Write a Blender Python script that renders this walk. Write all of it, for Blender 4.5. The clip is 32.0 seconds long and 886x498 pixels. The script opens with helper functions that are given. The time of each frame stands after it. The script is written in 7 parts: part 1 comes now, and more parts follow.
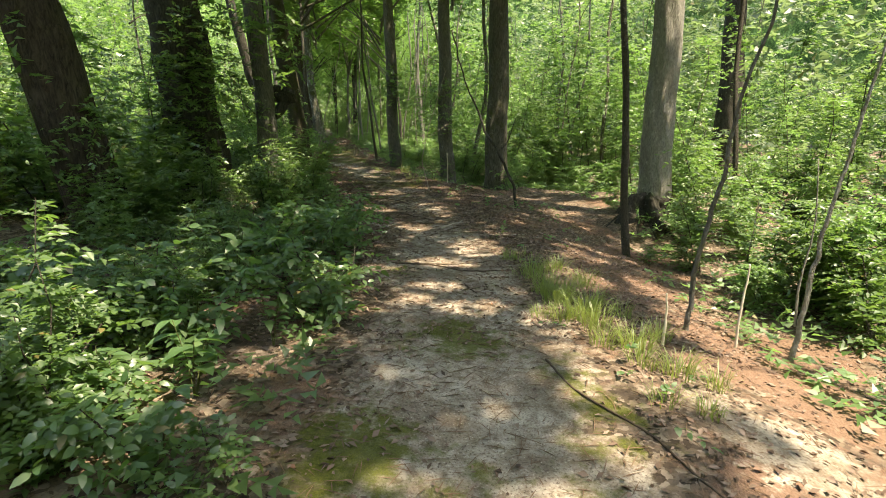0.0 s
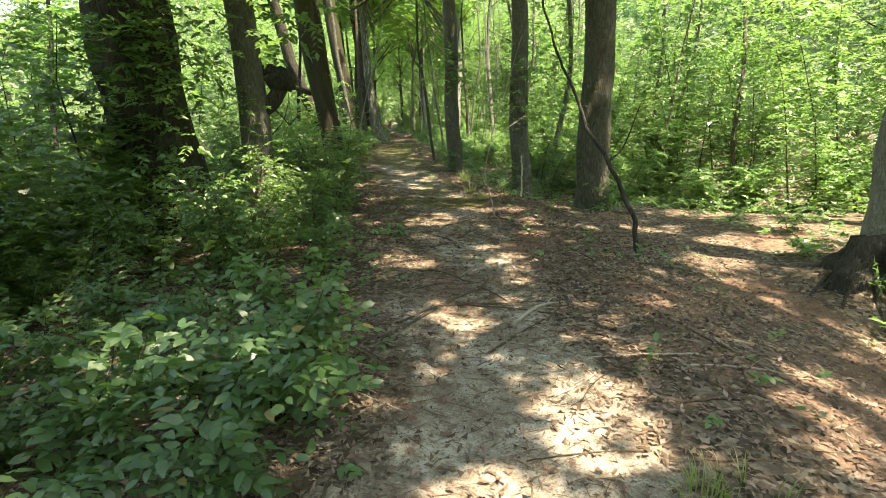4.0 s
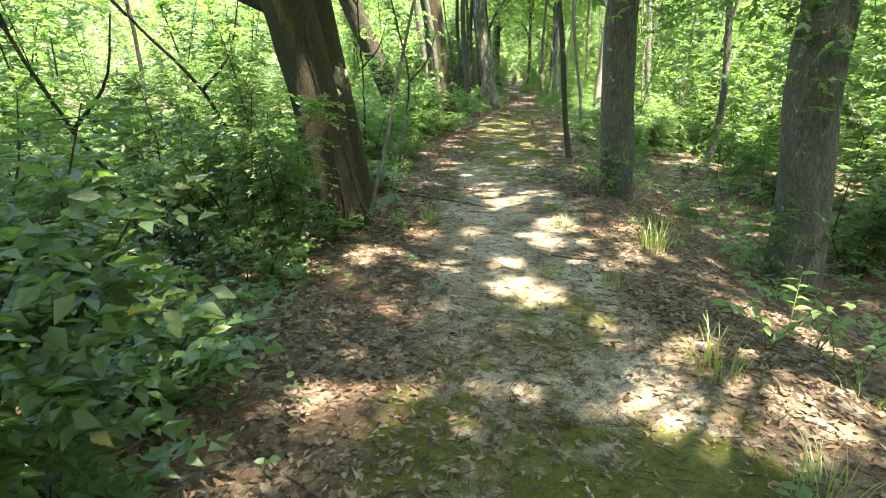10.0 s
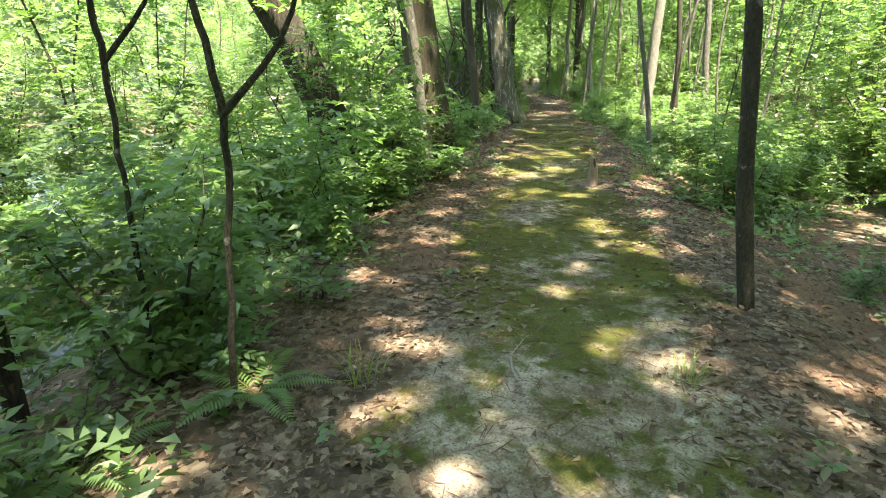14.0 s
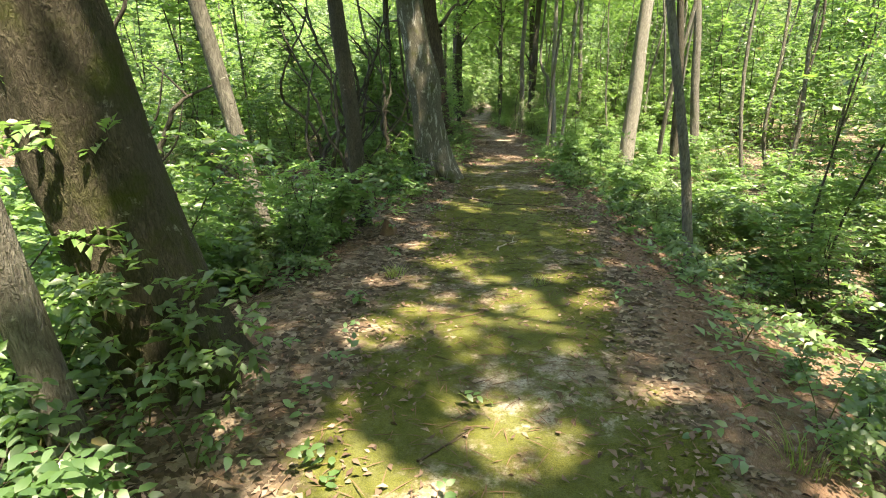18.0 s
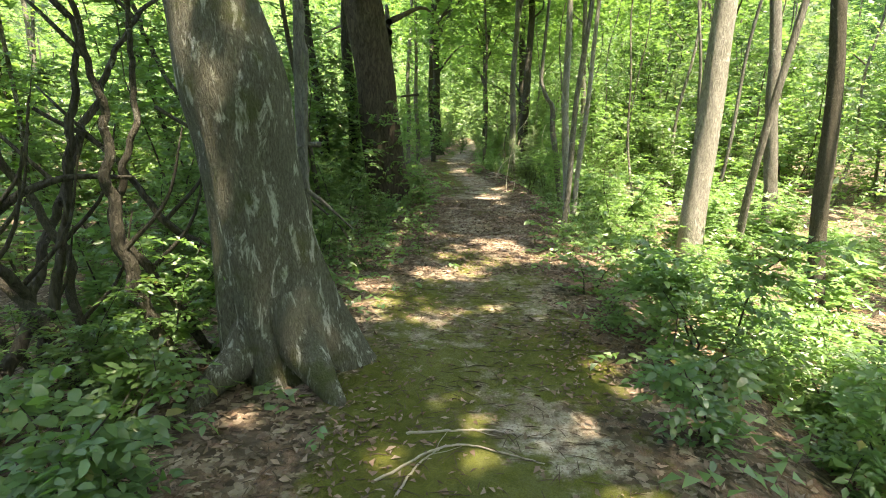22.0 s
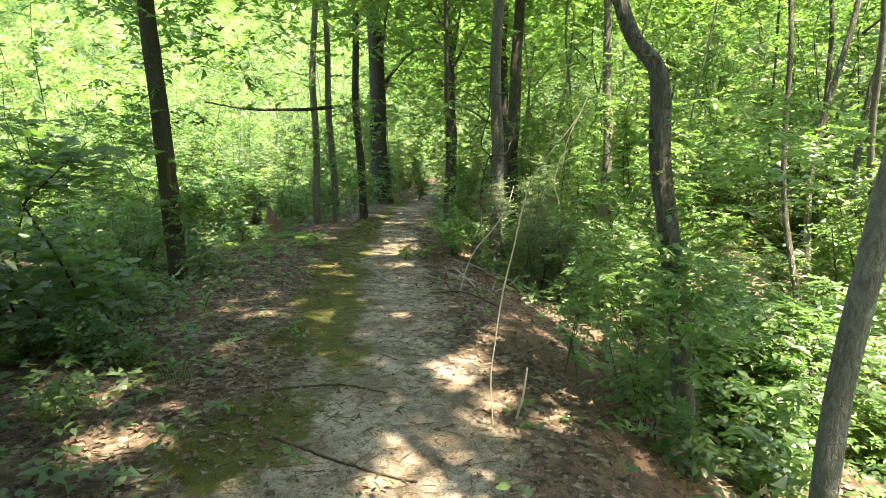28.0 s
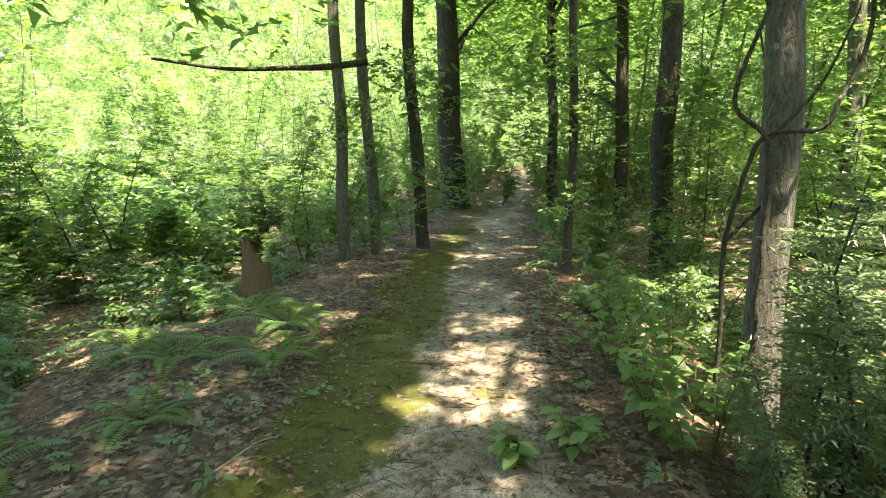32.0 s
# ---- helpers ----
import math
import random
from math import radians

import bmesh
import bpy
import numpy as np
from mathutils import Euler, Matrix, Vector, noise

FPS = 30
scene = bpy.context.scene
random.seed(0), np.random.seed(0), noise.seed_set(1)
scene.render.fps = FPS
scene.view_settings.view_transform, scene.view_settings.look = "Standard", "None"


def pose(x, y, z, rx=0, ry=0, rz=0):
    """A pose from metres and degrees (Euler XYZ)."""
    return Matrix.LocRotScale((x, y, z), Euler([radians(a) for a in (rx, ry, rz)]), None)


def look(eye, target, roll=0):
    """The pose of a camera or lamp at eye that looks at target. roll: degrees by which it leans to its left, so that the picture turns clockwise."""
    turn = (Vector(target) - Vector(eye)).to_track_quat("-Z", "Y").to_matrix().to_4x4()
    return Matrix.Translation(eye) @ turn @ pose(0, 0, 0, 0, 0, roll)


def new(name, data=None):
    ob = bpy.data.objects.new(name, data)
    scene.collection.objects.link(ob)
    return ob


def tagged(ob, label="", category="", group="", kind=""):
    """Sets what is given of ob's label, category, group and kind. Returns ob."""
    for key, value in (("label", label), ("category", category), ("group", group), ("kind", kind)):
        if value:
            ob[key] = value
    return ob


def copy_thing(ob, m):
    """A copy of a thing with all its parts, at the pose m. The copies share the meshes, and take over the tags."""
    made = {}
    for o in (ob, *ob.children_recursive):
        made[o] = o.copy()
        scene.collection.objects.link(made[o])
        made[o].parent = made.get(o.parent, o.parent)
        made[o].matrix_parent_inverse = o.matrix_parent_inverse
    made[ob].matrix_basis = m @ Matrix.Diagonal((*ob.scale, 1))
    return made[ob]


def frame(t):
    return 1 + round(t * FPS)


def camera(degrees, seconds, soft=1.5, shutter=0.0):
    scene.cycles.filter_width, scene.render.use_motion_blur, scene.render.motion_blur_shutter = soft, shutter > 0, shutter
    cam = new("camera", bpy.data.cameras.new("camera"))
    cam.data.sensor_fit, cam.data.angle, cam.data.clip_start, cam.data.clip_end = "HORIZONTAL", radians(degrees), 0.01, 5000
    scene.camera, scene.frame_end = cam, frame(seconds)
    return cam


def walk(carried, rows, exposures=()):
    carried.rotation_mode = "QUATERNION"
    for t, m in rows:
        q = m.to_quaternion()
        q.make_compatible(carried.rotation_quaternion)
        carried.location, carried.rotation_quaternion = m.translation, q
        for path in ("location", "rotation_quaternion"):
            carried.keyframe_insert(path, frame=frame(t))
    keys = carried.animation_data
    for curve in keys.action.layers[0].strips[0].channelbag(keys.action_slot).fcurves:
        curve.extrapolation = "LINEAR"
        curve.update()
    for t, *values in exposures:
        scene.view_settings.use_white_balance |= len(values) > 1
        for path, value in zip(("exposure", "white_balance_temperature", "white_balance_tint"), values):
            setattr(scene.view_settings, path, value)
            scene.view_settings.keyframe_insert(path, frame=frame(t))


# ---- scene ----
cam = camera(79.5, 32.0, 1.0)
PATH = [
    (0.0, (-0.000, 0.000, 1.509), (-0.000, 1.946, 1.047), 0.90),
    (0.5, (0.098, 0.431, 1.536), (0.056, 2.377, 1.077), 0.95),
    (1.0, (0.155, 0.825, 1.526), (0.081, 2.770, 1.065), 0.98),
    (1.5, (0.083, 1.243, 1.502), (-0.036, 3.184, 1.035), 0.86),
    (2.0, (0.000, 1.696, 1.498), (-0.167, 3.633, 1.031), 0.48),
    (2.5, (0.013, 2.217, 1.506), (-0.177, 4.152, 1.040), 0.18),
    (3.0, (-0.014, 2.754, 1.491), (-0.227, 4.684, 1.012), -0.09),
    (3.5, (-0.034, 3.322, 1.526), (-0.274, 5.246, 1.038), -0.37),
    (5.5, (-0.113, 5.810, 1.510), (-0.448, 7.710, 0.982), 0.38),
    (6.0, (-0.263, 6.396, 1.507), (-0.653, 8.273, 0.938), -0.23),
    (6.5, (-0.353, 6.962, 1.503), (-0.790, 8.824, 0.918), -0.16),
    (7.0, (-0.424, 7.578, 1.542), (-0.876, 9.437, 0.959), -0.15),
    (7.5, (-0.581, 8.243, 1.585), (-1.063, 10.094, 1.001), -0.41),
    (8.0, (-0.691, 8.855, 1.563), (-1.204, 10.697, 0.977), 0.07),
    (8.5, (-0.849, 9.505, 1.537), (-1.386, 11.340, 0.949), 0.06),
    (9.0, (-0.996, 10.231, 1.539), (-1.597, 12.036, 0.922), 0.64),
    (9.5, (-1.115, 10.959, 1.508), (-1.745, 12.750, 0.881), 0.63),
    (10.0, (-1.349, 11.674, 1.481), (-2.027, 13.444, 0.841), 0.10),
    (10.5, (-1.611, 12.375, 1.483), (-2.360, 14.106, 0.820), -0.45),
    (11.0, (-1.875, 13.055, 1.461), (-2.642, 14.776, 0.791), -0.98),
    (11.5, (-2.087, 13.871, 1.531), (-2.852, 15.593, 0.862), -1.02),
    (12.0, (-2.275, 14.651, 1.538), (-3.020, 16.383, 0.872), -0.91),
    (12.5, (-2.515, 15.449, 1.560), (-3.253, 17.184, 0.894), -0.67),
    (13.0, (-2.715, 16.234, 1.520), (-3.447, 17.976, 0.865), -0.55),
    (13.5, (-3.000, 16.946, 1.452), (-3.716, 18.701, 0.815), -0.49),
    (15.5, (-3.779, 19.738, 1.477), (-4.522, 21.480, 0.833), -1.45),
    (16.0, (-3.958, 20.558, 1.490), (-4.690, 22.306, 0.851), -1.49),
    (16.5, (-4.022, 21.359, 1.510), (-4.727, 23.123, 0.885), -1.23),
    (17.0, (-4.106, 22.126, 1.496), (-4.788, 23.904, 0.884), -0.91),
    (17.5, (-4.208, 22.892, 1.491), (-4.824, 24.704, 0.913), -0.21),
    (18.0, (-4.393, 23.675, 1.504), (-4.972, 25.506, 0.946), 0.04),
    (18.5, (-4.588, 24.477, 1.512), (-5.146, 26.321, 0.975), 0.31),
    (19.0, (-4.752, 25.286, 1.534), (-5.294, 27.138, 1.008), 0.55),
    (19.5, (-4.903, 26.089, 1.540), (-5.440, 27.945, 1.023), 0.69),
    (20.0, (-4.986, 26.922, 1.535), (-5.510, 28.783, 1.022), 0.79),
    (20.5, (-5.112, 27.710, 1.540), (-5.637, 29.572, 1.034), 0.58),
    (21.0, (-5.257, 28.509, 1.531), (-5.781, 30.375, 1.038), 0.69),
    (21.5, (-5.438, 29.351, 1.531), (-5.966, 31.220, 1.053), 0.65),
    (22.0, (-5.656, 30.163, 1.505), (-6.197, 32.037, 1.064), 0.58),
    (22.5, (-5.817, 31.053, 1.499), (-6.342, 32.936, 1.078), 0.24),
    (23.0, (-5.986, 31.873, 1.507), (-6.501, 33.762, 1.097), 0.07),
    (23.5, (-6.140, 32.669, 1.513), (-6.639, 34.563, 1.110), 0.01),
    (24.0, (-6.296, 33.461, 1.518), (-6.786, 35.359, 1.124), -0.03),
    (24.5, (-6.457, 34.253, 1.523), (-6.940, 36.155, 1.142), 0.06),
    (25.0, (-6.626, 35.044, 1.562), (-7.096, 36.952, 1.192), 0.38),
    (25.5, (-6.818, 35.785, 1.568), (-7.278, 37.698, 1.207), 0.57),
    (27.5, (-7.271, 39.441, 1.498), (-7.722, 41.364, 1.182), 0.36),
    (28.0, (-7.373, 40.223, 1.464), (-7.846, 42.142, 1.157), 0.21),
    (28.5, (-7.463, 41.002, 1.479), (-7.959, 42.915, 1.175), 0.38),
    (29.0, (-7.687, 41.735, 1.514), (-8.226, 43.638, 1.214), 0.30),
    (29.5, (-7.872, 42.460, 1.508), (-8.435, 44.355, 1.201), 0.17),
    (30.0, (-8.078, 43.191, 1.505), (-8.656, 45.081, 1.196), -0.19),
    (30.5, (-8.314, 43.869, 1.527), (-8.932, 45.745, 1.216), -0.35),
    (31.0, (-8.594, 44.521, 1.544), (-9.253, 46.383, 1.230), -0.36),
    (31.5, (-8.987, 45.131, 1.535), (-9.691, 46.976, 1.214), -0.79),
    (32.0, (-9.350, 45.792, 1.557), (-10.087, 47.619, 1.210), -0.94),
]
walk(cam, [(t, look(eye, target, roll)) for t, eye, target, roll in PATH], [(0.0, 1.93, 8000, 11), (3.3, 2.3, 8000, 11), (6.0, 3.18, 7600, 7), (7.0, 3.18, 7600, 7), (8.2, 3.3, 7500, 11), (12.0, 3.16, 7500, 11), (14.5, 2.93, 7600, 11), (17.0, 2.8, 8050, 11), (18.0, 2.6, 8050, 11), (19.2, 2.78, 8050, 11), (21.5, 2.88, 8000, 11), (23.3, 2.9, 8000, 11), (25.0, 2.42, 8000, 11), (28.0, 2.83, 7800, 11), (30.0, 2.78, 7700, 11), (32.0, 2.88, 7900, 11)])

# ---- light ----
SUN_EL, SUN_AZ = radians(68), math.atan2(0.80, -0.60)      # high, behind and to the right of the walker
to_sun = Vector((math.cos(SUN_EL) * math.sin(SUN_AZ), math.cos(SUN_EL) * math.cos(SUN_AZ), math.sin(SUN_EL)))
world = bpy.data.worlds.new("sky")
scene.world = world
world.use_nodes = True
wn = world.node_tree.nodes
sky = wn.new("ShaderNodeTexSky")
sky.sky_type, sky.sun_disc, sky.sun_elevation, sky.sun_rotation = "NISHITA", False, SUN_EL, SUN_AZ
wn["Background"].inputs["Strength"].default_value = 0.15
world.node_tree.links.new(sky.outputs["Color"], wn["Background"].inputs["Color"])
sun_data = bpy.data.lights.new("sun", "SUN")
sun_data.energy, sun_data.angle, sun_data.color = 4.2, radians(0.8), (1.0, 0.94, 0.82)
sun = new("sun", sun_data)
sun.matrix_world = look(to_sun * 60, (0, 0, 0))


# ---- materials ----
class Mat:
    """A small builder for procedural materials."""

    def __init__(self, name):
        self.m = bpy.data.materials.new(name)
        self.m.use_nodes = True
        self.t = self.m.node_tree
        self.t.nodes.clear()
        self.out = self.n("ShaderNodeOutputMaterial")

    def n(self, kind, **inputs):
        node = self.t.nodes.new(kind)
        for k, v in inputs.items():
            self.put(node, k.replace("_", " "), v)
        return node

    def put(self, node, key, v):
        sock = node.inputs[int(key)] if key.isdigit() else node.inputs[key]
        if isinstance(v, bpy.types.NodeSocket):
            self.t.links.new(v, sock)
        else:
            sock.default_value = v

    def coords(self, scale=(1, 1, 1), space="Object"):
        tc = self.n("ShaderNodeTexCoord")
        mp = self.n("ShaderNodeMapping", Vector=tc.outputs[space], Scale=scale)
        return mp.outputs[0]

    def noise(self, vec, scale, detail=3.0, rough=0.55, distort=0.0):
        return self.n("ShaderNodeTexNoise", Vector=vec, Scale=scale, Detail=detail, Roughness=rough, Distortion=distort).outputs["Fac"]

    def ramp(self, fac, stops):
        r = self.n("ShaderNodeValToRGB", Fac=fac)
        e = r.color_ramp.elements
        while len(e) < len(stops):
            e.new(0.5)
        for el, (pos, col) in zip(e, stops):
            el.position = pos
            el.color = (*col, 1) if isinstance(col, tuple) else (col, col, col, 1)
        return r.outputs["Color"]

    def mix(self, fac, a, b, mode="MIX"):
        m = self.n("ShaderNodeMix")
        m.data_type, m.blend_type = "RGBA", mode
        for i, v in ((0, fac), (6, a), (7, b)):
            if isinstance(v, bpy.types.NodeSocket):
                self.t.links.new(v, m.inputs[i])
            else:
                m.inputs[i].default_value = (*v, 1) if isinstance(v, tuple) and len(v) == 3 else v
        return m.outputs[2]

    def math(self, op, a, b=0.0, clamp=False):
        m = self.n("ShaderNodeMath")
        m.operation, m.use_clamp = op, clamp
        self.put(m, "0", a)
        self.put(m, "1", b)
        return m.outputs[0]

    def bump(self, height, strength, distance):
        return self.n("ShaderNodeBump", Height=height, Strength=strength, Distance=distance).outputs[0]

    def solid(self, color, rough=0.85, bump=None, spec=0.3):
        p = self.n("ShaderNodeBsdfPrincipled", Base_Color=color if not isinstance(color, tuple) else (*color, 1), Roughness=rough)
        p.inputs["Specular IOR Level"].default_value = spec
        if bump is not None:
            self.put(p, "Normal", bump)
        self.t.links.new(p.outputs[0], self.out.inputs[0])
        return self.m


def leaf_mat(name, dark, light, glow, gloss=0.06, trans=0.42):
    """Thin leaves: diffuse above, light shining through, a little gloss; each leaf and plant differs in hue."""
    M = Mat(name)
    isl = M.n("ShaderNodeNewGeometry").outputs["Random Per Island"]
    obj = M.n("ShaderNodeObjectInfo").outputs["Random"]
    clump = M.noise(M.coords(), 0.8, 3, 0.6)
    f = M.math("ADD", M.math("MULTIPLY", isl, 0.5), M.math("ADD", M.math("MULTIPLY", obj, 0.35), M.math("MULTIPLY", M.math("SUBTRACT", clump, 0.42), 0.9)), True)
    col = M.mix(f, dark, light)
    old = M.math("GREATER_THAN", isl, 0.985)
    col = M.mix(old, col, (0.16, 0.12, 0.03))
    thr = M.mix(f, tuple(c * 0.75 for c in glow), glow)
    d = M.n("ShaderNodeBsdfDiffuse", Color=col)
    t = M.n("ShaderNodeBsdfTranslucent", Color=thr)
    g = M.n("ShaderNodeBsdfGlossy", Color=(1, 1, 1, 1), Roughness=0.48)
    a = M.n("ShaderNodeMixShader", Fac=trans)
    M.t.links.new(d.outputs[0], a.inputs[1])
    M.t.links.new(t.outputs[0], a.inputs[2])
    b = M.n("ShaderNodeMixShader", Fac=gloss)
    M.t.links.new(a.outputs[0], b.inputs[1])
    M.t.links.new(g.outputs[0], b.inputs[2])
    M.t.links.new(b.outputs[0], M.out.inputs[0])
    return M.m


def bark_mat(name, deep, ridge, patch, patch_amount, scale=1.0, stretch=0.16, moss=0.0, streak=1.0):
    """Furrowed bark: plates stretched up the trunk, lichen blotches and a film of moss in patches."""
    M = Mat(name)
    v = M.coords((scale, scale, scale * stretch))
    v1 = M.coords()
    wav = M.noise(v, 30, 5, 0.65, 1.2)
    rid = M.math("ABSOLUTE", M.math("SUBTRACT", M.noise(v, 17, 4, 0.6, 0.7), 0.5))
    plates = M.math("MULTIPLY", rid, 6.0, True)
    h = M.math("ADD", M.math("MULTIPLY", plates, 0.45), M.math("MULTIPLY", M.math("SUBTRACT", wav, 0.3), 1.05), True)
    col = M.ramp(h, [(0.05, deep), (0.35, tuple((a + b) / 2 for a, b in zip(deep, ridge))), (0.8, ridge)])
    big = M.noise(v1, 2.3, 4, 0.6)
    col = M.mix(M.math("MULTIPLY", big, 0.5), col, tuple(c * 0.6 for c in deep))
    lic = M.noise(M.coords((1, 1, streak)), 6.5 if streak == 1 else 15, 6, 0.72, 0.5)
    lim = 0.74 - 0.28 * patch_amount
    fac = M.ramp(lic, [(lim, 0.0), (lim + 0.07, 0.85)])
    col = M.mix(fac, col, patch)
    if moss:
        mo = M.noise(v1, 3.1, 5, 0.6)
        col = M.mix(M.ramp(mo, [(0.66 - 0.25 * moss, 0.0), (0.8 - 0.25 * moss, 0.7)]), col, (0.06, 0.075, 0.012))
    fine = M.noise(v1, 140, 2)
    hh = M.math("ADD", h, M.math("MULTIPLY", fine, 0.25))
    return M.solid(col, 0.92, M.bump(hh, 0.9, 0.02), 0.15)


leaf_shrub = leaf_mat("shrub_leaf", (0.032, 0.076, 0.022), (0.096, 0.168, 0.046), (0.25, 0.44, 0.085))
leaf_bright = leaf_mat("bright_leaf", (0.062, 0.135, 0.034), (0.135, 0.235, 0.07), (0.29, 0.53, 0.115))
leaf_crown = leaf_mat("crown_leaf", (0.046, 0.105, 0.028), (0.10, 0.18, 0.05), (0.28, 0.52, 0.09))
leaf_low = leaf_mat("low_leaf", (0.032, 0.085, 0.030), (0.085, 0.165, 0.050), (0.20, 0.40, 0.07), 0.06)
# paler and greyer than the near leaves: distance haze put into the colour
leaf_hazed = leaf_mat("hazed_far_leaf", (0.045, 0.085, 0.048), (0.13, 0.185, 0.10), (0.32, 0.47, 0.17))
leaf_grass = leaf_mat("grass_blade", (0.13, 0.19, 0.045), (0.23, 0.29, 0.085), (0.4, 0.5, 0.1), 0.05)
leaf_heart = leaf_mat("heart_leaf", (0.055, 0.12, 0.03), (0.11, 0.21, 0.05), (0.27, 0.48, 0.07), 0.07)
leaf_cedar = leaf_mat("cedar_spray", (0.075, 0.125, 0.065), (0.14, 0.20, 0.11), (0.26, 0.38, 0.14), 0.03, 0.35)
leaf_fern = leaf_mat("fern_leaf", (0.06, 0.13, 0.03), (0.10, 0.19, 0.05), (0.24, 0.40, 0.06), 0.05)

bark_dark = bark_mat("dark_bark", (0.026, 0.023, 0.018), (0.125, 0.115, 0.095), (0.34, 0.335, 0.29), 0.4, 1.0, 0.26)
bark_pine = bark_mat("pine_bark", (0.028, 0.021, 0.016), (0.145, 0.115, 0.09), (0.33, 0.30, 0.26), 0.25, 0.8, 0.28)
bark_grey = bark_mat("grey_bark", (0.075, 0.07, 0.058), (0.26, 0.25, 0.215), (0.44, 0.43, 0.38), 0.42, 1.2, 0.32)
bark_pale = bark_mat("pale_bark", (0.16, 0.15, 0.125), (0.45, 0.43, 0.38), (0.50, 0.48, 0.42), 0.45, 1.3, 0.34)
bark_mossy = bark_mat("mossy_bark", (0.05, 0.044, 0.032), (0.135, 0.12, 0.09), (0.42, 0.41, 0.36), 0.42, 2.2, 0.35, 0.6)
bark_lichen = bark_mat("lichen_bark", (0.075, 0.07, 0.052), (0.225, 0.215, 0.17), (0.46, 0.455, 0.41), 0.7, 2.6, 0.3, 0.5, 0.28)
bark_oak = bark_mat("mossy_oak_bark", (0.045, 0.043, 0.032), (0.19, 0.18, 0.145), (0.36, 0.35, 0.30), 0.4, 1.1, 0.26, 0.35)
bark_sap = bark_mat("sapling_bark", (0.045, 0.04, 0.031), (0.15, 0.138, 0.11), (0.34, 0.33, 0.28), 0.45, 3.0, 0.35)


def wood_mat(name, a, b):
    M = Mat(name)
    v = M.coords((9, 9, 2))
    n1 = M.noise(v, 6, 4, 0.6, 0.8)
    n2 = M.noise(M.coords(), 60, 2)
    return M.solid(M.mix(n1, a, b), 0.85, M.bump(M.math("ADD", n1, M.math("MULTIPLY", n2, 0.4)), 0.6, 0.006), 0.2)


wood_grey = wood_mat("weathered_wood", (0.20, 0.165, 0.125), (0.42, 0.37, 0.30))
wood_dark = wood_mat("damp_wood", (0.035, 0.026, 0.018), (0.13, 0.095, 0.065))
wood_knee = wood_mat("knee_wood", (0.07, 0.048, 0.032), (0.38, 0.30, 0.22))
wood_white = wood_mat("bleached_wood", (0.42, 0.37, 0.28), (0.66, 0.60, 0.49))
wood_red = wood_mat("rotten_wood", (0.075, 0.045, 0.027), (0.24, 0.16, 0.105))
stem_green = wood_mat("green_stem", (0.05, 0.06, 0.02), (0.12, 0.13, 0.05))


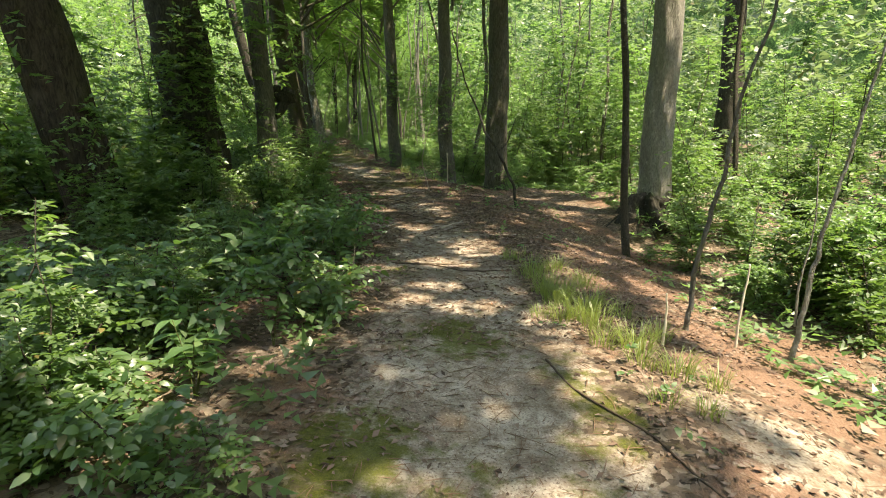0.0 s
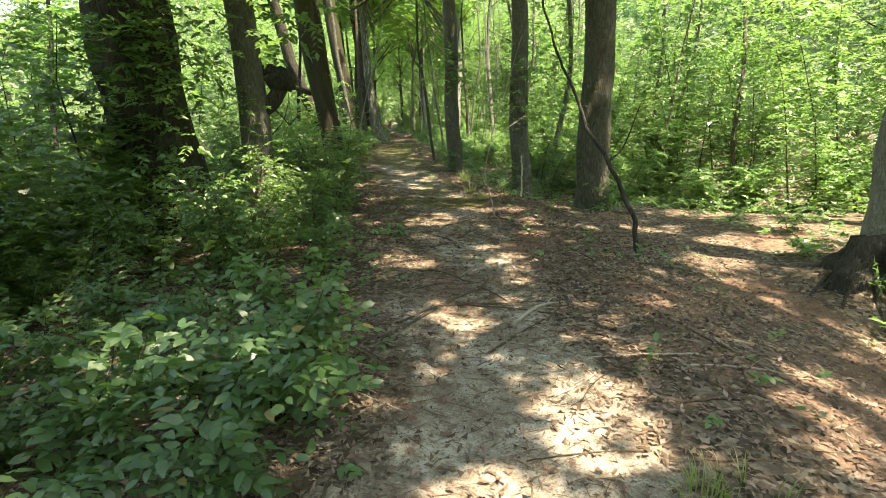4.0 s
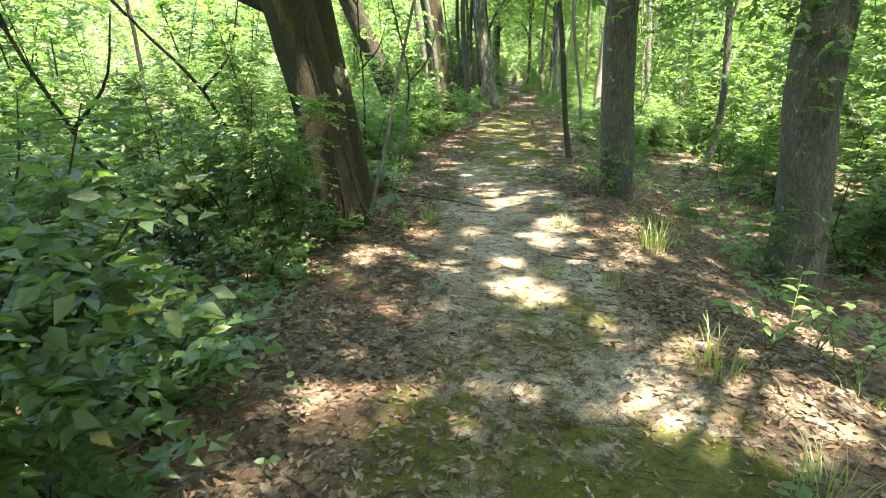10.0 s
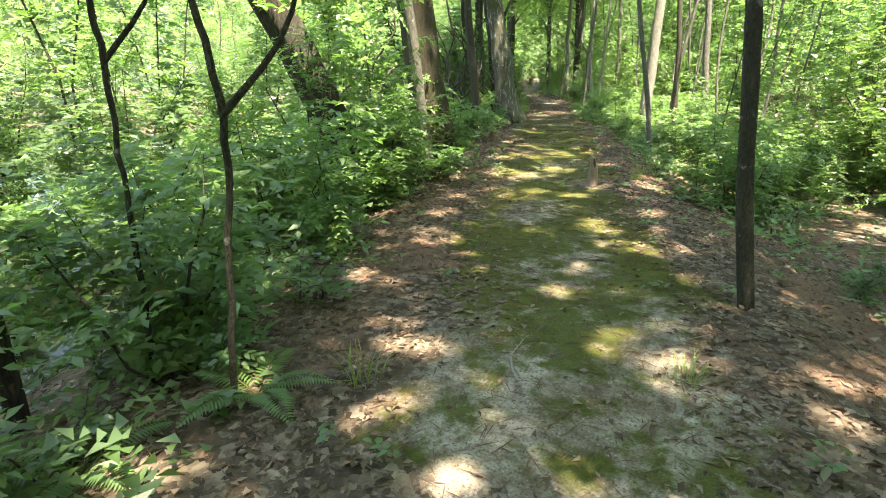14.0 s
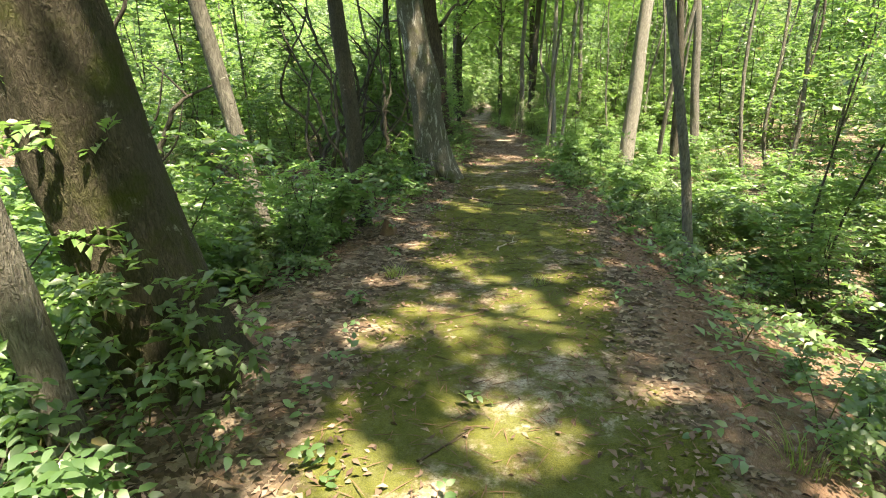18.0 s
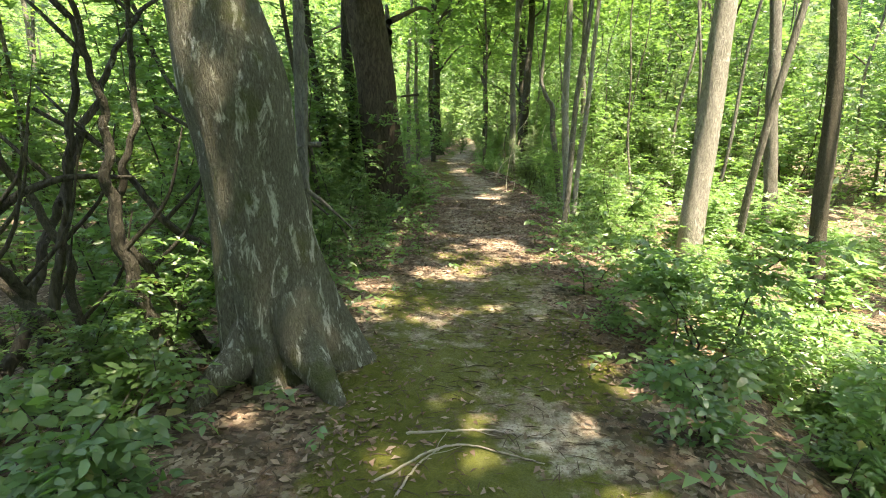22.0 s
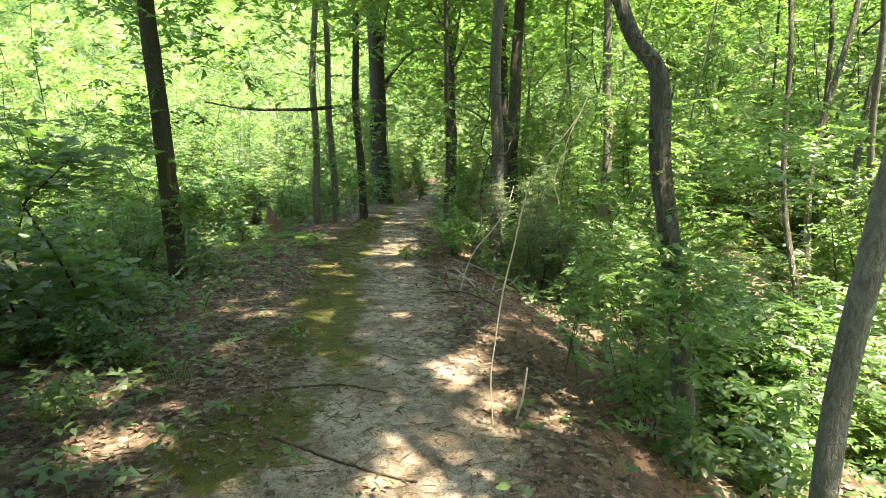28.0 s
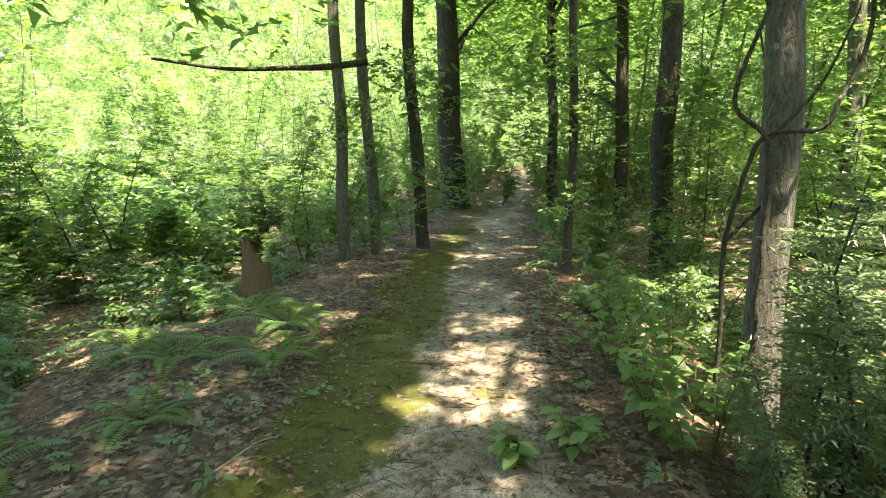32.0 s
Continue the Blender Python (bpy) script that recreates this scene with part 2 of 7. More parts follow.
def ground_mat():
    M = Mat("forest_floor")
    p = M.coords()
    A = {}
    for nm in ("bare", "moss", "straw"):
        nd = M.n("ShaderNodeAttribute")
        nd.attribute_name = nm
        A[nm] = nd.outputs["Fac"]
    # dead leaves pressed flat
    wob = M.noise(p, 9, 3)
    warp = M.mix(0.06, p, M.n("ShaderNodeTexNoise", Vector=p, Scale=22.0, Detail=3.0).outputs["Color"])
    vor = M.n("ShaderNodeTexVoronoi", Vector=warp, Scale=26.0, Randomness=1.0)
    cell = M.n("ShaderNodeSeparateColor", Color=vor.outputs["Color"]).outputs[0]
    litter = M.ramp(cell, [(0.0, (0.035, 0.026, 0.019)), (0.3, (0.105, 0.078, 0.056)), (0.6, (0.19, 0.145, 0.105)), (0.85, (0.32, 0.26, 0.20)), (1.0, (0.06, 0.045, 0.032))])
    soil = M.noise(p, 30, 4)
    litter = M.mix(M.ramp(M.noise(p, 5, 4), [(0.4, 0.0), (0.62, 0.75)]), litter, M.mix(soil, (0.03, 0.022, 0.016), (0.12, 0.09, 0.065)))
    # rust-coloured pine straw
    str_v = M.noise(M.coords((22, 5, 5)), 3.5, 6, 0.7, 3.5)
    straw = M.ramp(str_v, [(0.3, (0.06, 0.036, 0.024)), (0.5, (0.17, 0.105, 0.072)), (0.7, (0.27, 0.19, 0.14))])
    litter = M.mix(M.ramp(M.math("ADD", A["straw"], M.math("MULTIPLY", M.math("SUBTRACT", wob, 0.5), 0.9)), [(0.42, 0.0), (0.58, 1.0)]), litter, straw)
    # packed sandy earth with crumbs and stains
    n1, n2, n3 = M.noise(p, 2.2, 5, 0.6), M.noise(p, 14, 5, 0.65), M.noise(p, 75, 3, 0.6)
    dirt = M.mix(M.ramp(n1, [(0.38, 0.0), (0.62, 1.0)]), (0.20, 0.165, 0.125), (0.40, 0.355, 0.29))
    dirt = M.mix(M.ramp(n2, [(0.36, 0.75), (0.56, 0.0)]), dirt, (0.15, 0.105, 0.07))
    dirt = M.mix(M.ramp(n3, [(0.33, 0.8), (0.47, 0.0)]), dirt, (0.085, 0.06, 0.042))
    dirt = M.mix(M.ramp(n3, [(0.60, 0.0), (0.70, 0.6)]), dirt, (0.52, 0.46, 0.38))
    edge = M.math("ADD", A["bare"], M.math("MULTIPLY", M.math("SUBTRACT", M.noise(p, 8, 5, 0.7), 0.5), 1.3))
    col = M.mix(M.ramp(edge, [(0.42, 0.0), (0.60, 1.0)]), litter, dirt)
    # moss
    mn, mf = M.noise(p, 11, 5, 0.65), M.noise(p, 160, 3, 0.7)
    moss = M.mix(mn, (0.055, 0.075, 0.010), (0.155, 0.165, 0.028))
    moss = M.mix(M.ramp(mf, [(0.38, 0.6), (0.6, 0.0)]), moss, (0.035, 0.04, 0.008))
    me = M.math("ADD", A["moss"], M.math("MULTIPLY", M.math("SUBTRACT", M.noise(p, 5.5, 6, 0.7), 0.5), 1.2))
    mfac = M.ramp(me, [(0.46, 0.0), (0.66, 0.88)])
    col = M.mix(mfac, col, moss)
    h = M.math("ADD", M.math("MULTIPLY", n2, 0.7), M.math("ADD", M.math("MULTIPLY", n3, 0.35), M.math("MULTIPLY", cell, 0.35)))
    h = M.math("ADD", h, M.math("MULTIPLY", mf, M.math("MULTIPLY", mfac, 0.5)))
    return M.solid(col, 0.95, M.bump(h, 0.9, 0.025), 0.12)


floor_mat = ground_mat()


def dead_leaf_mat():
    M = Mat("dead_leaf")
    isl = M.n("ShaderNodeNewGeometry").outputs["Random Per Island"]
    col = M.ramp(isl, [(0.0, (0.05, 0.035, 0.026)), (0.25, (0.12, 0.083, 0.06)), (0.5, (0.185, 0.13, 0.096)), (0.75, (0.255, 0.187, 0.143)), (0.93, (0.33, 0.255, 0.205)), (1.0, (0.25, 0.13, 0.08))])
    n = M.noise(M.coords(), 45, 3)
    col = M.mix(M.math("MULTIPLY", n, 0.6), col, (0.09, 0.055, 0.035))
    return M.solid(col, 0.75, M.bump(n, 0.4, 0.004), 0.2)


litter_leaf = dead_leaf_mat()


def water_mat():
    M = Mat("still_water")
    n = M.noise(M.coords(), 3.0, 3)
    m = M.solid((0.02, 0.022, 0.014), 0.08, M.bump(n, 0.12, 0.02), 0.5)
    return m


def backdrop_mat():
    M = Mat("painted_distant_foliage")
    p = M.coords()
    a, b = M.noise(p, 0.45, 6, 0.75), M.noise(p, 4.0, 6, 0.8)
    # dark gaps, lit leaves and near-white sky glimpses are painted by this ramp
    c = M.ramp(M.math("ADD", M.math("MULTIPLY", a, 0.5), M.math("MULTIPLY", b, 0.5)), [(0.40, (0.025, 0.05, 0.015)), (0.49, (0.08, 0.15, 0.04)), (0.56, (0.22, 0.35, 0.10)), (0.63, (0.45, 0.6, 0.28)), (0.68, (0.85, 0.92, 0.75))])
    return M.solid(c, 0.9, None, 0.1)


# ---- mesh helpers ----
rng = np.random.default_rng(7)


def mesh(name, v, f, material, smooth=False):
    """A mesh from arrays: points (n, 3) and faces (m, 3 or 4)."""
    v, f = np.asarray(v, np.float32), np.asarray(f, np.int32)
    me = bpy.data.meshes.new(name)
    me.vertices.add(len(v))
    me.vertices.foreach_set("co", v.ravel())
    me.loops.add(f.size)
    me.loops.foreach_set("vertex_index", f.ravel())
    me.polygons.add(len(f))
    me.polygons.foreach_set("loop_start", np.arange(len(f), dtype=np.int32) * f.shape[1])
    me.update(calc_edges=True)
    if smooth:
        me.polygons.foreach_set("use_smooth", np.ones(len(f), dtype=bool))
    me.materials.append(material)
    return me


def part(name, me, parent=None, label=""):
    ob = new(name, me)
    if parent is not None:
        ob.parent = parent
    if label:
        ob["label"] = label
    return ob


def thing(name, label, category, group="", at=(0, 0, 0), turn=0.0, size=1.0):
    ob = new(name)
    ob.empty_display_size = 0.1
    ob.location, ob.rotation_euler, ob.scale = at, (0, 0, turn), (size, size, size)
    return tagged(ob, label, category, group)


def join(pieces):
    """Several (points, faces) into one."""
    vs, fs, k = [], [], 0
    for v, f in pieces:
        vs.append(np.asarray(v, float))
        fs.append(np.asarray(f) + k)
        k += len(v)
    return np.concatenate(vs), np.concatenate(fs)


def unit(a):
    return a / np.maximum(np.linalg.norm(a, axis=-1, keepdims=True), 1e-9)


def tube(pts, radii, sides=6, flare=None, knots=0.0, seed=0, cap=True):
    """A tapered round stem along pts; flare: (height of the root swell, amount, lobes)."""
    pts, radii = np.asarray(pts, float), np.asarray(radii, float)
    if cap:
        end = unit(pts[-1] - pts[-2])
        pts = np.concatenate([pts, (pts[-1] + end * radii[-1] * 0.35)[None]])
        radii = np.append(radii, radii[-1] * 0.05)
    n = len(pts)
    tan = unit(np.gradient(pts, axis=0))
    ref = np.array([1.0, 0, 0]) if abs(tan[0][0]) < 0.8 else np.array([0, 1.0, 0])
    a = unit(np.cross(tan, ref))
    b = np.cross(tan, a)
    th = np.arange(sides) * 2 * np.pi / sides
    r = radii[:, None] * np.ones(sides)
    g = np.random.default_rng(seed)
    if knots:
        h = np.concatenate([[0], np.cumsum(np.linalg.norm(np.diff(pts, axis=0), axis=1))])
        for k in range(7):
            q, w, ph = g.integers(2, 12), g.uniform(0.5, 7), g.uniform(0, 6.3)
            r = r * (1 + knots * g.uniform(0.2, 0.5) * np.sin(q * th[None] + w * h[:, None] + ph))
    if flare:
        z = pts[:, 2] - pts[0, 2]
        ph = g.uniform(0, 6.3)
        lobes = 0.55 + 0.45 * np.cos(flare[2] * th + ph) + 0.25 * np.cos((flare[2] + 2) * th + 2 * ph)
        r = r * (1 + flare[1] * np.exp(-z / flare[0])[:, None] * lobes[None])
    v = pts[:, None] + r[..., None] * (np.cos(th)[None, :, None] * a[:, None] + np.sin(th)[None, :, None] * b[:, None])
    i, j = np.meshgrid(np.arange(n - 1), np.arange(sides), indexing="ij")
    j2 = (j + 1) % sides
    f = np.stack([i * sides + j, i * sides + j2, (i + 1) * sides + j2, (i + 1) * sides + j], -1).reshape(-1, 4)
    v = v.reshape(-1, 3)
    return v, f


def smooth_line(pts, n):
    """A curve through pts (Catmull-Rom), n points."""
    p = np.asarray(pts, float)
    p = np.concatenate([2 * p[:1] - p[1:2], p, 2 * p[-1:] - p[-2:-1]])
    t = np.linspace(0, len(p) - 3 - 1e-6, n)
    k = t.astype(int)
    u = (t - k)[:, None]
    a, b, c, d = p[k], p[k + 1], p[k + 2], p[k + 3]
    return 0.5 * (2 * b + (c - a) * u + (2 * a - 5 * b + 4 * c - d) * u ** 2 + (3 * b - a - 3 * c + d) * u ** 3)


def leaves(o, d, nrm, ln, wd, fold=0.18, curl=0.12):
    """Folded pointed leaves: each two triangles hinged on the midrib. o, d, nrm: (n, 3); ln, wd: (n,)."""
    d = unit(d)
    side = unit(np.cross(d, nrm))
    up = np.cross(side, d)
    ln, wd = ln[:, None], wd[:, None]
    mid = o + d * ln * 0.45
    tip = o + d * ln - up * ln * curl
    l = mid + side * wd * 0.5 + up * wd * fold
    r = mid - side * wd * 0.5 + up * wd * fold
    n = len(o)
    v = np.stack([o, l, tip, r], 1).reshape(-1, 3)
    k = np.arange(n) * 4
    f = np.stack([np.stack([k, k + 2, k + 1], 1), np.stack([k, k + 3, k + 2], 1)], 1).reshape(-1, 3)
    return v, f


def ovals(o, d, nrm, ln, wd, curl=0.16):
    """Rounder leaves with a bent blade: four triangles each."""
    d = unit(d)
    side = unit(np.cross(d, nrm))
    up = np.cross(side, d)
    ln, wd = ln[:, None], wd[:, None]
    a, b = o + d * ln * 0.27, o + d * ln * 0.66 - up * ln * curl * 0.35
    v = np.stack([o, a + side * wd * 0.46 + up * wd * 0.1, a - side * wd * 0.46 + up * wd * 0.1, b + side * wd * 0.4 + up * wd * 0.1, b - side * wd * 0.4 + up * wd * 0.1, o + d * ln - up * ln * curl], 1).reshape(-1, 3)
    k = (np.arange(len(o)) * 6)[:, None, None]
    f = (k + np.array([(0, 2, 1), (1, 2, 4), (1, 4, 3), (3, 4, 5)])[None]).reshape(-1, 3)
    return v, f


def blades(o, d, nrm, ln, wd):
    """Plain pointed leaves of one triangle, for foliage high up or far off."""
    d = unit(d)
    side = unit(np.cross(d, nrm))
    ln, wd = ln[:, None], wd[:, None]
    v = np.stack([o + d * ln * 0.25 + side * wd * 0.6, o + d * ln, o - d * ln * 0.1 - side * wd * 0.5], 1).reshape(-1, 3)
    return v, np.arange(len(o) * 3).reshape(-1, 3)


def fine_leaf(ln, wd, steps=5, heart=False, curl=0.18, fold=0.12):
    """One larger leaf with a rounded outline, along +x, with a folded midrib."""
    t = np.linspace(0, 1, steps + 2)
    prof = np.sin(np.pi * np.clip(t, 0, 1) ** (0.62 if heart else 0.85)) ** (0.75 if heart else 0.9)
    prof[0], prof[-1] = (0.28 if heart else 0.04), 0.0
    x = t * ln - (0.1 * ln if heart else 0) * (t == 0)
    z = -curl * ln * t ** 2 + 0.05 * ln * np.sin(t * 3.1)
    v = []
    for xi, p, zi in zip(x, prof, z):
        v += [(xi, p * wd / 2, zi + fold * p * wd), (xi, 0, zi), (xi, -p * wd / 2, zi + fold * p * wd)]
    f = []
    for i in range(steps + 1):
        a = i * 3
        f += [(a, a + 1, a + 4, a + 3), (a + 1, a + 2, a + 5, a + 4)]
    return np.array(v), np.array(f)


def sprays(o, d, ln, k, leaf, wd, g, droop=0.25, tilt=0.35, plain=False):
    """k leaves set alternately along each of the twigs (o, d, ln); returns leaves and twig end points."""
    n = len(o)
    d = unit(d)
    u = np.tile((np.arange(k) + 0.6) / k, (n, 1)) + g.uniform(-0.4, 0.4, (n, k)) / k
    sag = droop * (u ** 2)[..., None] * np.array([0, 0, -1.0]) * ln[:, None, None]
    pos = o[:, None] + d[:, None] * (u * ln[:, None])[..., None] + sag
    flat = unit(np.cross(d, [0, 0, 1.0]) + 1e-6)
    sgn = np.where(np.arange(k) % 2 == 0, 1.0, -1.0)[None, :, None]
    sgn = np.where((np.arange(k) == k - 1)[None, :, None], 0.15 * sgn, sgn)
    ld = d[:, None] * g.uniform(0.45, 0.9, (n, k, 1)) + flat[:, None] * sgn * g.uniform(0.6, 1.0, (n, k, 1))
    ld = ld + np.array([0, 0, 1.0]) * g.uniform(-0.5, 0.25, (n, k, 1))
    nr = np.array([0, 0, 1.0]) + g.normal(0, tilt, (n, k, 3))
    s = g.uniform(0.65, 1.15, (n, k))
    make = {False: leaves, True: blades, "oval": ovals}[plain]
    return make(pos.reshape(-1, 3), ld.reshape(-1, 3), nr.reshape(-1, 3), (leaf * s).ravel(), (wd * s).ravel())


# ---- the trail and the lie of the land ----
CENTRE = [(0.3, -30), (0.25, -3), (0.2, 0), (0.2, 2.8), (0.15, 5.0), (-0.1, 7), (-0.5, 9.3), (-1.1, 12.4), (-2.4, 16.2), (-3.3, 19.2), (-4.15, 22.8), (-4.85, 26), (-5.4, 29.2),
          (-6.0, 32), (-6.75, 35.3), (-7.55, 39.3), (-8.7, 43.7), (-10.0, 47.1), (-11.0, 50), (-12.0, 53.7), (-13.7, 62), (-15.6, 71.6), (-18.3, 85), (-23, 108), (-30, 140)]
line = smooth_line([(x, y, 0) for x, y in CENTRE], 900)[:, :2]
tang = unit(np.gradient(line, axis=0))


def lateral(x, y):
    """Metres to the right (+) or left (-) of the trail's middle."""
    q = np.stack([np.ravel(x), np.ravel(y)], 1).astype(float)
    out = np.empty(len(q))
    for s in range(0, len(q), 4000):
        c = q[s:s + 4000]
        k = ((c[:, None] - line[None]) ** 2).sum(2).argmin(1)
        e = c - line[k]
        out[s:s + 4000] = e[:, 0] * tang[k, 1] - e[:, 1] * tang[k, 0]
    return out.reshape(np.shape(x))


def beside(y, l):
    """The point l metres beside the trail, at about y along it."""
    k = np.abs(line[:, 1] - y).argmin()
    return line[k, 0] + tang[k, 1] * l, line[k, 1] - tang[k, 0] * l


def wave(x, y, scale, seed=0, octaves=3):
    """Smooth noise from sums of sines, about -1 to 1."""
    g = np.random.default_rng(seed)
    out, amp, tot = 0, 1.0, 0
    for o in range(octaves):
        for _ in range(4):
            a, ph = g.uniform(0, 6.283), g.uniform(0, 6.283)
            w = 6.283 / scale * 2 ** o * g.uniform(0.7, 1.4)
            out = out + amp * np.sin((x * np.cos(a) + y * np.sin(a)) * w + ph)
        tot += amp * 2.0
        amp *= 0.55
    return out / tot


table = lambda y, rows: np.interp(y, [r[0] for r in rows], [r[1] for r in rows])
sstep = lambda a, b, x: (lambda t: t * t * (3 - 2 * t))(np.clip((x - a) / (b - a), 0, 1))
DROP_R = [(-5, 0.4), (3, 0.4), (8, 0.38), (11, 0.08), (14, 0.2), (16.5, 0.75), (22, 0.6), (28, 0.75), (36, 1.0), (44, 1.0), (50, 0.75), (58, 0.7), (75, 0.5)]
DROP_L = [(-5, 0.1), (12, 0.15), (15, 0.8), (30, 0.85), (34, 0.35), (40, 0.25), (46, 0.45), (58, 0.5), (75, 0.4)]


def height(x, y, l=None):
    x, y = np.asarray(x, float), np.asarray(y, float)
    l = lateral(x, y) if l is None else l
    z = -table(y, DROP_R) * sstep(1.0, 3.3, l) - table(y, DROP_L) * sstep(1.4, 4.6, -l)
    far = sstep(1.2, 5.0, np.abs(l))
    z = z + wave(x, y, 6.0, 3) * 0.16 * far + wave(x, y, 1.3, 4) * (0.012 + 0.03 * far)
    z = z - 0.02 * np.exp(-(l / 0.5) ** 2)
    z = z + 0.34 * np.exp(-((x - 3.9) ** 2 + (y - 9.9) ** 2) / 0.5)
    return z


def gz(x, y):
    return float(height(np.array([x]), np.array([y]))[0])


# places where the canopy is open and the sun reaches the undergrowth
CLEAR = [(*beside(y, l), r) for y, l, r in ((46, 7, 2.5), (42.8, 5, 2.2), (49, 7, 2), (36, 4.5, 2), (39.5, 4.5, 2.5), (32, 4, 1.2), (47, 4.5, 1.6),
                                            (11.0, -3.0, 1.1), (34.5, 2.6, 1.2), (27.5, 2.9, 1.3), (46.2, 2.9, 0.9), (48.7, 2.0, 0.8), (36.6, 2.0, 0.9), (2.6, -2.0, 0.7), (1.8, 0.8, 0.9), (2.5, 2, 1.3), (4, 2.6, 1.3), (5, 4.6, 1.6), (10.3, 3.7, 0.9), (21.5, 9.6, 2.4), (5, 6, 2), (28, -4.5, 2.2), (31, -5.5, 2), (25.5, -4, 1.5), (14.5, -5, 1.3), (50.5, -3.4, 1.4), (52.7, -4.6, 1.6), (50.8, 2.2, 0.8), (54, -5, 2.5), (57, -7, 2.5), (25.5, -3, 1.5), (22.5, -5, 2))]

# where the leaf cover added overhead to shade the trail lets the sun through: the tree it is hung on, the stretch of
# the trail, and y, metres beside the trail, half width and half length of each gap
ROOF = []


def sun_gaps(tree_no, y0, y1, rows):
    ROOF.append((tree_no, y0, y1, [(*beside(y, l), w * 0.9 + 0.06, h * 0.9 + 0.06) for y, l, w, h in rows]))


sun_gaps(6, 1.8, 7.5, [(3.2, -1.3, 0.35, 0.35), (4, -2.1, 0.35, 0.35), (2.9, -2.3, 0.35, 0.35), (4.4, -1.2, 0.25, 0.25), (5.2, -2.8, 0.4, 0.35), (6.4, -1.9, 0.3, 0.3), (2.1, 0.6, 0.15, 0.14), (3.4, 0.85, 0.35, 0.5), (2.7, 0.85, 0.35, 0.45), (4.0, 0.75, 0.3, 0.35), (2.2, 1.1, 0.4, 0.4), (2.9, 1.4, 0.77, 0.69), (3.7, 1.1, 0.37, 0.44), (5.0, 1.2, 0.4, 0.4), (4.3, 0.1, 0.3, 0.2), (4.5, -0.4, 0.13, 0.14), (4.8, 2.3, 0.27, 0.67), (4.9, -0.2, 0.28, 0.17), (5.4, 1.2, 0.23, 0.19), (5.8, -0, 0.46, 0.24), (6.1, 1.8, 0.32, 0.21), (6.5, 0.4, 0.42, 0.61), (6.5, 1.7, 0.24, 0.23)])
sun_gaps(3, 7.5, 13.3, [(8.8, 0.4, 0.17, 0.16), (9.5, -0.7, 0.35, 0.35), (9.4, 0.5, 0.3, 0.45), (9.6, 2.9, 0.35, 0.7), (10, 0.3, 0.17, 0.12), (11.1, 1.9, 0.21, 0.13), (11.3, 1.1, 0.16, 0.19), (11.4, -0.5, 0.27, 0.12), (11.7, -0.3, 0.4, 0.33), (12, -0, 0.15, 0.12), (12.2, -0.3, 0.16, 0.12), (12.4, 1, 0.34, 0.26)])
sun_gaps(4, 13.3, 18.4, [(16.4, -2.4, 0.5, 0.6), (14.2, 0.75, 0.35, 0.3), (14.25, 1.2, 0.35, 0.35), (13.75, 0.55, 0.3, 0.25), (13.8, 1.0, 0.35, 0.3), (14.7, 1.6, 0.4, 0.35), (15.2, 0, 0.24, 0.32), (15.8, -1.2, 0.23, 0.2), (15.8, -0.1, 0.13, 0.15), (16, 1.1, 0.23, 0.42), (16.1, 0.3, 0.15, 0.12), (16.3, 0.2, 0.31, 0.23), (16.4, -0.8, 0.26, 0.12), (16.6, 1, 0.25, 0.2), (16.6, -0.3, 0.22, 0.15), (16.75, 0.45, 0.22, 0.2), (15.8, 0.6, 0.25, 0.25), (17, 0.6, 0.13, 0.12), (17.6, 0, 0.3, 0.35), (18.1, -0.2, 0.19, 0.15)])
sun_gaps(10, 18.4, 23.6, [(23.3, -2.1, 0.5, 0.5), (19.3, 0.3, 0.14, 0.23), (20.3, -0.9, 0.44, 0.18), (21.1, -0, 0.16, 0.13), (21.2, -1.4, 0.28, 0.15), (22.1, 0.7, 0.42, 0.22), (22.2, -1.1, 0.23, 0.25), (22.8, 0.4, 0.12, 0.16), (23, -1.2, 0.2, 0.25)])
sun_gaps(16, 23.6, 28.2, [(24.9, -1.7, 0.45, 0.5), (25.8, -2.3, 0.4, 0.4), (24.1, 0.3, 0.21, 0.19), (24.2, -0.2, 0.24, 0.16), (24.7, 1.3, 0.33, 0.37), (25, -1.4, 0.27, 0.24), (25.2, -0.5, 0.47, 0.38), (25.5, 1.5, 0.23, 0.41), (25.6, -0.7, 0.21, 0.2), (25.8, 0.1, 0.35, 0.3), (26.8, -0.8, 0.3, 0.22), (26.7, -0.2, 0.22, 0.2), (27.1, -0.3, 0.47, 0.25), (27.6, 0.1, 0.18, 0.18), (27.6, 0.7, 0.14, 0.26), (27.7, -0.9, 0.3, 0.2), (28, -0.2, 0.25, 0.19), (28, 0.5, 0.14, 0.12)])
sun_gaps(21, 28.2, 33.0, [(28.3, -0.6, 0.18, 0.17), (28.8, -0.9, 0.21, 0.17), (30.7, 1.7, 0.31, 0.31), (30.8, 0.4, 0.17, 0.18), (30.9, -0.5, 0.28, 0.2), (31.4, -0.4, 0.15, 0.15), (32, 1.6, 0.14, 0.19)])
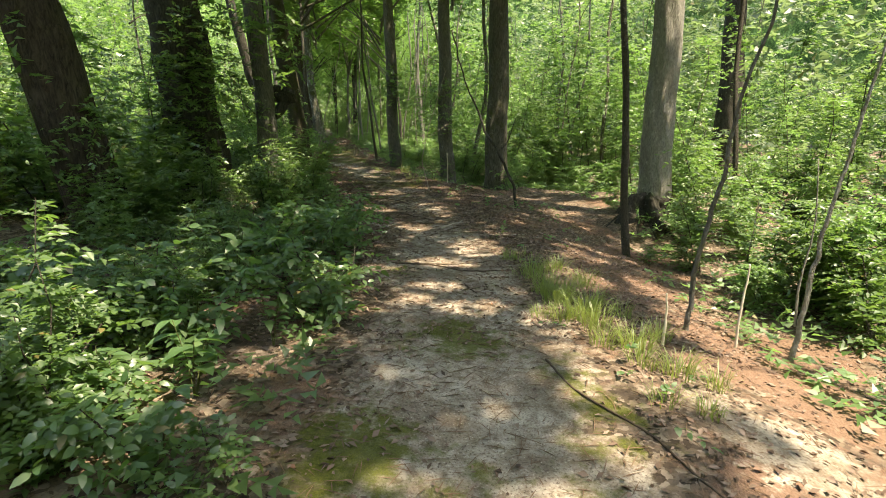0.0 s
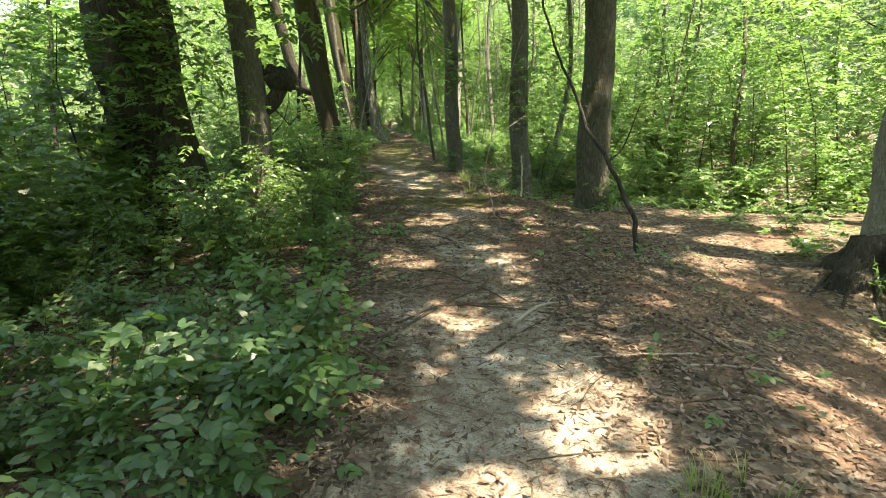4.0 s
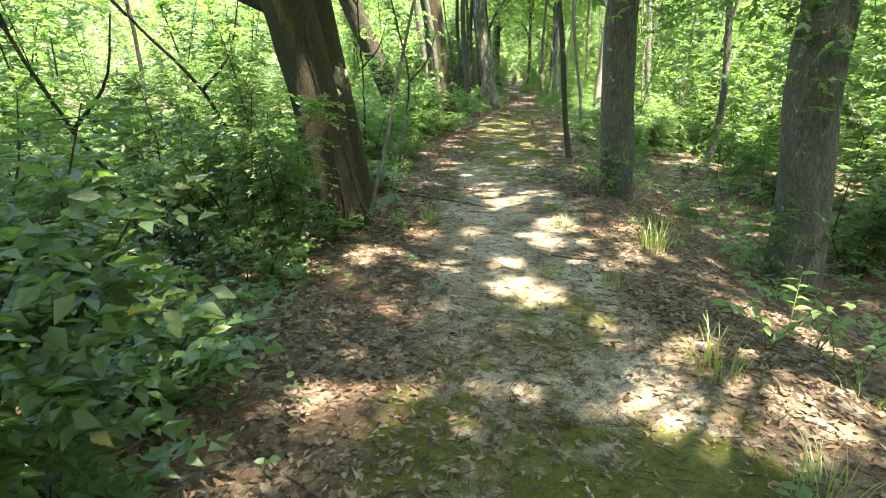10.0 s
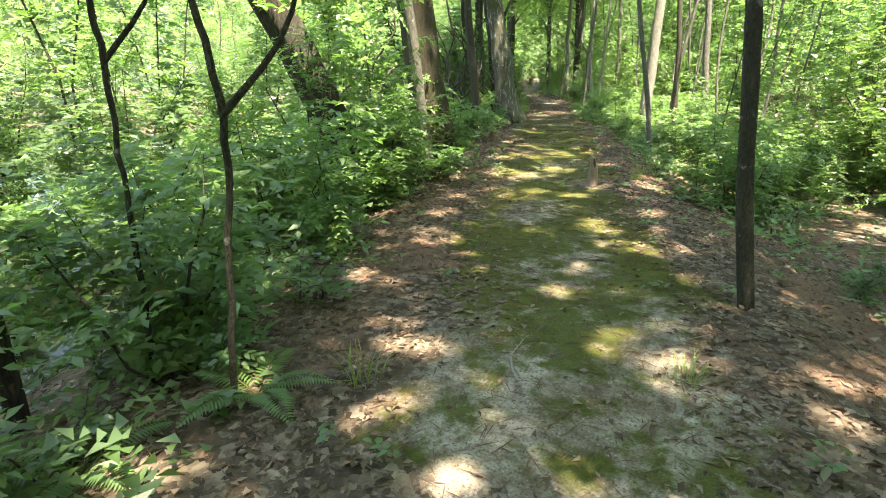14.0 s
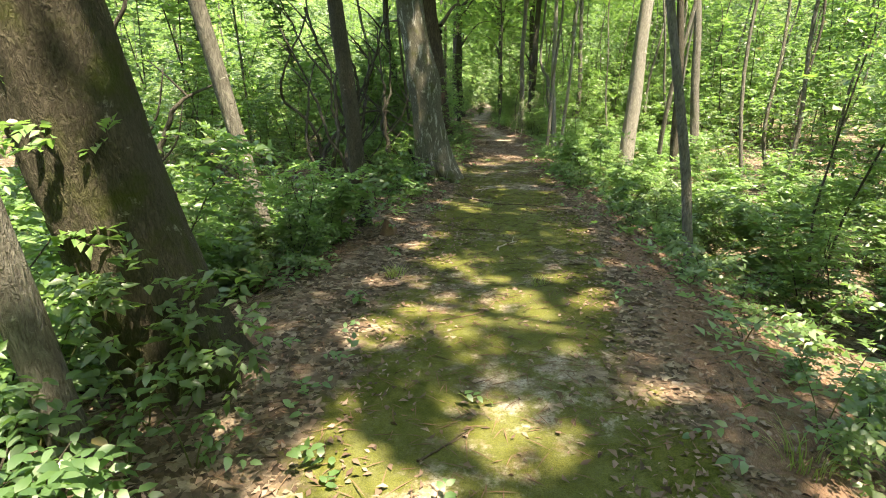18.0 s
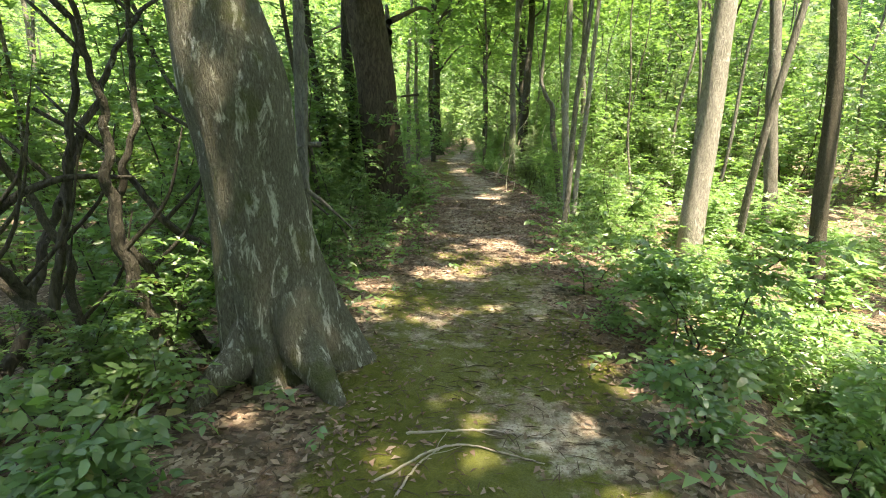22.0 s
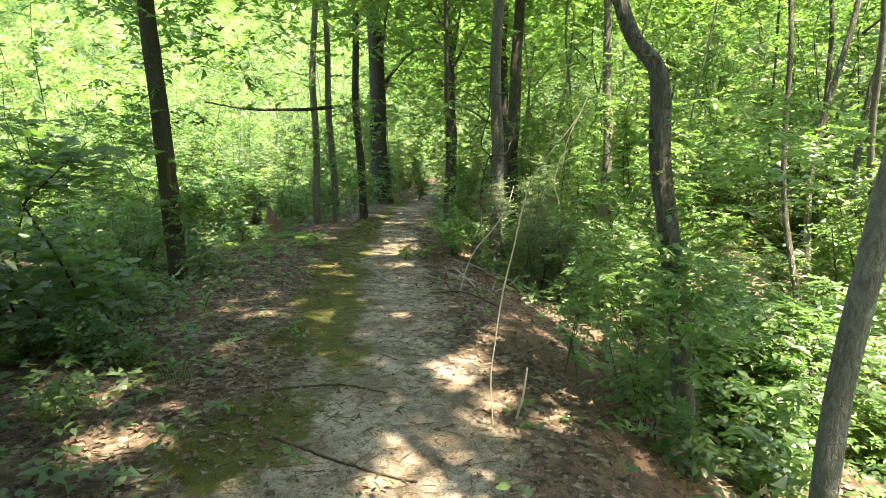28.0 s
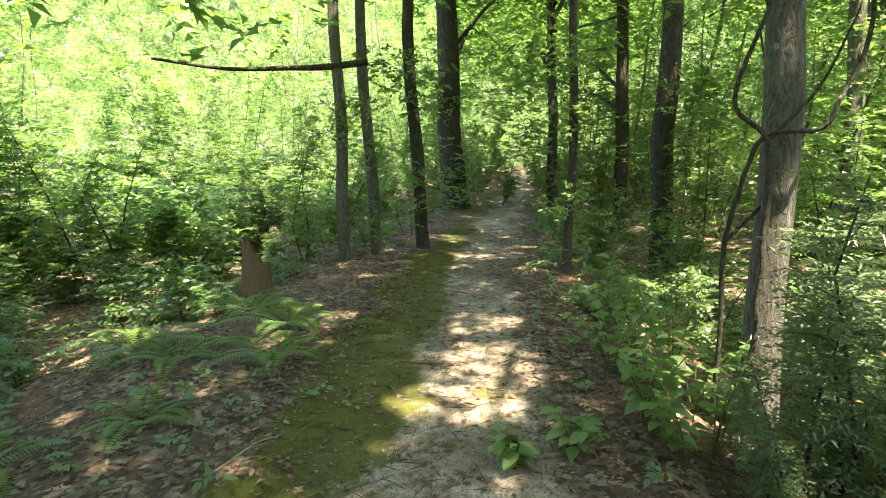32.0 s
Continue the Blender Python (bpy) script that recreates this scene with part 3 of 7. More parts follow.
sun_gaps(18, 33.0, 38.5, [(33.3, -2.1, 0.5, 0.5), (34.1, -0.4, 0.2, 0.12), (34.4, -0.9, 0.14, 0.17), (34.4, -0.3, 0.23, 0.17), (34.6, 1.7, 0.38, 0.58), (34.7, -0.9, 0.28, 0.43), (35.1, -1.1, 0.22, 0.17), (35.7, -0.2, 0.27, 0.25), (36.4, -0.4, 0.18, 0.16), (36.4, 1.1, 0.15, 0.25), (36.7, -1.2, 0.16, 0.13), (36.9, 0.1, 0.5, 0.55), (36.3, 0.3, 0.35, 0.35), (36.0, 0, 0.22, 0.2), (35.5, -0.2, 0.3, 0.2), (35.6, -0.5, 0.25, 0.25), (36.4, 0.9, 0.4, 0.35), (37, 1.3, 0.35, 0.3), (37.2, 0.2, 0.37, 0.23), (37.5, 1.2, 0.21, 0.2)])
sun_gaps(22, 38.5, 44.5, [(41.1, 0.4, 0.21, 0.28), (42.4, 0.4, 0.45, 0.97), (42.7, -1.4, 0.2, 0.15), (42.9, 1.1, 0.15, 0.12), (43.2, 0.8, 0.13, 0.19), (43.7, 0.6, 0.21, 0.4), (44.1, 0.8, 0.14, 0.12)])
sun_gaps(28, 44.5, 52.0, [(47.6, 0.3, 0.2, 0.22), (48.7, 0.1, 0.4, 0.32), (48.8, -0.2, 0.14, 0.18), (49.3, 0.4, 0.43, 0.66), (50.1, -1.4, 0.31, 0.67), (50.4, 0.3, 0.42, 0.43)])
sun_gaps(33, 52.0, 62.0, [(53.8, 0.3, 0.71, 0.44), (55.3, -0.8, 0.65, 0.58)])
sun_gaps(36, 62.0, 76.0, [])
sun_gaps(37, 76.0, 92.0, [])
GAPS = [g for r in ROOF for g in r[3]]


def shades_gap(x, y, z, r):
    """Whether something r wide at (x, y, z) would close one of the gaps."""
    gx_, gy_ = x - 0.404 * z * 0.8, y + 0.404 * z * 0.6
    return any((gx_ - a) ** 2 + (gy_ - b) ** 2 < (min(w, h) + r) ** 2 for a, b, w, h in GAPS)


def shades_clearing(x, y, z, r):
    """Whether something r wide at (x, y, z) would stand between the sun and a clearing."""
    gx_, gy_ = x - 0.404 * z * 0.8, y + 0.404 * z * 0.6
    return any((gx_ - a) ** 2 + (gy_ - b) ** 2 < (c + r) ** 2 for a, b, c in CLEAR) or shades_gap(x, y, z, r * 1.25)


EDGE_L = [(-3, 1.1), (3, 0.95), (6, 1.05), (9, 1.5), (12, 1.4), (15, 1.7), (18, 1.4), (21, 1.7), (25, 1.5), (28, 1.8), (30, 1.5), (32, 1.35), (34.5, 1.1), (38, 0.95), (41, 1.1), (44, 1.5), (46.5, 2.4), (50, 2.6), (52, 2.3), (60, 1.4), (75, 1.1)]
EDGE_R = [(-3, 2.3), (3, 2.2), (6, 2.6), (9, 4.0), (13, 3.8), (15, 2.2), (18, 2.4), (22, 2.2), (26, 1.5), (30, 1.5), (33, 1.0), (36, 0.9), (39, 0.95), (41.5, 1.4), (44, 1.9), (46.5, 1.7), (48.5, 1.3), (50, 1.2), (56, 1.1), (75, 1.0)]


def verge(y, side):
    """How far from the middle the undergrowth begins."""
    return float(table(y, EDGE_L if side < 0 else EDGE_R))


lats = np.concatenate([[-420, -150, -70, -45, -30, -22, -17, -14, -12], np.arange(-10.5, -3.5, 0.6), np.arange(-3.5, 3.5, 0.1), np.arange(3.5, 11, 0.6), [12, 14, 17, 22, 30, 45, 70, 150, 420]])
ys = np.concatenate([[-300, -120, -60, -35, -20, -12, -8, -5], np.arange(-3, 62, 0.14), np.arange(62, 90, 0.8), [95, 105, 120, 150, 220, 420]])
px_, py_ = np.interp(ys, line[:, 1], line[:, 0]), ys
tx_, ty_ = np.interp(ys, line[:, 1], tang[:, 0]), np.interp(ys, line[:, 1], tang[:, 1])
gx = px_[:, None] + ty_[:, None] * lats[None]
gy = py_[:, None] - tx_[:, None] * lats[None]
gl = np.broadcast_to(lats[None], gx.shape)
hz = height(gx, gy, gl)
nr, nc = gx.shape
i, j = np.meshgrid(np.arange(nr - 1), np.arange(nc - 1), indexing="ij")
gf = np.stack([i * nc + j, i * nc + j + 1, (i + 1) * nc + j + 1, (i + 1) * nc + j], -1).reshape(-1, 4)
ground_me = mesh("ground", np.stack([gx, gy, hz], -1).reshape(-1, 3), gf, floor_mat, True)
BARE = [(-5, 0.75), (6, 0.75), (8.5, 0.5), (13, 0.5), (15.5, 0.85), (19, 0.85), (22, 0.6), (30, 0.5), (34, 0.5), (36.5, 0.62), (40, 0.5), (42, 0.72), (44, 0.72), (48, 0.65), (70, 0.6)]
MOSS = [(-3, 0.5), (2.6, 0.46), (4, 0.36), (5, 0.3), (8, 0.15), (12, 0.3), (13.2, 0.7), (14.8, 0.4), (16.5, 0.22), (19, 0.45), (21.5, 0.68), (25, 0.66), (27.5, 0.7), (30, 0.85), (33, 0.7), (35, 0.58), (37, 0.5), (38, 0.3), (41.5, 0.36), (43, 0.62), (45, 0.74), (47, 0.85), (51, 0.85), (56, 0.55), (75, 0.4)]
bare = 0.75 * np.exp(-((gx - 1.75) / 0.55) ** 2 - ((gy - 2.4) / 0.8) ** 2) + table(gy, BARE) * (1 - sstep(0.45, 1.05, np.abs(gl + 0.15 * wave(gx, gy, 2.0, 12)))) + 0.22 * wave(gx, gy, 1.6, 11)
moss = table(gy, MOSS) * (1 - sstep(0.6, 1.35, np.abs(gl))) + 0.25 * wave(gx, gy, 1.9, 21) * (np.abs(gl) < 1.6)
moss = moss + 0.12 * sstep(0.1, 0.9, -gl) * (gy > 42) * (gl > -1.3) - 0.5 * sstep(-0.4, 0.05, gl) * (gy > 40.5)
straw = 0.26 + 0.36 * wave(gx, gy, 2.4, 31) + 0.28 * sstep(0.9, 1.5, gl) * (1 - sstep(2.6, 4.0, gl)) * (1 - 0.5 * ((gy > 9) & (gy < 15)))
for nm, a in (("bare", bare), ("moss", moss), ("straw", straw)):
    at_ = ground_me.attributes.new(nm, "FLOAT", "POINT")
    at_.data.foreach_set("value", np.ascontiguousarray(a, dtype=np.float32).ravel())
ground = tagged(new("ground", ground_me), "forest floor with a worn sandy trail, moss patches and fallen leaves", "ground", kind="structure")

# still water in the low ground beside the bank
wx = [beside(y, l) for y, l in ((8, -2.6), (38, -2.6), (40, -40), (8, -40))]
water = tagged(new("water", mesh("water", [(x, y, -0.62) for x, y in wx], [(0, 1, 2, 3)], water_mat())), "dark still swamp water below the bank", "water", kind="structure")

# distant foliage all round, a plain wall with its light and sky glimpses painted on
ring = [beside(y, 62) for y in (-40, -10, 20, 50, 80)] + [(-2, 125), (-38, 128)] + [beside(y, -62) for y in (80, 50, 20, -10, -40)] + [(-10, -66)]
bv, bf = [], []
for k, (x, y) in enumerate(ring):
    for h in (-1.5, 11, 22, 36):
        bv.append((x, y, (h * 0.22 + 1.0 if k in (7, 8) and h > 0 else h) + (2.5 * math.sin(k * 2.1) if h == 36 else 0)))
m_ = len(ring)
for k in range(m_):
    for r in range(3):
        bf.append((k * 4 + r, ((k + 1) % m_) * 4 + r, ((k + 1) % m_) * 4 + r + 1, k * 4 + r + 1))
backdrop = tagged(new("backdrop", mesh("backdrop", bv, bf, backdrop_mat())), "distant woodland wall with light, dark and sky glimpses painted on", "woodland", kind="structure")


# ---- trees ----
def crown_mesh(name, seed, rad, high, n, leaf, material, open_=0.0):
    """A ragged crown of leaf sprays gathered in clumps, round its own middle."""
    g = np.random.default_rng(seed)
    clumps = 16
    c = g.normal(0, 1, (clumps, 3))
    c = unit(c) * (g.uniform(0.25, 1.0, (clumps, 1)) ** 0.6) * [rad, rad, high]
    k = g.integers(0, clumps, n)
    o = c[k] + g.normal(0, 0.26, (n, 3)) * [rad, rad, high * 0.7]
    d = g.normal(0, 1, (n, 3)) * [1, 1, 0.35]
    return mesh(name, *sprays(o, d, g.uniform(0.25, 0.55, n), 8, leaf, leaf * 0.52, g, 0.3, 0.35, open_ > 0), material)


CROWNS = [crown_mesh("crown", 100 + k, 2.9, 2.6, 300, 0.21, leaf_crown, 1) for k in range(4)]
CROWNS_SMALL = [crown_mesh("crown", 140 + k, 1.6, 1.6, 120, 0.155, leaf_bright if k % 2 else leaf_crown, 1) for k in range(4)]


SHOOT_MESH = [crown_mesh("foliage", 170 + k, 1.3, 1.2, 70, 0.22, leaf_bright if k else leaf_shrub) for k in range(2)]


def trunk_line(base, up, top, g, bend=0.25):
    """A trunk's axis: from under the ground through up, then straightening as it climbs."""
    base, up = np.asarray(base, float), np.asarray(up, float)
    slope = (up - base)[:2] / max(up[2] - base[2], 0.3)
    zg = gz(*base[:2])
    base = np.array([*(base[:2] + slope * (zg - base[2])), zg])
    zs = np.concatenate([[-0.25], np.linspace(0, 3.6, 36), np.linspace(4.1, top, 12)])
    lean = np.where(zs < 3.5, zs, 3.5 + (zs - 3.5) * 0.55)
    wob = bend * np.stack([np.sin(zs * 0.45 + g.uniform(0, 6)), np.sin(zs * 0.38 + g.uniform(0, 6))], 1) * np.clip(zs - 2, 0, 8)[:, None] / 8
    wob = wob + 0.022 * np.stack([np.sin(zs * 1.9 + g.uniform(0, 6)), np.sin(zs * 1.6 + g.uniform(0, 6))], 1) * np.clip(zs, 0, 1)[:, None]
    xy = base[:2] + slope * lean[:, None] + wob
    return np.column_stack([xy, zg + zs]), zs


def tree(label, base, up, d, bark, top=15.0, flare=(0.3, 0.45, 5), sides=28, crown=1, bend=0.25, seed=0, knots=0.05):
    """A tree: trunk with root flare, limbs and a crown of leaf sprays."""
    g = np.random.default_rng(1000 + seed)
    pts, zs = trunk_line(base, up, top, g, bend)
    rad = d / 2 * (1.06 - 0.72 * np.clip(zs, 0, None) / top)
    ob = thing("tree", label, "tree", at=tuple(pts[1]))
    local = pts - pts[1]
    big = d > 0.3
    part("trunk", mesh("trunk", *tube(local, rad, sides, flare, knots, seed), bark, True), ob)
    crown = min(crown, 1)
    for k in range(5 if big else 3):
        i0 = g.integers(40, len(pts) - 2)
        a = g.uniform(0, 6.283)
        ln = g.uniform(1.6, 3.2) * (1 if big else 0.55)
        p0 = local[i0]
        q = [p0, p0 + [math.cos(a) * ln * 0.5, math.sin(a) * ln * 0.5, ln * 0.3], p0 + [math.cos(a + 0.3) * ln, math.sin(a + 0.3) * ln, ln * 0.75]]
        r0 = rad[i0] * 0.45
        part("limb", mesh("limb", *tube(smooth_line(q, 8), np.linspace(r0, r0 * 0.25, 8), 6), bark, True), ob)
    if crown:
        src = CROWNS if big else CROWNS_SMALL
        for k in range(crown):
            if shades_gap(pts[-1][0], pts[-1][1], pts[-1][2] - 0.6, 1.5):
                continue
            c = part("crown", src[(seed + k) % 4], ob)
            c.location = local[-1] + np.array([g.uniform(-1, 1) * k, g.uniform(-1, 1) * k, -0.6 - 1.9 * k])
            c.rotation_euler = (0, 0, g.uniform(0, 6.283))
    return ob


placed, tree_obs, tree_bark = [], [], []


def add_tree(label, base, up, d, bark, top, flare, crowns):
    """A tree from its foot, a point higher up, its thickness, bark, height, root flare and whether it has a crown of its own."""
    tree_bark.append(bark)
    tree_obs.append(tree(label, base, up, d, bark, top, flare, 32 if d > 0.4 else 16, crowns, 0.25, len(tree_obs)))
    placed.append((base[0], base[1], 0.4 + d))


add_tree("large dark pine trunk leaning out over the undergrowth", (-4.66, 7.06, 0.61), (-4.98, 6.83, 2.85), 0.70, bark_pine, 17, (0.3, 0.3, 4), 2)
add_tree("very stout dark tree wound with vines beside the trail", (-4.84, 10.73, 0.51), (-5.04, 10.57, 3.41), 1.02, bark_dark, 18, (0.5, 0.5, 5), 2)
add_tree("grey-brown tree with a big woody burl", (-3.59, 11.02, 0.98), (-3.62, 11.0, 2.09), 0.40, bark_grey, 14, (0.25, 0.4, 5), 1)
add_tree("stout brown oak beside the trail", (1.33, 13.64, 0.1), (1.28, 13.67, 2.24), 0.53, bark_oak, 16, (0.3, 0.35, 5), 2)
add_tree("brown oak with a flared foot below the bank", (0.14, 17.6, -0.61), (-0.03, 17.64, 2.06), 0.45, bark_grey, 16, (0.35, 0.45, 6), 2)
add_tree("straight grey-brown tree with leafy shoots at its foot", (-1.70, 18.85, -0.04), (-1.81, 18.86, 1.87), 0.39, bark_grey, 16, (0.25, 0.35, 5), 0)
add_tree("pale grey oak with sunlit plated bark", (3.89, 9.87, 0.03), (3.83, 9.90, 3.28), 0.53, bark_pale, 16, (0.35, 0.4, 5), 0)
add_tree("slender dark sapling trunk on the leafy slope", (2.75, 7.8, -0.30), (2.44, 7.93, 2.88), 0.11, bark_sap, 9, (0.1, 0.4, 4), 1)
add_tree("far pair of dark trees among shrubs", (10.95, 21.3, 0.0), (10.86, 21.37, 6.0), 0.9, bark_dark, 17, (0.3, 0.3, 5), 1)
add_tree("thin dark curved stem deep in the undergrowth", (-6.3, 19.0, 0.0), (-6.0, 18.9, 5.28), 0.1, bark_dark, 9, (0.1, 0.3, 5), 1)
add_tree("stout leaning brown trunk of a twin tree", (-4.16, 16.22, -0.03), (-4.38, 15.93, 1.76), 0.44, bark_mossy, 14, (0.35, 0.5, 5), 2)
add_tree("dark twin trunk with white lichen blotches", (-4.27, 16.68, 0.2), (-4.41, 16.51, 1.69), 0.29, bark_mossy, 12, (0.25, 0.4, 5), 1)
add_tree("thin pale sapling beside the twin tree", (-4.01, 16.45, 0.0), (-3.63, 16.55, 1.57), 0.036, bark_pale, 5, (0.1, 0.2, 4), 0)
add_tree("slim straight sapling at the edge of the trail", (-2.64, 21.21, 0.0), (-2.92, 21.2, 1.99), 0.095, bark_sap, 9, (0.1, 0.5, 4), 0)
add_tree("dark trunk leaning far over the water side", (-7.05, 23.85, 0.0), (-7.56, 23.3, 1.88), 0.47, bark_dark, 13, (0.3, 0.4, 5), 2)
add_tree("smooth pale grey trunk", (-6.53, 25.05, 0.3), (-6.69, 24.91, 1.96), 0.15, bark_grey, 12, (0.2, 0.4, 5), 1)
add_tree("stout dark mossy trunk with a broad foot", (-6.63, 25.8, 0.1), (-6.84, 25.54, 1.90), 0.56, bark_mossy, 15, (0.45, 0.55, 5), 2)
add_tree("slender dark trunk at the foot of the bank", (-7.21, 29.41, 0.0), (-7.34, 29.28, 2.04), 0.18, bark_sap, 11, (0.15, 0.6, 4), 1)
add_tree("big tree with a wide buttressed foot and white lichen", (-7.53, 32.9, 0.05), (-7.72, 32.76, 2.16), 0.46, bark_lichen, 16, (0.38, 0.85, 5), 2)
add_tree("large reddish pine with deep furrowed bark", (-10.0, 40.67, 1.1), (-10.22, 40.53, 3.14), 0.80, bark_pine, 18, (0.4, 0.35, 5), 2)
add_tree("slim leaning trunk among the shrubs", (-8.26, 28.86, 0.0), (-8.52, 28.59, 2.13), 0.19, bark_grey, 11, (0.15, 0.4, 4), 1)
add_tree("crooked slim trunk below the bank", (-3.45, 29.9, -0.5), (-3.74, 30.04, 1.27), 0.105, bark_grey, 9, (0.1, 0.4, 4), 1)
add_tree("pale smooth-barked tree among bright shrubs", (-4.02, 40.2, -0.2), (-3.95, 40.17, 2.95), 0.40, bark_pale, 16, (0.3, 0.3, 5), 0)
add_tree("thin grey trunk in the low ground", (-1.77, 44.3, 0.0), (-2.09, 44.41, 4.12), 0.30, bark_grey, 14, (0.2, 0.3, 5), 1)
add_tree("thin leaning trunk among bright shrubs", (-2.95, 37.58, -0.5), (-3.18, 37.64, 3.15), 0.19, bark_sap, 12, (0.2, 0.3, 5), 1)
add_tree("slim knotty sapling at the edge of the bank", (-6.24, 41.51, -0.5), (-6.43, 41.53, 3.02), 0.15, bark_pale, 10, (0.1, 0.5, 4), 0)
add_tree("thin leaning sapling with a forked top", (-6.12, 38.27, -0.1), (-5.99, 38.24, 2.33), 0.085, bark_grey, 7, (0.1, 0.4, 4), 1)
add_tree("thin pale leaning trunk below the bank", (-6.17, 42.97, -0.8), (-6.02, 42.92, 2.4), 0.115, bark_pale, 10, (0.1, 0.4, 4), 0)
add_tree("straight grey-brown pine beside the trail", (-8.67, 49.51, 0.0), (-8.73, 49.52, 2.4), 0.21, bark_grey, 15, (0.2, 0.35, 5), 1)
add_tree("dark straight trunk below the bank", (-9.25, 56.73, -0.73), (-9.32, 56.73, 4.23), 0.4, bark_dark, 16, (0.3, 0.3, 5), 1)
add_tree("slender dark trunk among the shrubs", (-12.88, 46.65, 0.0), (-13.01, 46.52, 3.28), 0.25, bark_mossy, 12, (0.2, 0.4, 5), 1)
add_tree("slim grey trunk of a close pair", (-13.85, 52.85, -0.04), (-13.84, 52.86, 3.8), 0.18, bark_grey, 14, (0.2, 0.3, 5), 1)
add_tree("slim grey trunk of a close pair", (-13.5, 53.27, -0.09), (-13.66, 53.18, 3.86), 0.18, bark_grey, 13, (0.2, 0.3, 5), 1)
add_tree("slim trunk behind the pair", (-13.05, 54.0, 0.5), (-13.21, 53.91, 3.98), 0.21, bark_dark, 14, (0.2, 0.3, 5), 1)
add_tree("great dark tree where the trail narrows", (-14.9, 60.5, 0.3), (-15.18, 60.41, 5.8), 0.68, bark_dark, 18, (0.5, 0.5, 5), 2)
add_tree("slim ivy-clad trunk at the edge of the trail", (-10.43, 52.92, 0.07), (-10.39, 52.92, 3.42), 0.12, bark_sap, 11, (0.15, 0.3, 4), 1)
add_tree("slim dark trunk beside the far trail", (-12.3, 62.0, -0.1), (-12.35, 62.0, 4.0), 0.30, bark_dark, 14, (0.2, 0.3, 5), 1)
add_tree("grey trunk in the far low ground", (-10.5, 64.45, -0.6), (-10.52, 64.45, 6.2), 0.45, bark_dark, 15, (0.2, 0.3, 5), 1)
add_tree("grey trunk hung with a looping vine", (-6.51, 56.17, 0.0), (-6.57, 56.18, 3.78), 0.28, bark_grey, 14, (0.2, 0.3, 5), 1)
add_tree("dark leaning trunk with low leafy shoots beside the pine", (-11.20, 40.62, 0.0), (-11.59, 40.65, 3.0), 0.210, bark_dark, 13, (0.2, 0.4, 4), 1)
add_tree("dark slender trunk close behind the pine", (-11.09, 41.69, 0.0), (-11.19, 41.56, 3.0), 0.260, bark_dark, 14, (0.2, 0.4, 4), 1)
add_tree("slim leaning trunk over the old thicket", (-9.62, 37.36, 0.0), (-9.44, 36.20, 3.0), 0.070, bark_sap, 8, (0.2, 0.4, 4), 1)
add_tree("slim leaning trunk deep in the old thicket", (-10.80, 38.38, 0.0), (-11.16, 38.03, 3.0), 0.090, bark_grey, 9, (0.2, 0.4, 4), 1)
add_tree("rough slim trunk behind the lichen tree", (-8.27, 34.62, 0.0), (-8.38, 34.67, 3.0), 0.095, bark_grey, 9, (0.2, 0.4, 4), 0)

# the crooked tree with an S-bend below the bank
bx, by = -6.52, 44.0
bz = gz(bx, by)
crook = thing("tree", "crooked tree with an S-bent mossy trunk below the bank", "tree", at=(bx, by, bz))
cp = [(x - bx, y - by, z - bz) for x, y, z in ((-6.5, 44.0, bz - 0.3), (-6.52, 44.0, bz), (-6.59, 44.01, -0.1), (-6.66, 44.02, 0.46), (-6.74, 44.03, 0.96), (-6.81, 44.04, 1.34), (-6.85, 44.05, 1.71), (-6.86, 44.05, 1.95), (-6.9, 44.05, 2.12), (-7.03, 44.07, 2.28), (-7.12, 44.09, 2.5), (-7.18, 44.1, 2.85), (-7.1, 44.2, 4.5), (-6.9, 44.3, 8.0))]
part("trunk", mesh("trunk", *tube(smooth_line(cp, 60), np.interp(np.linspace(0, 1, 60), [0, 0.1, 0.5, 1], [0.10, 0.072, 0.06, 0.03]), 18, None, 0.12, 8), bark_grey, True), crook)
for k, (x, y, z, s_) in enumerate(((-6.95, 43.45, 0.85, 0.32), (-6.72, 43.4, 0.8, 0.3), (-7.1, 43.7, 0.72, 0.28), (-6.85, 44.3, 1.2, 0.34), (-6.7, 44.2, 0.75, 0.32), (-6.8, 44.5, 0.5, 0.3), (-6.4, 43.6, 0.3, 0.4), (-6.3, 44.2, 1.6, 0.45))):
    c = part("foliage", SHOOT_MESH[1], crook)
    c.location, c.scale, c.rotation_euler = (x - bx, y - by, z - bz), (s_, s_, s_ * 0.7), (0, 0, 2.1 * k)
cc = part("crown", CROWNS_SMALL[2], crook)
cc.location = (-0.4, 0.3, 8.2)

# boughs that reach over the trail
def boughs(k, spots):
    """Crowns of tree k that reach over the trail: x, y, height, and 1 for a small one."""
    ob = tree_obs[k]
    for n_, (x, y, z, *small) in enumerate(spots):
        c = part("crown", (CROWNS_SMALL if small else CROWNS)[(k + n_) % 4], ob)
        c.location = Vector((x, y, z)) - ob.location
        c.rotation_euler = (0, 0, 1.3 * n_ + k)
        foot = Vector((0, 0, min(7.5, z - 2)))
        q = [foot, foot.lerp(c.location, 0.5) + Vector((0, 0, 0.6)), c.location]
        part("limb", mesh("limb", *tube(smooth_line([tuple(p) for p in q], 9), np.linspace(0.07, 0.02, 9), 6), tree_bark[k], True), ob)


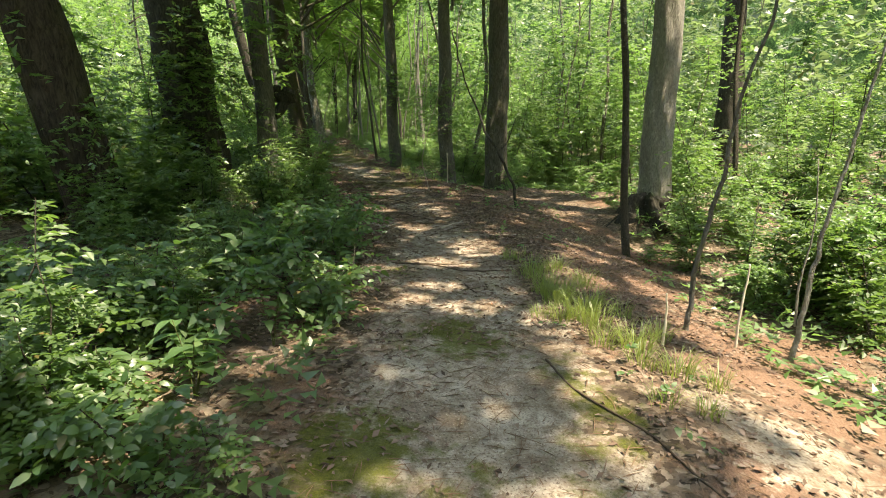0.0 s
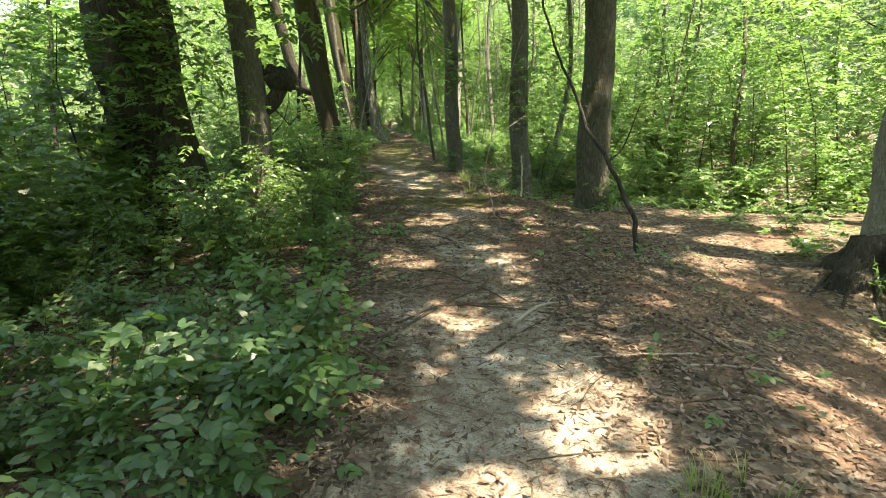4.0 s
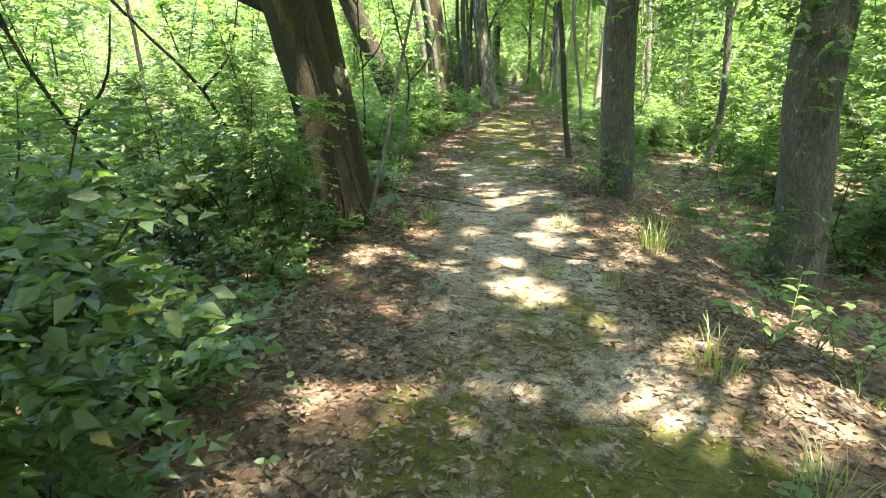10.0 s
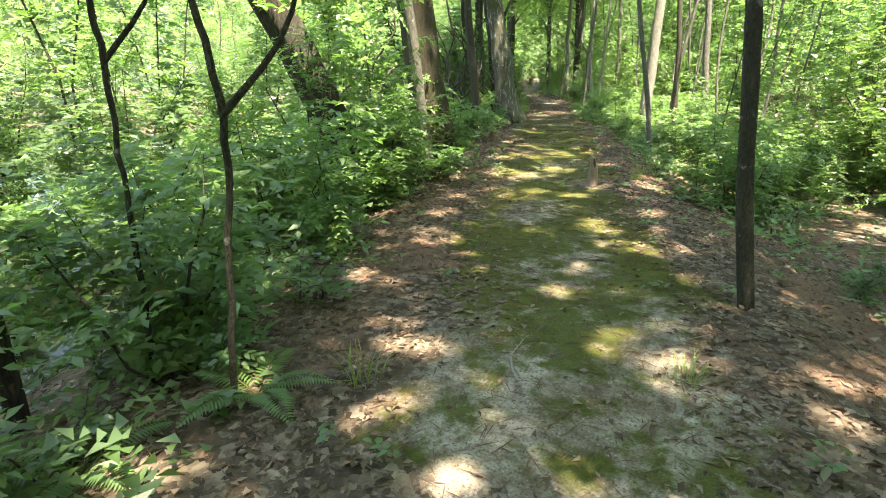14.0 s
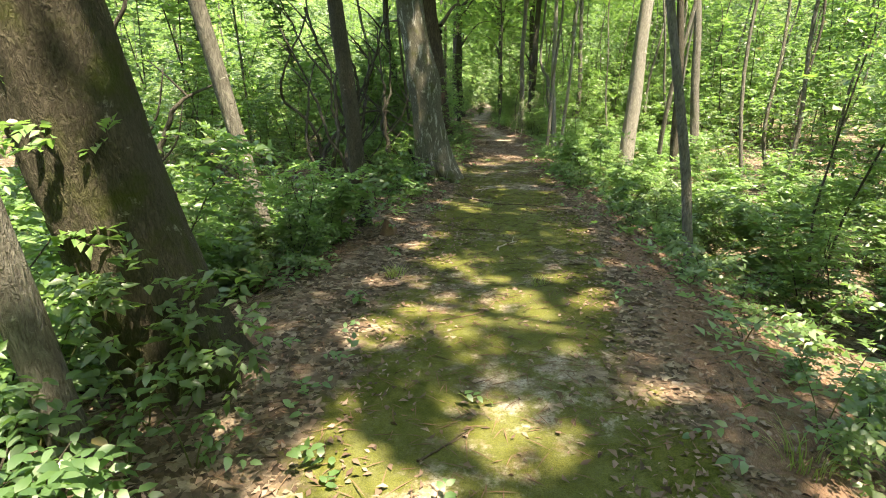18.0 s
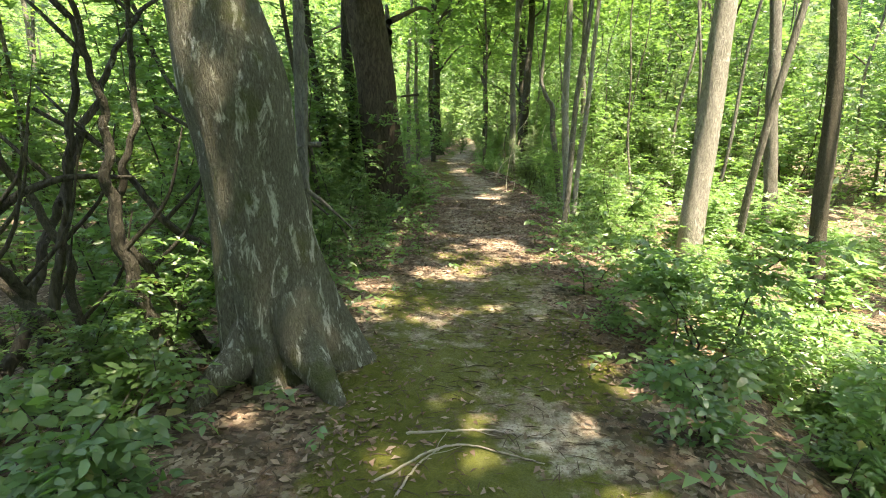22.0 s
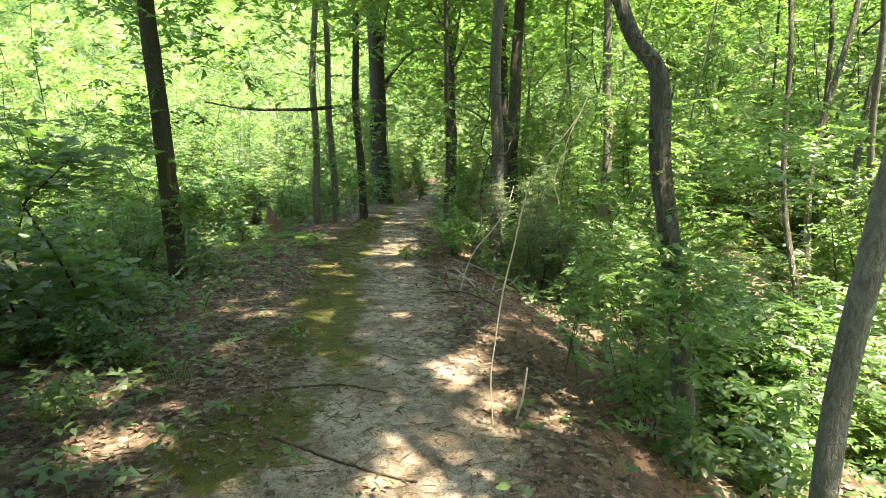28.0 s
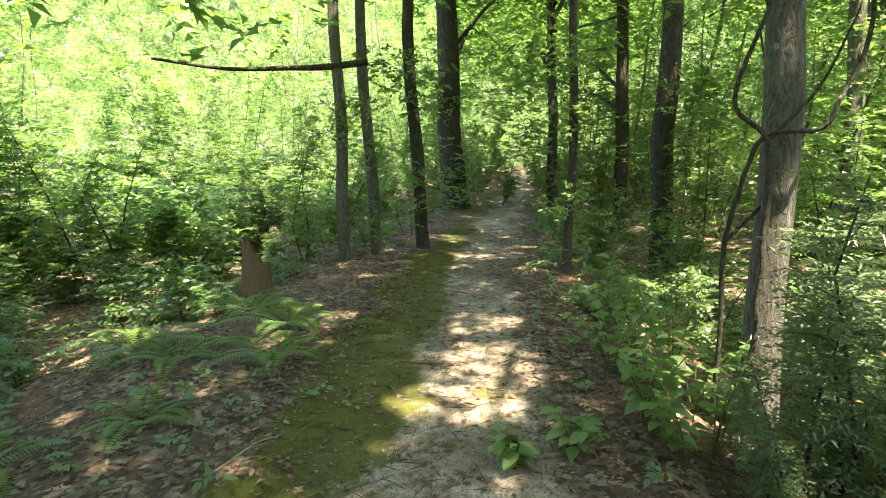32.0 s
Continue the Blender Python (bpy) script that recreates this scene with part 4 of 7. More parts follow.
boughs(19, [(-12.6, 47.4, 4.6, 1), (-13.3, 49.0, 5.2), (-12.6, 53.9, 5.6), (-15.3, 51.2, 5.4), (-14.6, 46.9, 4.5, 1)])
boughs(34, [(-13.2, 63.5, 6.5), (-15.8, 66.0, 6.0), (-13.6, 58.5, 7.5)])
boughs(36, [(-14.6, 67.5, 5.6), (-12.6, 59.0, 7.0), (-16.5, 71.5, 6.2), (-12.9, 64.5, 4.6)])
boughs(37, [(-14.2, 75.0, 6.0), (-17.2, 78.0, 5.5)])
ROOF_L = [(-3, -7.5), (10, -7.5), (17, -7.5), (20, -5), (24, -3.2), (32, -3), (34, -8), (42, -8), (44, -6.5), (50, -5.5), (58, -4), (66, -6), (95, -6)]
ROOF_R = [(-3, 3.0), (5, 2.8), (7, 3.6), (9, 4.2), (12, 4.5), (15, 6), (23, 6), (25, 4.8), (31, 4.0), (34, 2.4), (43, 2.4), (45, 4.5), (51, 4.5), (60, 4), (66, 6), (95, 6)]


def shade_roof(tree_no, y0, y1, gaps):
    """Leaf cover added mostly above the view to shade one stretch of the trail: sprays on long limbs of one tree, with
    the gaps left open for sun patches.
    """
    ob = tree_obs[tree_no]
    g = np.random.default_rng(1500 + tree_no)
    wide = np.mean(table(np.linspace(y0, y1, 9), ROOF_R) - table(np.linspace(y0, y1, 9), ROOF_L))
    n = int((y1 - y0) * wide * (58 if 32 < y0 < 46 else 24 if y0 > 60 else 46))
    yy = g.uniform(y0, y1, n)
    lo_, hi_ = table(yy, ROOF_L), table(yy, ROOF_R)
    ll = lo_ + (hi_ - lo_) * g.uniform(0, 1, n)
    k = np.searchsorted(line[:, 1], yy).clip(0, 899)
    x, y = line[k, 0] + tang[k, 1] * ll, line[k, 1] - tang[k, 0] * ll
    ragged = wave(x, y, 2.2, 61) - 0.75 * (1 - sstep(0.0, 1.6, np.minimum(ll - lo_, hi_ - ll))) > -0.7
    x, y = x[ragged], y[ragged]
    z = 8.6 + 1.3 * wave(x, y, 5, 62) + g.uniform(-0.8, 0.8, len(x))
    o = np.stack([x + 0.404 * z * 0.8, y - 0.404 * z * 0.6, z], 1)
    v, f = sprays(o, g.normal(0, 1, (len(o), 3)) * [1, 1, 0.25], g.uniform(0.3, 0.6, len(o)), 9, 0.2, 0.125, g, 0.3, 0.3, True)
    t = v.reshape(-1, 3, 3)
    c = t.mean(1)
    gx_, gy_ = c[:, 0] - 0.404 * c[:, 2] * 0.8, c[:, 1] + 0.404 * c[:, 2] * 0.6
    ok = np.ones(len(t), bool)
    for a, b, w, h in [q for q in GAPS if y0 - 2 < q[1] < y1 + 2]:
        ok &= ((gx_ - a) / w) ** 2 + ((gy_ - b) / h) ** 2 > g.uniform(0.6, 1.1, len(t)) * (g.uniform(0, 1, len(t)) > 0.16)
    for a, b, r in CLEAR:
        ok &= (gx_ - a) ** 2 + (gy_ - b) ** 2 > (r * g.uniform(0.6, 0.95, len(t))) ** 2
    t = t[ok]
    # shade-casting leaves hung on this tree, beyond its own crown
    part("crown", mesh("crown", t.reshape(-1, 3) - np.array(ob.location), np.arange(len(t) * 3).reshape(-1, 3), leaf_crown), ob)
    for k in range(6):
        q = c[g.integers(0, len(c))] - np.array(ob.location)
        foot = np.array([0, 0, 5.5 + 0.3 * k])
        p = smooth_line([foot, foot * 0.5 + q * 0.5 + [0, 0, 0.7], q], 9)
        part("limb", mesh("limb", *tube(p, np.linspace(0.06, 0.015, 9), 6), tree_bark[tree_no], True), ob)


for r_ in ROOF:
    shade_roof(*r_)

# buttress roots of the big lichen-spotted tree, the largest running to the trail
bt = tree_obs[18]
for n_, (a, ln, r0, h0) in enumerate(((-0.45, 0.42, 0.2, 0.5), (-1.9, 0.4, 0.17, 0.35))):
    ca, sa = math.cos(a), math.sin(a)
    zg = gz(bt.location.x + ca * (0.26 + ln), bt.location.y + sa * (0.26 + ln)) - bt.location.z
    q = [(0.12 * ca, 0.12 * sa, h0), (0.27 * ca, 0.27 * sa, h0 * 0.5), (0.27 * ca + ln * 0.45 * ca, 0.27 * sa + ln * 0.45 * sa, 0.5 * zg + 0.1), (0.26 * ca + ln * ca, 0.26 * sa + ln * sa, zg - 0.06)]
    part("root", mesh("root", *tube(smooth_line(q, 14), np.linspace(r0, 0.035, 14), 12, None, 0.08, n_), bark_lichen, True), bt)

# leafy shoots springing from the trunks
def shoots(k, rows):
    """Leafy shoots on tree k: place beside the trunk and size."""
    for n_, (x, y, z, s) in enumerate(rows):
        c = part("foliage", SHOOT_MESH[(k + n_) % 2], tree_obs[k])
        c.location, c.scale, c.rotation_euler = (x, y, z), (s, s, s), (0, 0, k + n_)


shoots(0, [(0.4, -0.3, 0.7, 0.4), (-0.2, -0.45, 1.1, 0.45), (0.35, -0.35, 1.5, 0.35)])
shoots(1, [(0.5, -0.6, 0.7, 0.5), (-0.2, -0.7, 1.2, 0.5), (0.3, -0.65, 1.7, 0.45), (0.6, -0.4, 2.4, 0.5), (-0.5, -0.5, 2.2, 0.5), (0.1, -0.7, 3.0, 0.45), (0.55, -0.4, 3.6, 0.55)])
shoots(2, [(0.1, -0.3, 0.9, 0.35), (-0.3, -0.1, 1.6, 0.35), (0.3, -0.2, 3.0, 0.6)])
shoots(16, [(0.35, -0.4, 0.6, 0.35), (-0.3, -0.4, 1.3, 0.3)])
shoots(3, [(0.25, -0.3, 0.4, 0.3)])
shoots(4, [(-0.3, -0.2, 0.7, 0.35), (0.2, -0.35, 2.3, 0.4), (-0.3, -0.1, 3.0, 0.45)])
shoots(5, [(-0.2, -0.3, 0.45, 0.22), (-0.3, -0.1, 2.9, 0.5), (0.3, -0.2, 2.4, 0.4)])
shoots(14, [(0.5, -0.6, 1.4, 0.5), (0.2, -0.6, 2.3, 0.6)])
shoots(31, [(-0.2, -0.2, 0.6, 0.3), (0.2, -0.2, 2.2, 0.35)])
shoots(32, [(0.25, -0.25, 0.7, 0.35), (0.2, -0.1, 1.5, 0.3)])
shoots(33, [(0.2, -0.2, 1.0, 0.35), (-0.2, -0.3, 2.8, 0.5)])
shoots(34, [(0.6, -0.6, 0.7, 0.6), (0.9, -0.4, 1.8, 0.6), (-0.4, -0.8, 3.4, 0.7)])
shoots(35, [(0, -0.15, 1.0, 0.25), (0.05, -0.1, 2.0, 0.3), (-0.1, 0, 2.9, 0.4)])
shoots(36, [(-0.2, -0.3, 0.8, 0.5), (-0.3, -0.3, 2.0, 0.6)])
shoots(29, [(-0.3, -0.3, 1.0, 0.5), (0.3, -0.3, 3.2, 0.6)])
shoots(30, [(0.1, -0.3, 1.0, 0.4), (-0.2, -0.3, 2.2, 0.5)])
shoots(39, [(0.1, -0.3, 0.7, 0.5), (-0.3, -0.2, 1.4, 0.5), (0.2, -0.2, 2.1, 0.5), (-0.3, 0.1, 2.8, 0.55)])
shoots(40, [(0.1, -0.3, 0.8, 0.5), (0.1, -0.3, 1.8, 0.5), (-0.1, -0.3, 2.8, 0.55)])
shoots(42, [(0.1, -0.2, 1.3, 0.4), (-0.3, -0.2, 2.4, 0.5)])
shoots(19, [(0.6, -0.3, 0.5, 0.45), (-0.5, -0.5, 1.3, 0.5), (0.5, -0.5, 1.6, 0.45)])

# its foot swells out towards the trail
tr_me = [o for o in bt.children if o.name.startswith("trunk")][0].data
co = np.empty(len(tr_me.vertices) * 3, np.float32)
tr_me.vertices.foreach_get("co", co)
co = co.reshape(-1, 3).astype(float)
ax_ = np.stack([-0.09 * co[:, 2], -0.066 * co[:, 2]], 1)
out_ = unit(co[:, :2] - ax_)
face = np.clip(out_ @ np.array([0.75, 0.66]), 0, 1) ** 1.4 * np.exp(-np.clip(co[:, 2], 0, 9) / 0.75)
co[:, :2] += face[:, None] * np.array([0.75, 0.66]) * 0.34
co[:, :2] += out_ * (0.05 * np.exp(-((co[:, 2] - 1.75) / 0.3) ** 2))[:, None]
tr_me.vertices.foreach_set("co", co.astype(np.float32).ravel())
tr_me.update()

# burl and side limb of the burl tree
bu = np.array([(math.cos(a) * math.sin(b), math.sin(a) * math.sin(b), math.cos(b)) for b in np.linspace(0.01, 3.13, 12) for a in np.linspace(0, 6.283, 16, endpoint=False)])
bu *= (0.16 * (1 + 0.22 * np.sin(bu[:, :1] * 9 + 1) * np.cos(bu[:, 1:2] * 8) + 0.12 * np.sin(bu[:, 2:] * 15)))
bi, bj = np.meshgrid(np.arange(11), np.arange(16), indexing="ij")
bq = np.stack([bi * 16 + bj, bi * 16 + (bj + 1) % 16, (bi + 1) * 16 + (bj + 1) % 16, (bi + 1) * 16 + bj], -1).reshape(-1, 4)
burl_tree = [o for o in bpy.data.objects if o.get("label", "").startswith("grey-brown tree with a big woody")][0]
b_ = part("burl", mesh("burl", bu * [1.25, 1, 0.95], bq, bark_dark, True), burl_tree, "swollen dark woody burl")
b_.location = (0.36, 0.05, 2.05)
b_ = part("limb", mesh("limb", *tube(smooth_line([(0, 0, 1.65), (0.2, 0.03, 1.75), (0.36, 0.05, 1.98)], 8), np.linspace(0.12, 0.1, 8), 10), bark_dark, True), burl_tree)
b_ = part("limb", mesh("limb", *tube(smooth_line([(0.05, 0, 2.12), (0.2, 0.03, 2.2), (0.34, 0.05, 2.12)], 8), np.linspace(0.06, 0.08, 8), 10), bark_dark, True), burl_tree)

# slim trunks filling the wood behind
FILL_BARK = [bark_sap, bark_grey, bark_lichen, bark_grey]
g_ = np.random.default_rng(77)
fill_meshes = []
for k in range(8):
    zs = np.linspace(0, 1, 22)
    w = np.stack([np.sin(zs * (4 + k % 3) + k) * 0.34 + 0.09 * np.sin(zs * 17 + k), np.cos(zs * (3.3 + k % 4) + 2 * k) * 0.30 + 0.09 * np.sin(zs * 14 + 3 * k), zs * 13], 1)
    w[:, :2] -= w[0, :2]
    fill_meshes.append(mesh("trunk", *tube(w, np.linspace(1.0, 0.35, 22) * (0.026 + 0.0075 * k), 9, (0.3, 0.3, 4), 0.05, k), FILL_BARK[k % 4], True))
fill_limbs = [mesh("limb", *tube(smooth_line([(0, 0, 0), (0.5, 0.1 * k, 0.3), (1.2, 0.2, 0.9 - 0.2 * k)], 7), np.linspace(0.03, 0.008, 7), 5), bark_sap, True) for k in range(3)]
count = 0
while count < 165:
    y = g_.uniform(-6, 92)
    l = g_.uniform(4.6, 34) * g_.choice([-1, 1])
    if count < 26:
        l = g_.uniform(4.2, 10)
    if count >= 120:
        y, l = g_.uniform(24, 78), g_.uniform(5, 18)
    if y > 72:
        l = g_.uniform(2.0, 20) * g_.choice([-1, 1])
    x, yy = beside(y, l)
    if any((x - a) ** 2 + (yy - b) ** 2 < 1.2 for a, b, _ in placed):
        continue
    placed.append((x, yy, 0.4))
    t_ = thing("tree", "slim forest tree standing among the undergrowth", "tree", "slim trees of the wood", (x, yy, gz(x, yy) - 0.1), g_.uniform(0, 6.28), g_.uniform(0.8, 1.25))
    t_.rotation_euler = (g_.normal(0, 0.035), g_.normal(0, 0.035), g_.uniform(0, 6.28))
    part("trunk", fill_meshes[count % 8], t_)
    hi, lo1, lo2 = g_.uniform(8.5, 12), g_.uniform(4.5, 8.0), g_.uniform(2.2, 4.5)
    if ((1 < l < 10 and count % 2) or y > 60 or (-14 < l < -5 and y > 12 and count % 3 == 0)) and not shades_clearing(x, yy, hi, 2.2):
        c = part("crown", (CROWNS if l > 0 or y < 60 else CROWNS_SMALL)[count % 4], t_)
        c.location = (g_.uniform(-1, 1), g_.uniform(-1, 1), hi)
    br = part("limb", fill_limbs[count % 3], t_)
    br.location, br.rotation_euler = (0, 0, lo1), (0, 0, count * 2.1)
    for q_, lo in enumerate((lo1, lo2, 0.6 * lo2 + 0.4) if l > 0 else (lo1, lo2)):
        if abs(l) > (4.8 if l > 0 else 5.5) and not shades_clearing(x, yy, lo, 1.2):
            c = part("crown", CROWNS_SMALL[(count // 2 + q_) % 4], t_)
            c.location = (g_.uniform(-0.7, 0.7), g_.uniform(-0.7, 0.7), lo)
            c.rotation_euler = (0, 0, count * 1.7 + q_)
    count += 1


# ---- undergrowth ----
FLAT = {}


def shrub(name, label, seed, high, rad, stems, twigs, k, leaf, wd, material, low=0.12, droop=0.3, cat="shrub", plain=False):
    """A many-stemmed shrub: bent stems, side twigs and rows of leaves along them."""
    g = np.random.default_rng(seed)
    wood, o, d, ln = [], [], [], []
    for s in range(stems):
        a, r = g.uniform(0, 6.283), rad * g.uniform(0.25, 0.9)
        h = high * g.uniform(0.6, 1.0)
        q = smooth_line([(0.06 * math.cos(a), 0.06 * math.sin(a), -0.1), (0.42 * r * math.cos(a + 0.7), 0.42 * r * math.sin(a + 0.7), 0.33 * h), (0.6 * r * math.cos(a - 0.3), 0.6 * r * math.sin(a - 0.3), 0.68 * h), (r * math.cos(a), r * math.sin(a), h)], 9)
        wood.append([tube(q[::2], np.linspace(0.012, 0.003, 5) * (0.6 + high * 0.25), 4)])
        m = twigs // stems
        u = g.uniform(low, 1.0, m)
        p = np.stack([np.interp(u, np.linspace(0, 1, 9), q[:, c]) for c in range(3)], 1)
        ang = g.uniform(0, 6.283, m)
        dd = np.stack([np.cos(ang) + 0.5 * math.cos(a), np.sin(ang) + 0.5 * math.sin(a), g.uniform(-0.05, 0.6, m)], 1)
        e = g.uniform(0.5, 1.0, m) * (0.22 + 0.2 * rad)
        o.append(p), d.append(dd), ln.append(e)
        for p1, d1, e1 in list(zip(p, unit(dd), e))[::14]:
            wood[-1].append(tube(np.array([p1, p1 + d1 * e1 * 0.5 - [0, 0, droop * 0.25 * e1], p1 + d1 * e1 - [0, 0, droop * e1]]), [0.004, 0.003, 0.0015], 3, cap=False))
    o, d, ln = np.concatenate(o), unit(np.concatenate(d)), np.concatenate(ln)
    FLAT[name, seed] = (sprays(o, d, ln, k, leaf * 1.15, wd * 1.15, np.random.default_rng(seed), droop, 0.4, True), material)
    ob = thing(name, label, cat)
    ob["seed"] = seed
    for w in wood:
        part("stem", mesh("stem", *join(w), bark_sap, True), ob)
    part("foliage", mesh("foliage", *sprays(o, d, ln, k, leaf, wd, g, droop, 0.4, plain), material), ob)
    return ob


BROAD_SPOTS = [(6.8, 21.5, 2.2), (6.7, 23.5, 1.5), (-1.37, 2.7, 0.55), (-1.7, 4.2, 0.5), (-1.15, 3.4, 0.4), (-1.95, 7.8, 0.75), (-2.3, 8.4, 0.5)]     # where large-leaved plants stand


def scatter(protos, group, spots):
    """Copies of the protos at spots (x, y, size)."""
    spots = [p for p in spots if not any((p[0] - a) ** 2 + (p[1] - b) ** 2 < r * r for a, b, r in BROAD_SPOTS)]
    for k, (x, y, s) in enumerate(spots):
        src = protos[k % len(protos)]
        m = Matrix.LocRotScale((x, y, gz(x, y) - 0.03), Euler((rng.normal(0, 0.05), rng.normal(0, 0.05), rng.uniform(0, 6.283))), None)
        c = copy_thing(src, m)
        c.scale = (s, s, s * rng.uniform(0.85, 1.15))
        c["group"] = group


def spread(protos, group, spots, label):
    """The near ones as shrubs of their own, those deep in the wood joined past counting."""
    lat = np.abs(lateral(np.array([s[0] for s in spots]), np.array([s[1] for s in spots])))
    near, deep = [], {}
    for k, (sp, l) in enumerate(zip(spots, lat)):
        x, y, s = sp
        edge = verge(y, -1 if lateral(np.array([x]), np.array([y]))[0] < 0 else 1)
        if l < edge + 2.3:
            near.append((x, y, s * 0.62) if 3.0 < y < 11.8 and x < -1 else sp)   # lower growth along the first bend
            continue
        (v, f), mt = FLAT[protos[0].name.split(".")[0], protos[k % len(protos)]["seed"]]
        a = rng.uniform(0, 6.283)
        rot = np.array([[math.cos(a), -math.sin(a), 0], [math.sin(a), math.cos(a), 0], [0, 0, 1]])
        deep.setdefault(mt.name, (mt, []))[1].append((v @ rot.T * s + [x, y, gz(x, y) - 0.03], f))
    scatter(protos, group, near)
    for mt, pieces in deep.values():
        tagged(new("thicket", mesh("thicket", *join(pieces), mt)), label, "undergrowth", kind="stuff")


def zone(n, side, y0, y1, in0, in1, s0, s1, gap=0.45, tallness=0.0):
    """n spots at in0 to in1 metres inside the undergrowth's edge, clear of one another and of the trunks."""
    out, tries = [], 0
    while len(out) < n and tries < n * 40:
        tries += 1
        y, s = rng.uniform(y0, y1), rng.uniform(s0, s1)
        x, yy = beside(y, side * (verge(y, side) + rng.uniform(in0, in1)))
        if any((x - a) ** 2 + (yy - b) ** 2 < (gap * s) ** 2 for a, b, _ in out):
            continue
        if any((x - a) ** 2 + (yy - b) ** 2 < r * r * 0.25 for a, b, r in placed[:50]):
            continue
        if abs(float(lateral(np.array([x]), np.array([yy]))[0]) + 0.05) < 0.55 + 0.5 * min(s, 1):
            continue
        if tallness and shades_clearing(x, yy, tallness * 0.75 * s, 0.3):
            continue
        out.append((x, yy, s))
    return out


def drop(protos):
    """The first of each kind is only a pattern for the copies."""
    for ob in protos:
        for o in (*ob.children_recursive, ob):
            bpy.data.objects.remove(o)


low = [shrub("low_shrub", "low dark-green seedling shrub at the trail's edge", 180 + k, 0.55, 0.45, 2, 52, 9, 0.072, 0.038, leaf_low if k % 2 else leaf_shrub, 0.1, plain="oval") for k in range(5)]
privet = [shrub("shrub", "dense dark-green evergreen shrub with pointed leaves", 200 + k, 1.5, 0.85, 3, 141, 12, 0.08, 0.042, leaf_shrub) for k in range(4)]
light = [shrub("shrub", "bright yellow-green shrub with pointed leaves in the sun", 220 + k, 1.2, 0.85, 3, 141, 12, 0.085, 0.042, leaf_bright) for k in range(3)]
bulk = [shrub("tall_shrub", "tall leafy green thicket shrub", 230 + k, 2.7, 1.35, 3, 225, 12, 0.112, 0.058, leaf_crown if k % 2 else leaf_shrub, 0.1, plain=True) for k in range(4)]
sap = [shrub("sapling", "thin young tree with layered sprays of leaves", 240 + k, 3.4, 1.25, 2, 160, 12, 0.088, 0.043, leaf_bright if k % 2 else leaf_shrub, 0.2, 0.35, "sapling") for k in range(5)]
tall = [shrub("sapling", "tall thin young tree leafing high up", 260 + k, 6.5, 2.0, 2, 160, 9, 0.18, 0.098, leaf_crown if k % 2 else leaf_bright, 0.12, 0.35, "sapling", True) for k in range(4)]
scatter(low, "low seedling shrubs", zone(26, -1, 23, 33, 0.0, 1.8, 0.7, 1.3, 0.3) + zone(44, -1, 0.8, 7, 0.0, 2.6, 0.7, 1.3, 0.3) + zone(22, -1, 44, 53, 0.0, 2.5, 0.7, 1.3, 0.3) + zone(34, -1, -1, 14, 0.0, 1.2, 0.6, 1.2) + zone(34, -1, 14, 34, 0.0, 1.2, 0.5, 1.1) + zone(32, -1, 33, 58, 0.0, 1.2, 0.5, 1.1)
        + zone(24, 1, -1, 24, 0.0, 1.6, 0.5, 1.0) + zone(44, 1, 24, 44, 0.0, 1.2, 0.5, 1.1) + zone(26, 1, 43, 60, 0.0, 1.2, 0.5, 1.1))
spread(privet, "evergreen shrubs", [(4.3, 4.6, 0.95), (4.9, 5.2, 1.1), (4.0, 5.3, 0.8), (5.4, 4.4, 1.1)] + zone(9, 1, 4, 10, 0.9, 4.5, 0.7, 1.1) + zone(14, -1, 1.5, 8, 0.7, 3.2, 0.5, 0.85, 0.35) + zone(10, -1, 46, 56, 1.2, 4.5, 0.6, 1.0) + zone(26, -1, -2, 8, 0.8, 2.8, 0.5, 0.9) + zone(34, -1, 8, 17, 0.4, 3.0, 0.8, 1.3) + zone(18, -1, 16, 33, 0.8, 3.0, 0.6, 1.0)
        + zone(22, -1, 33, 43, 0.5, 2.6, 0.5, 1.0) + zone(10, -1, 43, 60, 0.8, 3.0, 0.6, 1.1) + zone(8, 1, -1, 8, 0.6, 3.5, 0.7, 1.1)
        + zone(6, 1, 14, 26, 1.5, 5, 0.6, 1.1) + zone(12, 1, 43, 58, 0.4, 3, 0.6, 1.1) + zone(8, -1, 60, 78, 0.3, 3, 0.8, 1.3) + zone(8, 1, 60, 78, 0.3, 3, 0.8, 1.3), "dense dark-green shrubs deeper in the wood")
spread(light, "sunlit shrubs", [(-6.6, 44.9, 0.8)] + zone(26, -1, 50, 62, 1.5, 8, 0.9, 1.7) + zone(12, -1, 23.5, 29, 0.1, 2.2, 0.5, 0.9) + zone(26, 1, 38, 52, 1.2, 7, 0.7, 1.2) + zone(22, 1, 4, 24, 1.2, 7, 0.7, 1.2) + zone(14, -1, 22, 33, 1.0, 4, 0.8, 1.3) + zone(6, 1, -1, 9, 0.6, 4, 0.6, 1.0) + zone(44, 1, 25, 44, 0.7, 6, 0.6, 1.1) + zone(10, 1, 42, 58, 0.8, 5, 0.6, 1.1)
        + zone(34, -1, 15, 34, 0.4, 4.5, 0.7, 1.2) + zone(14, 1, 40, 50, 1.0, 5, 0.6, 1.0) + zone(14, -1, 43, 60, 1.0, 5, 0.8, 1.3) + zone(6, 1, 10, 26, 3, 8, 0.7, 1.2), "bright green shrubs deeper in the wood")
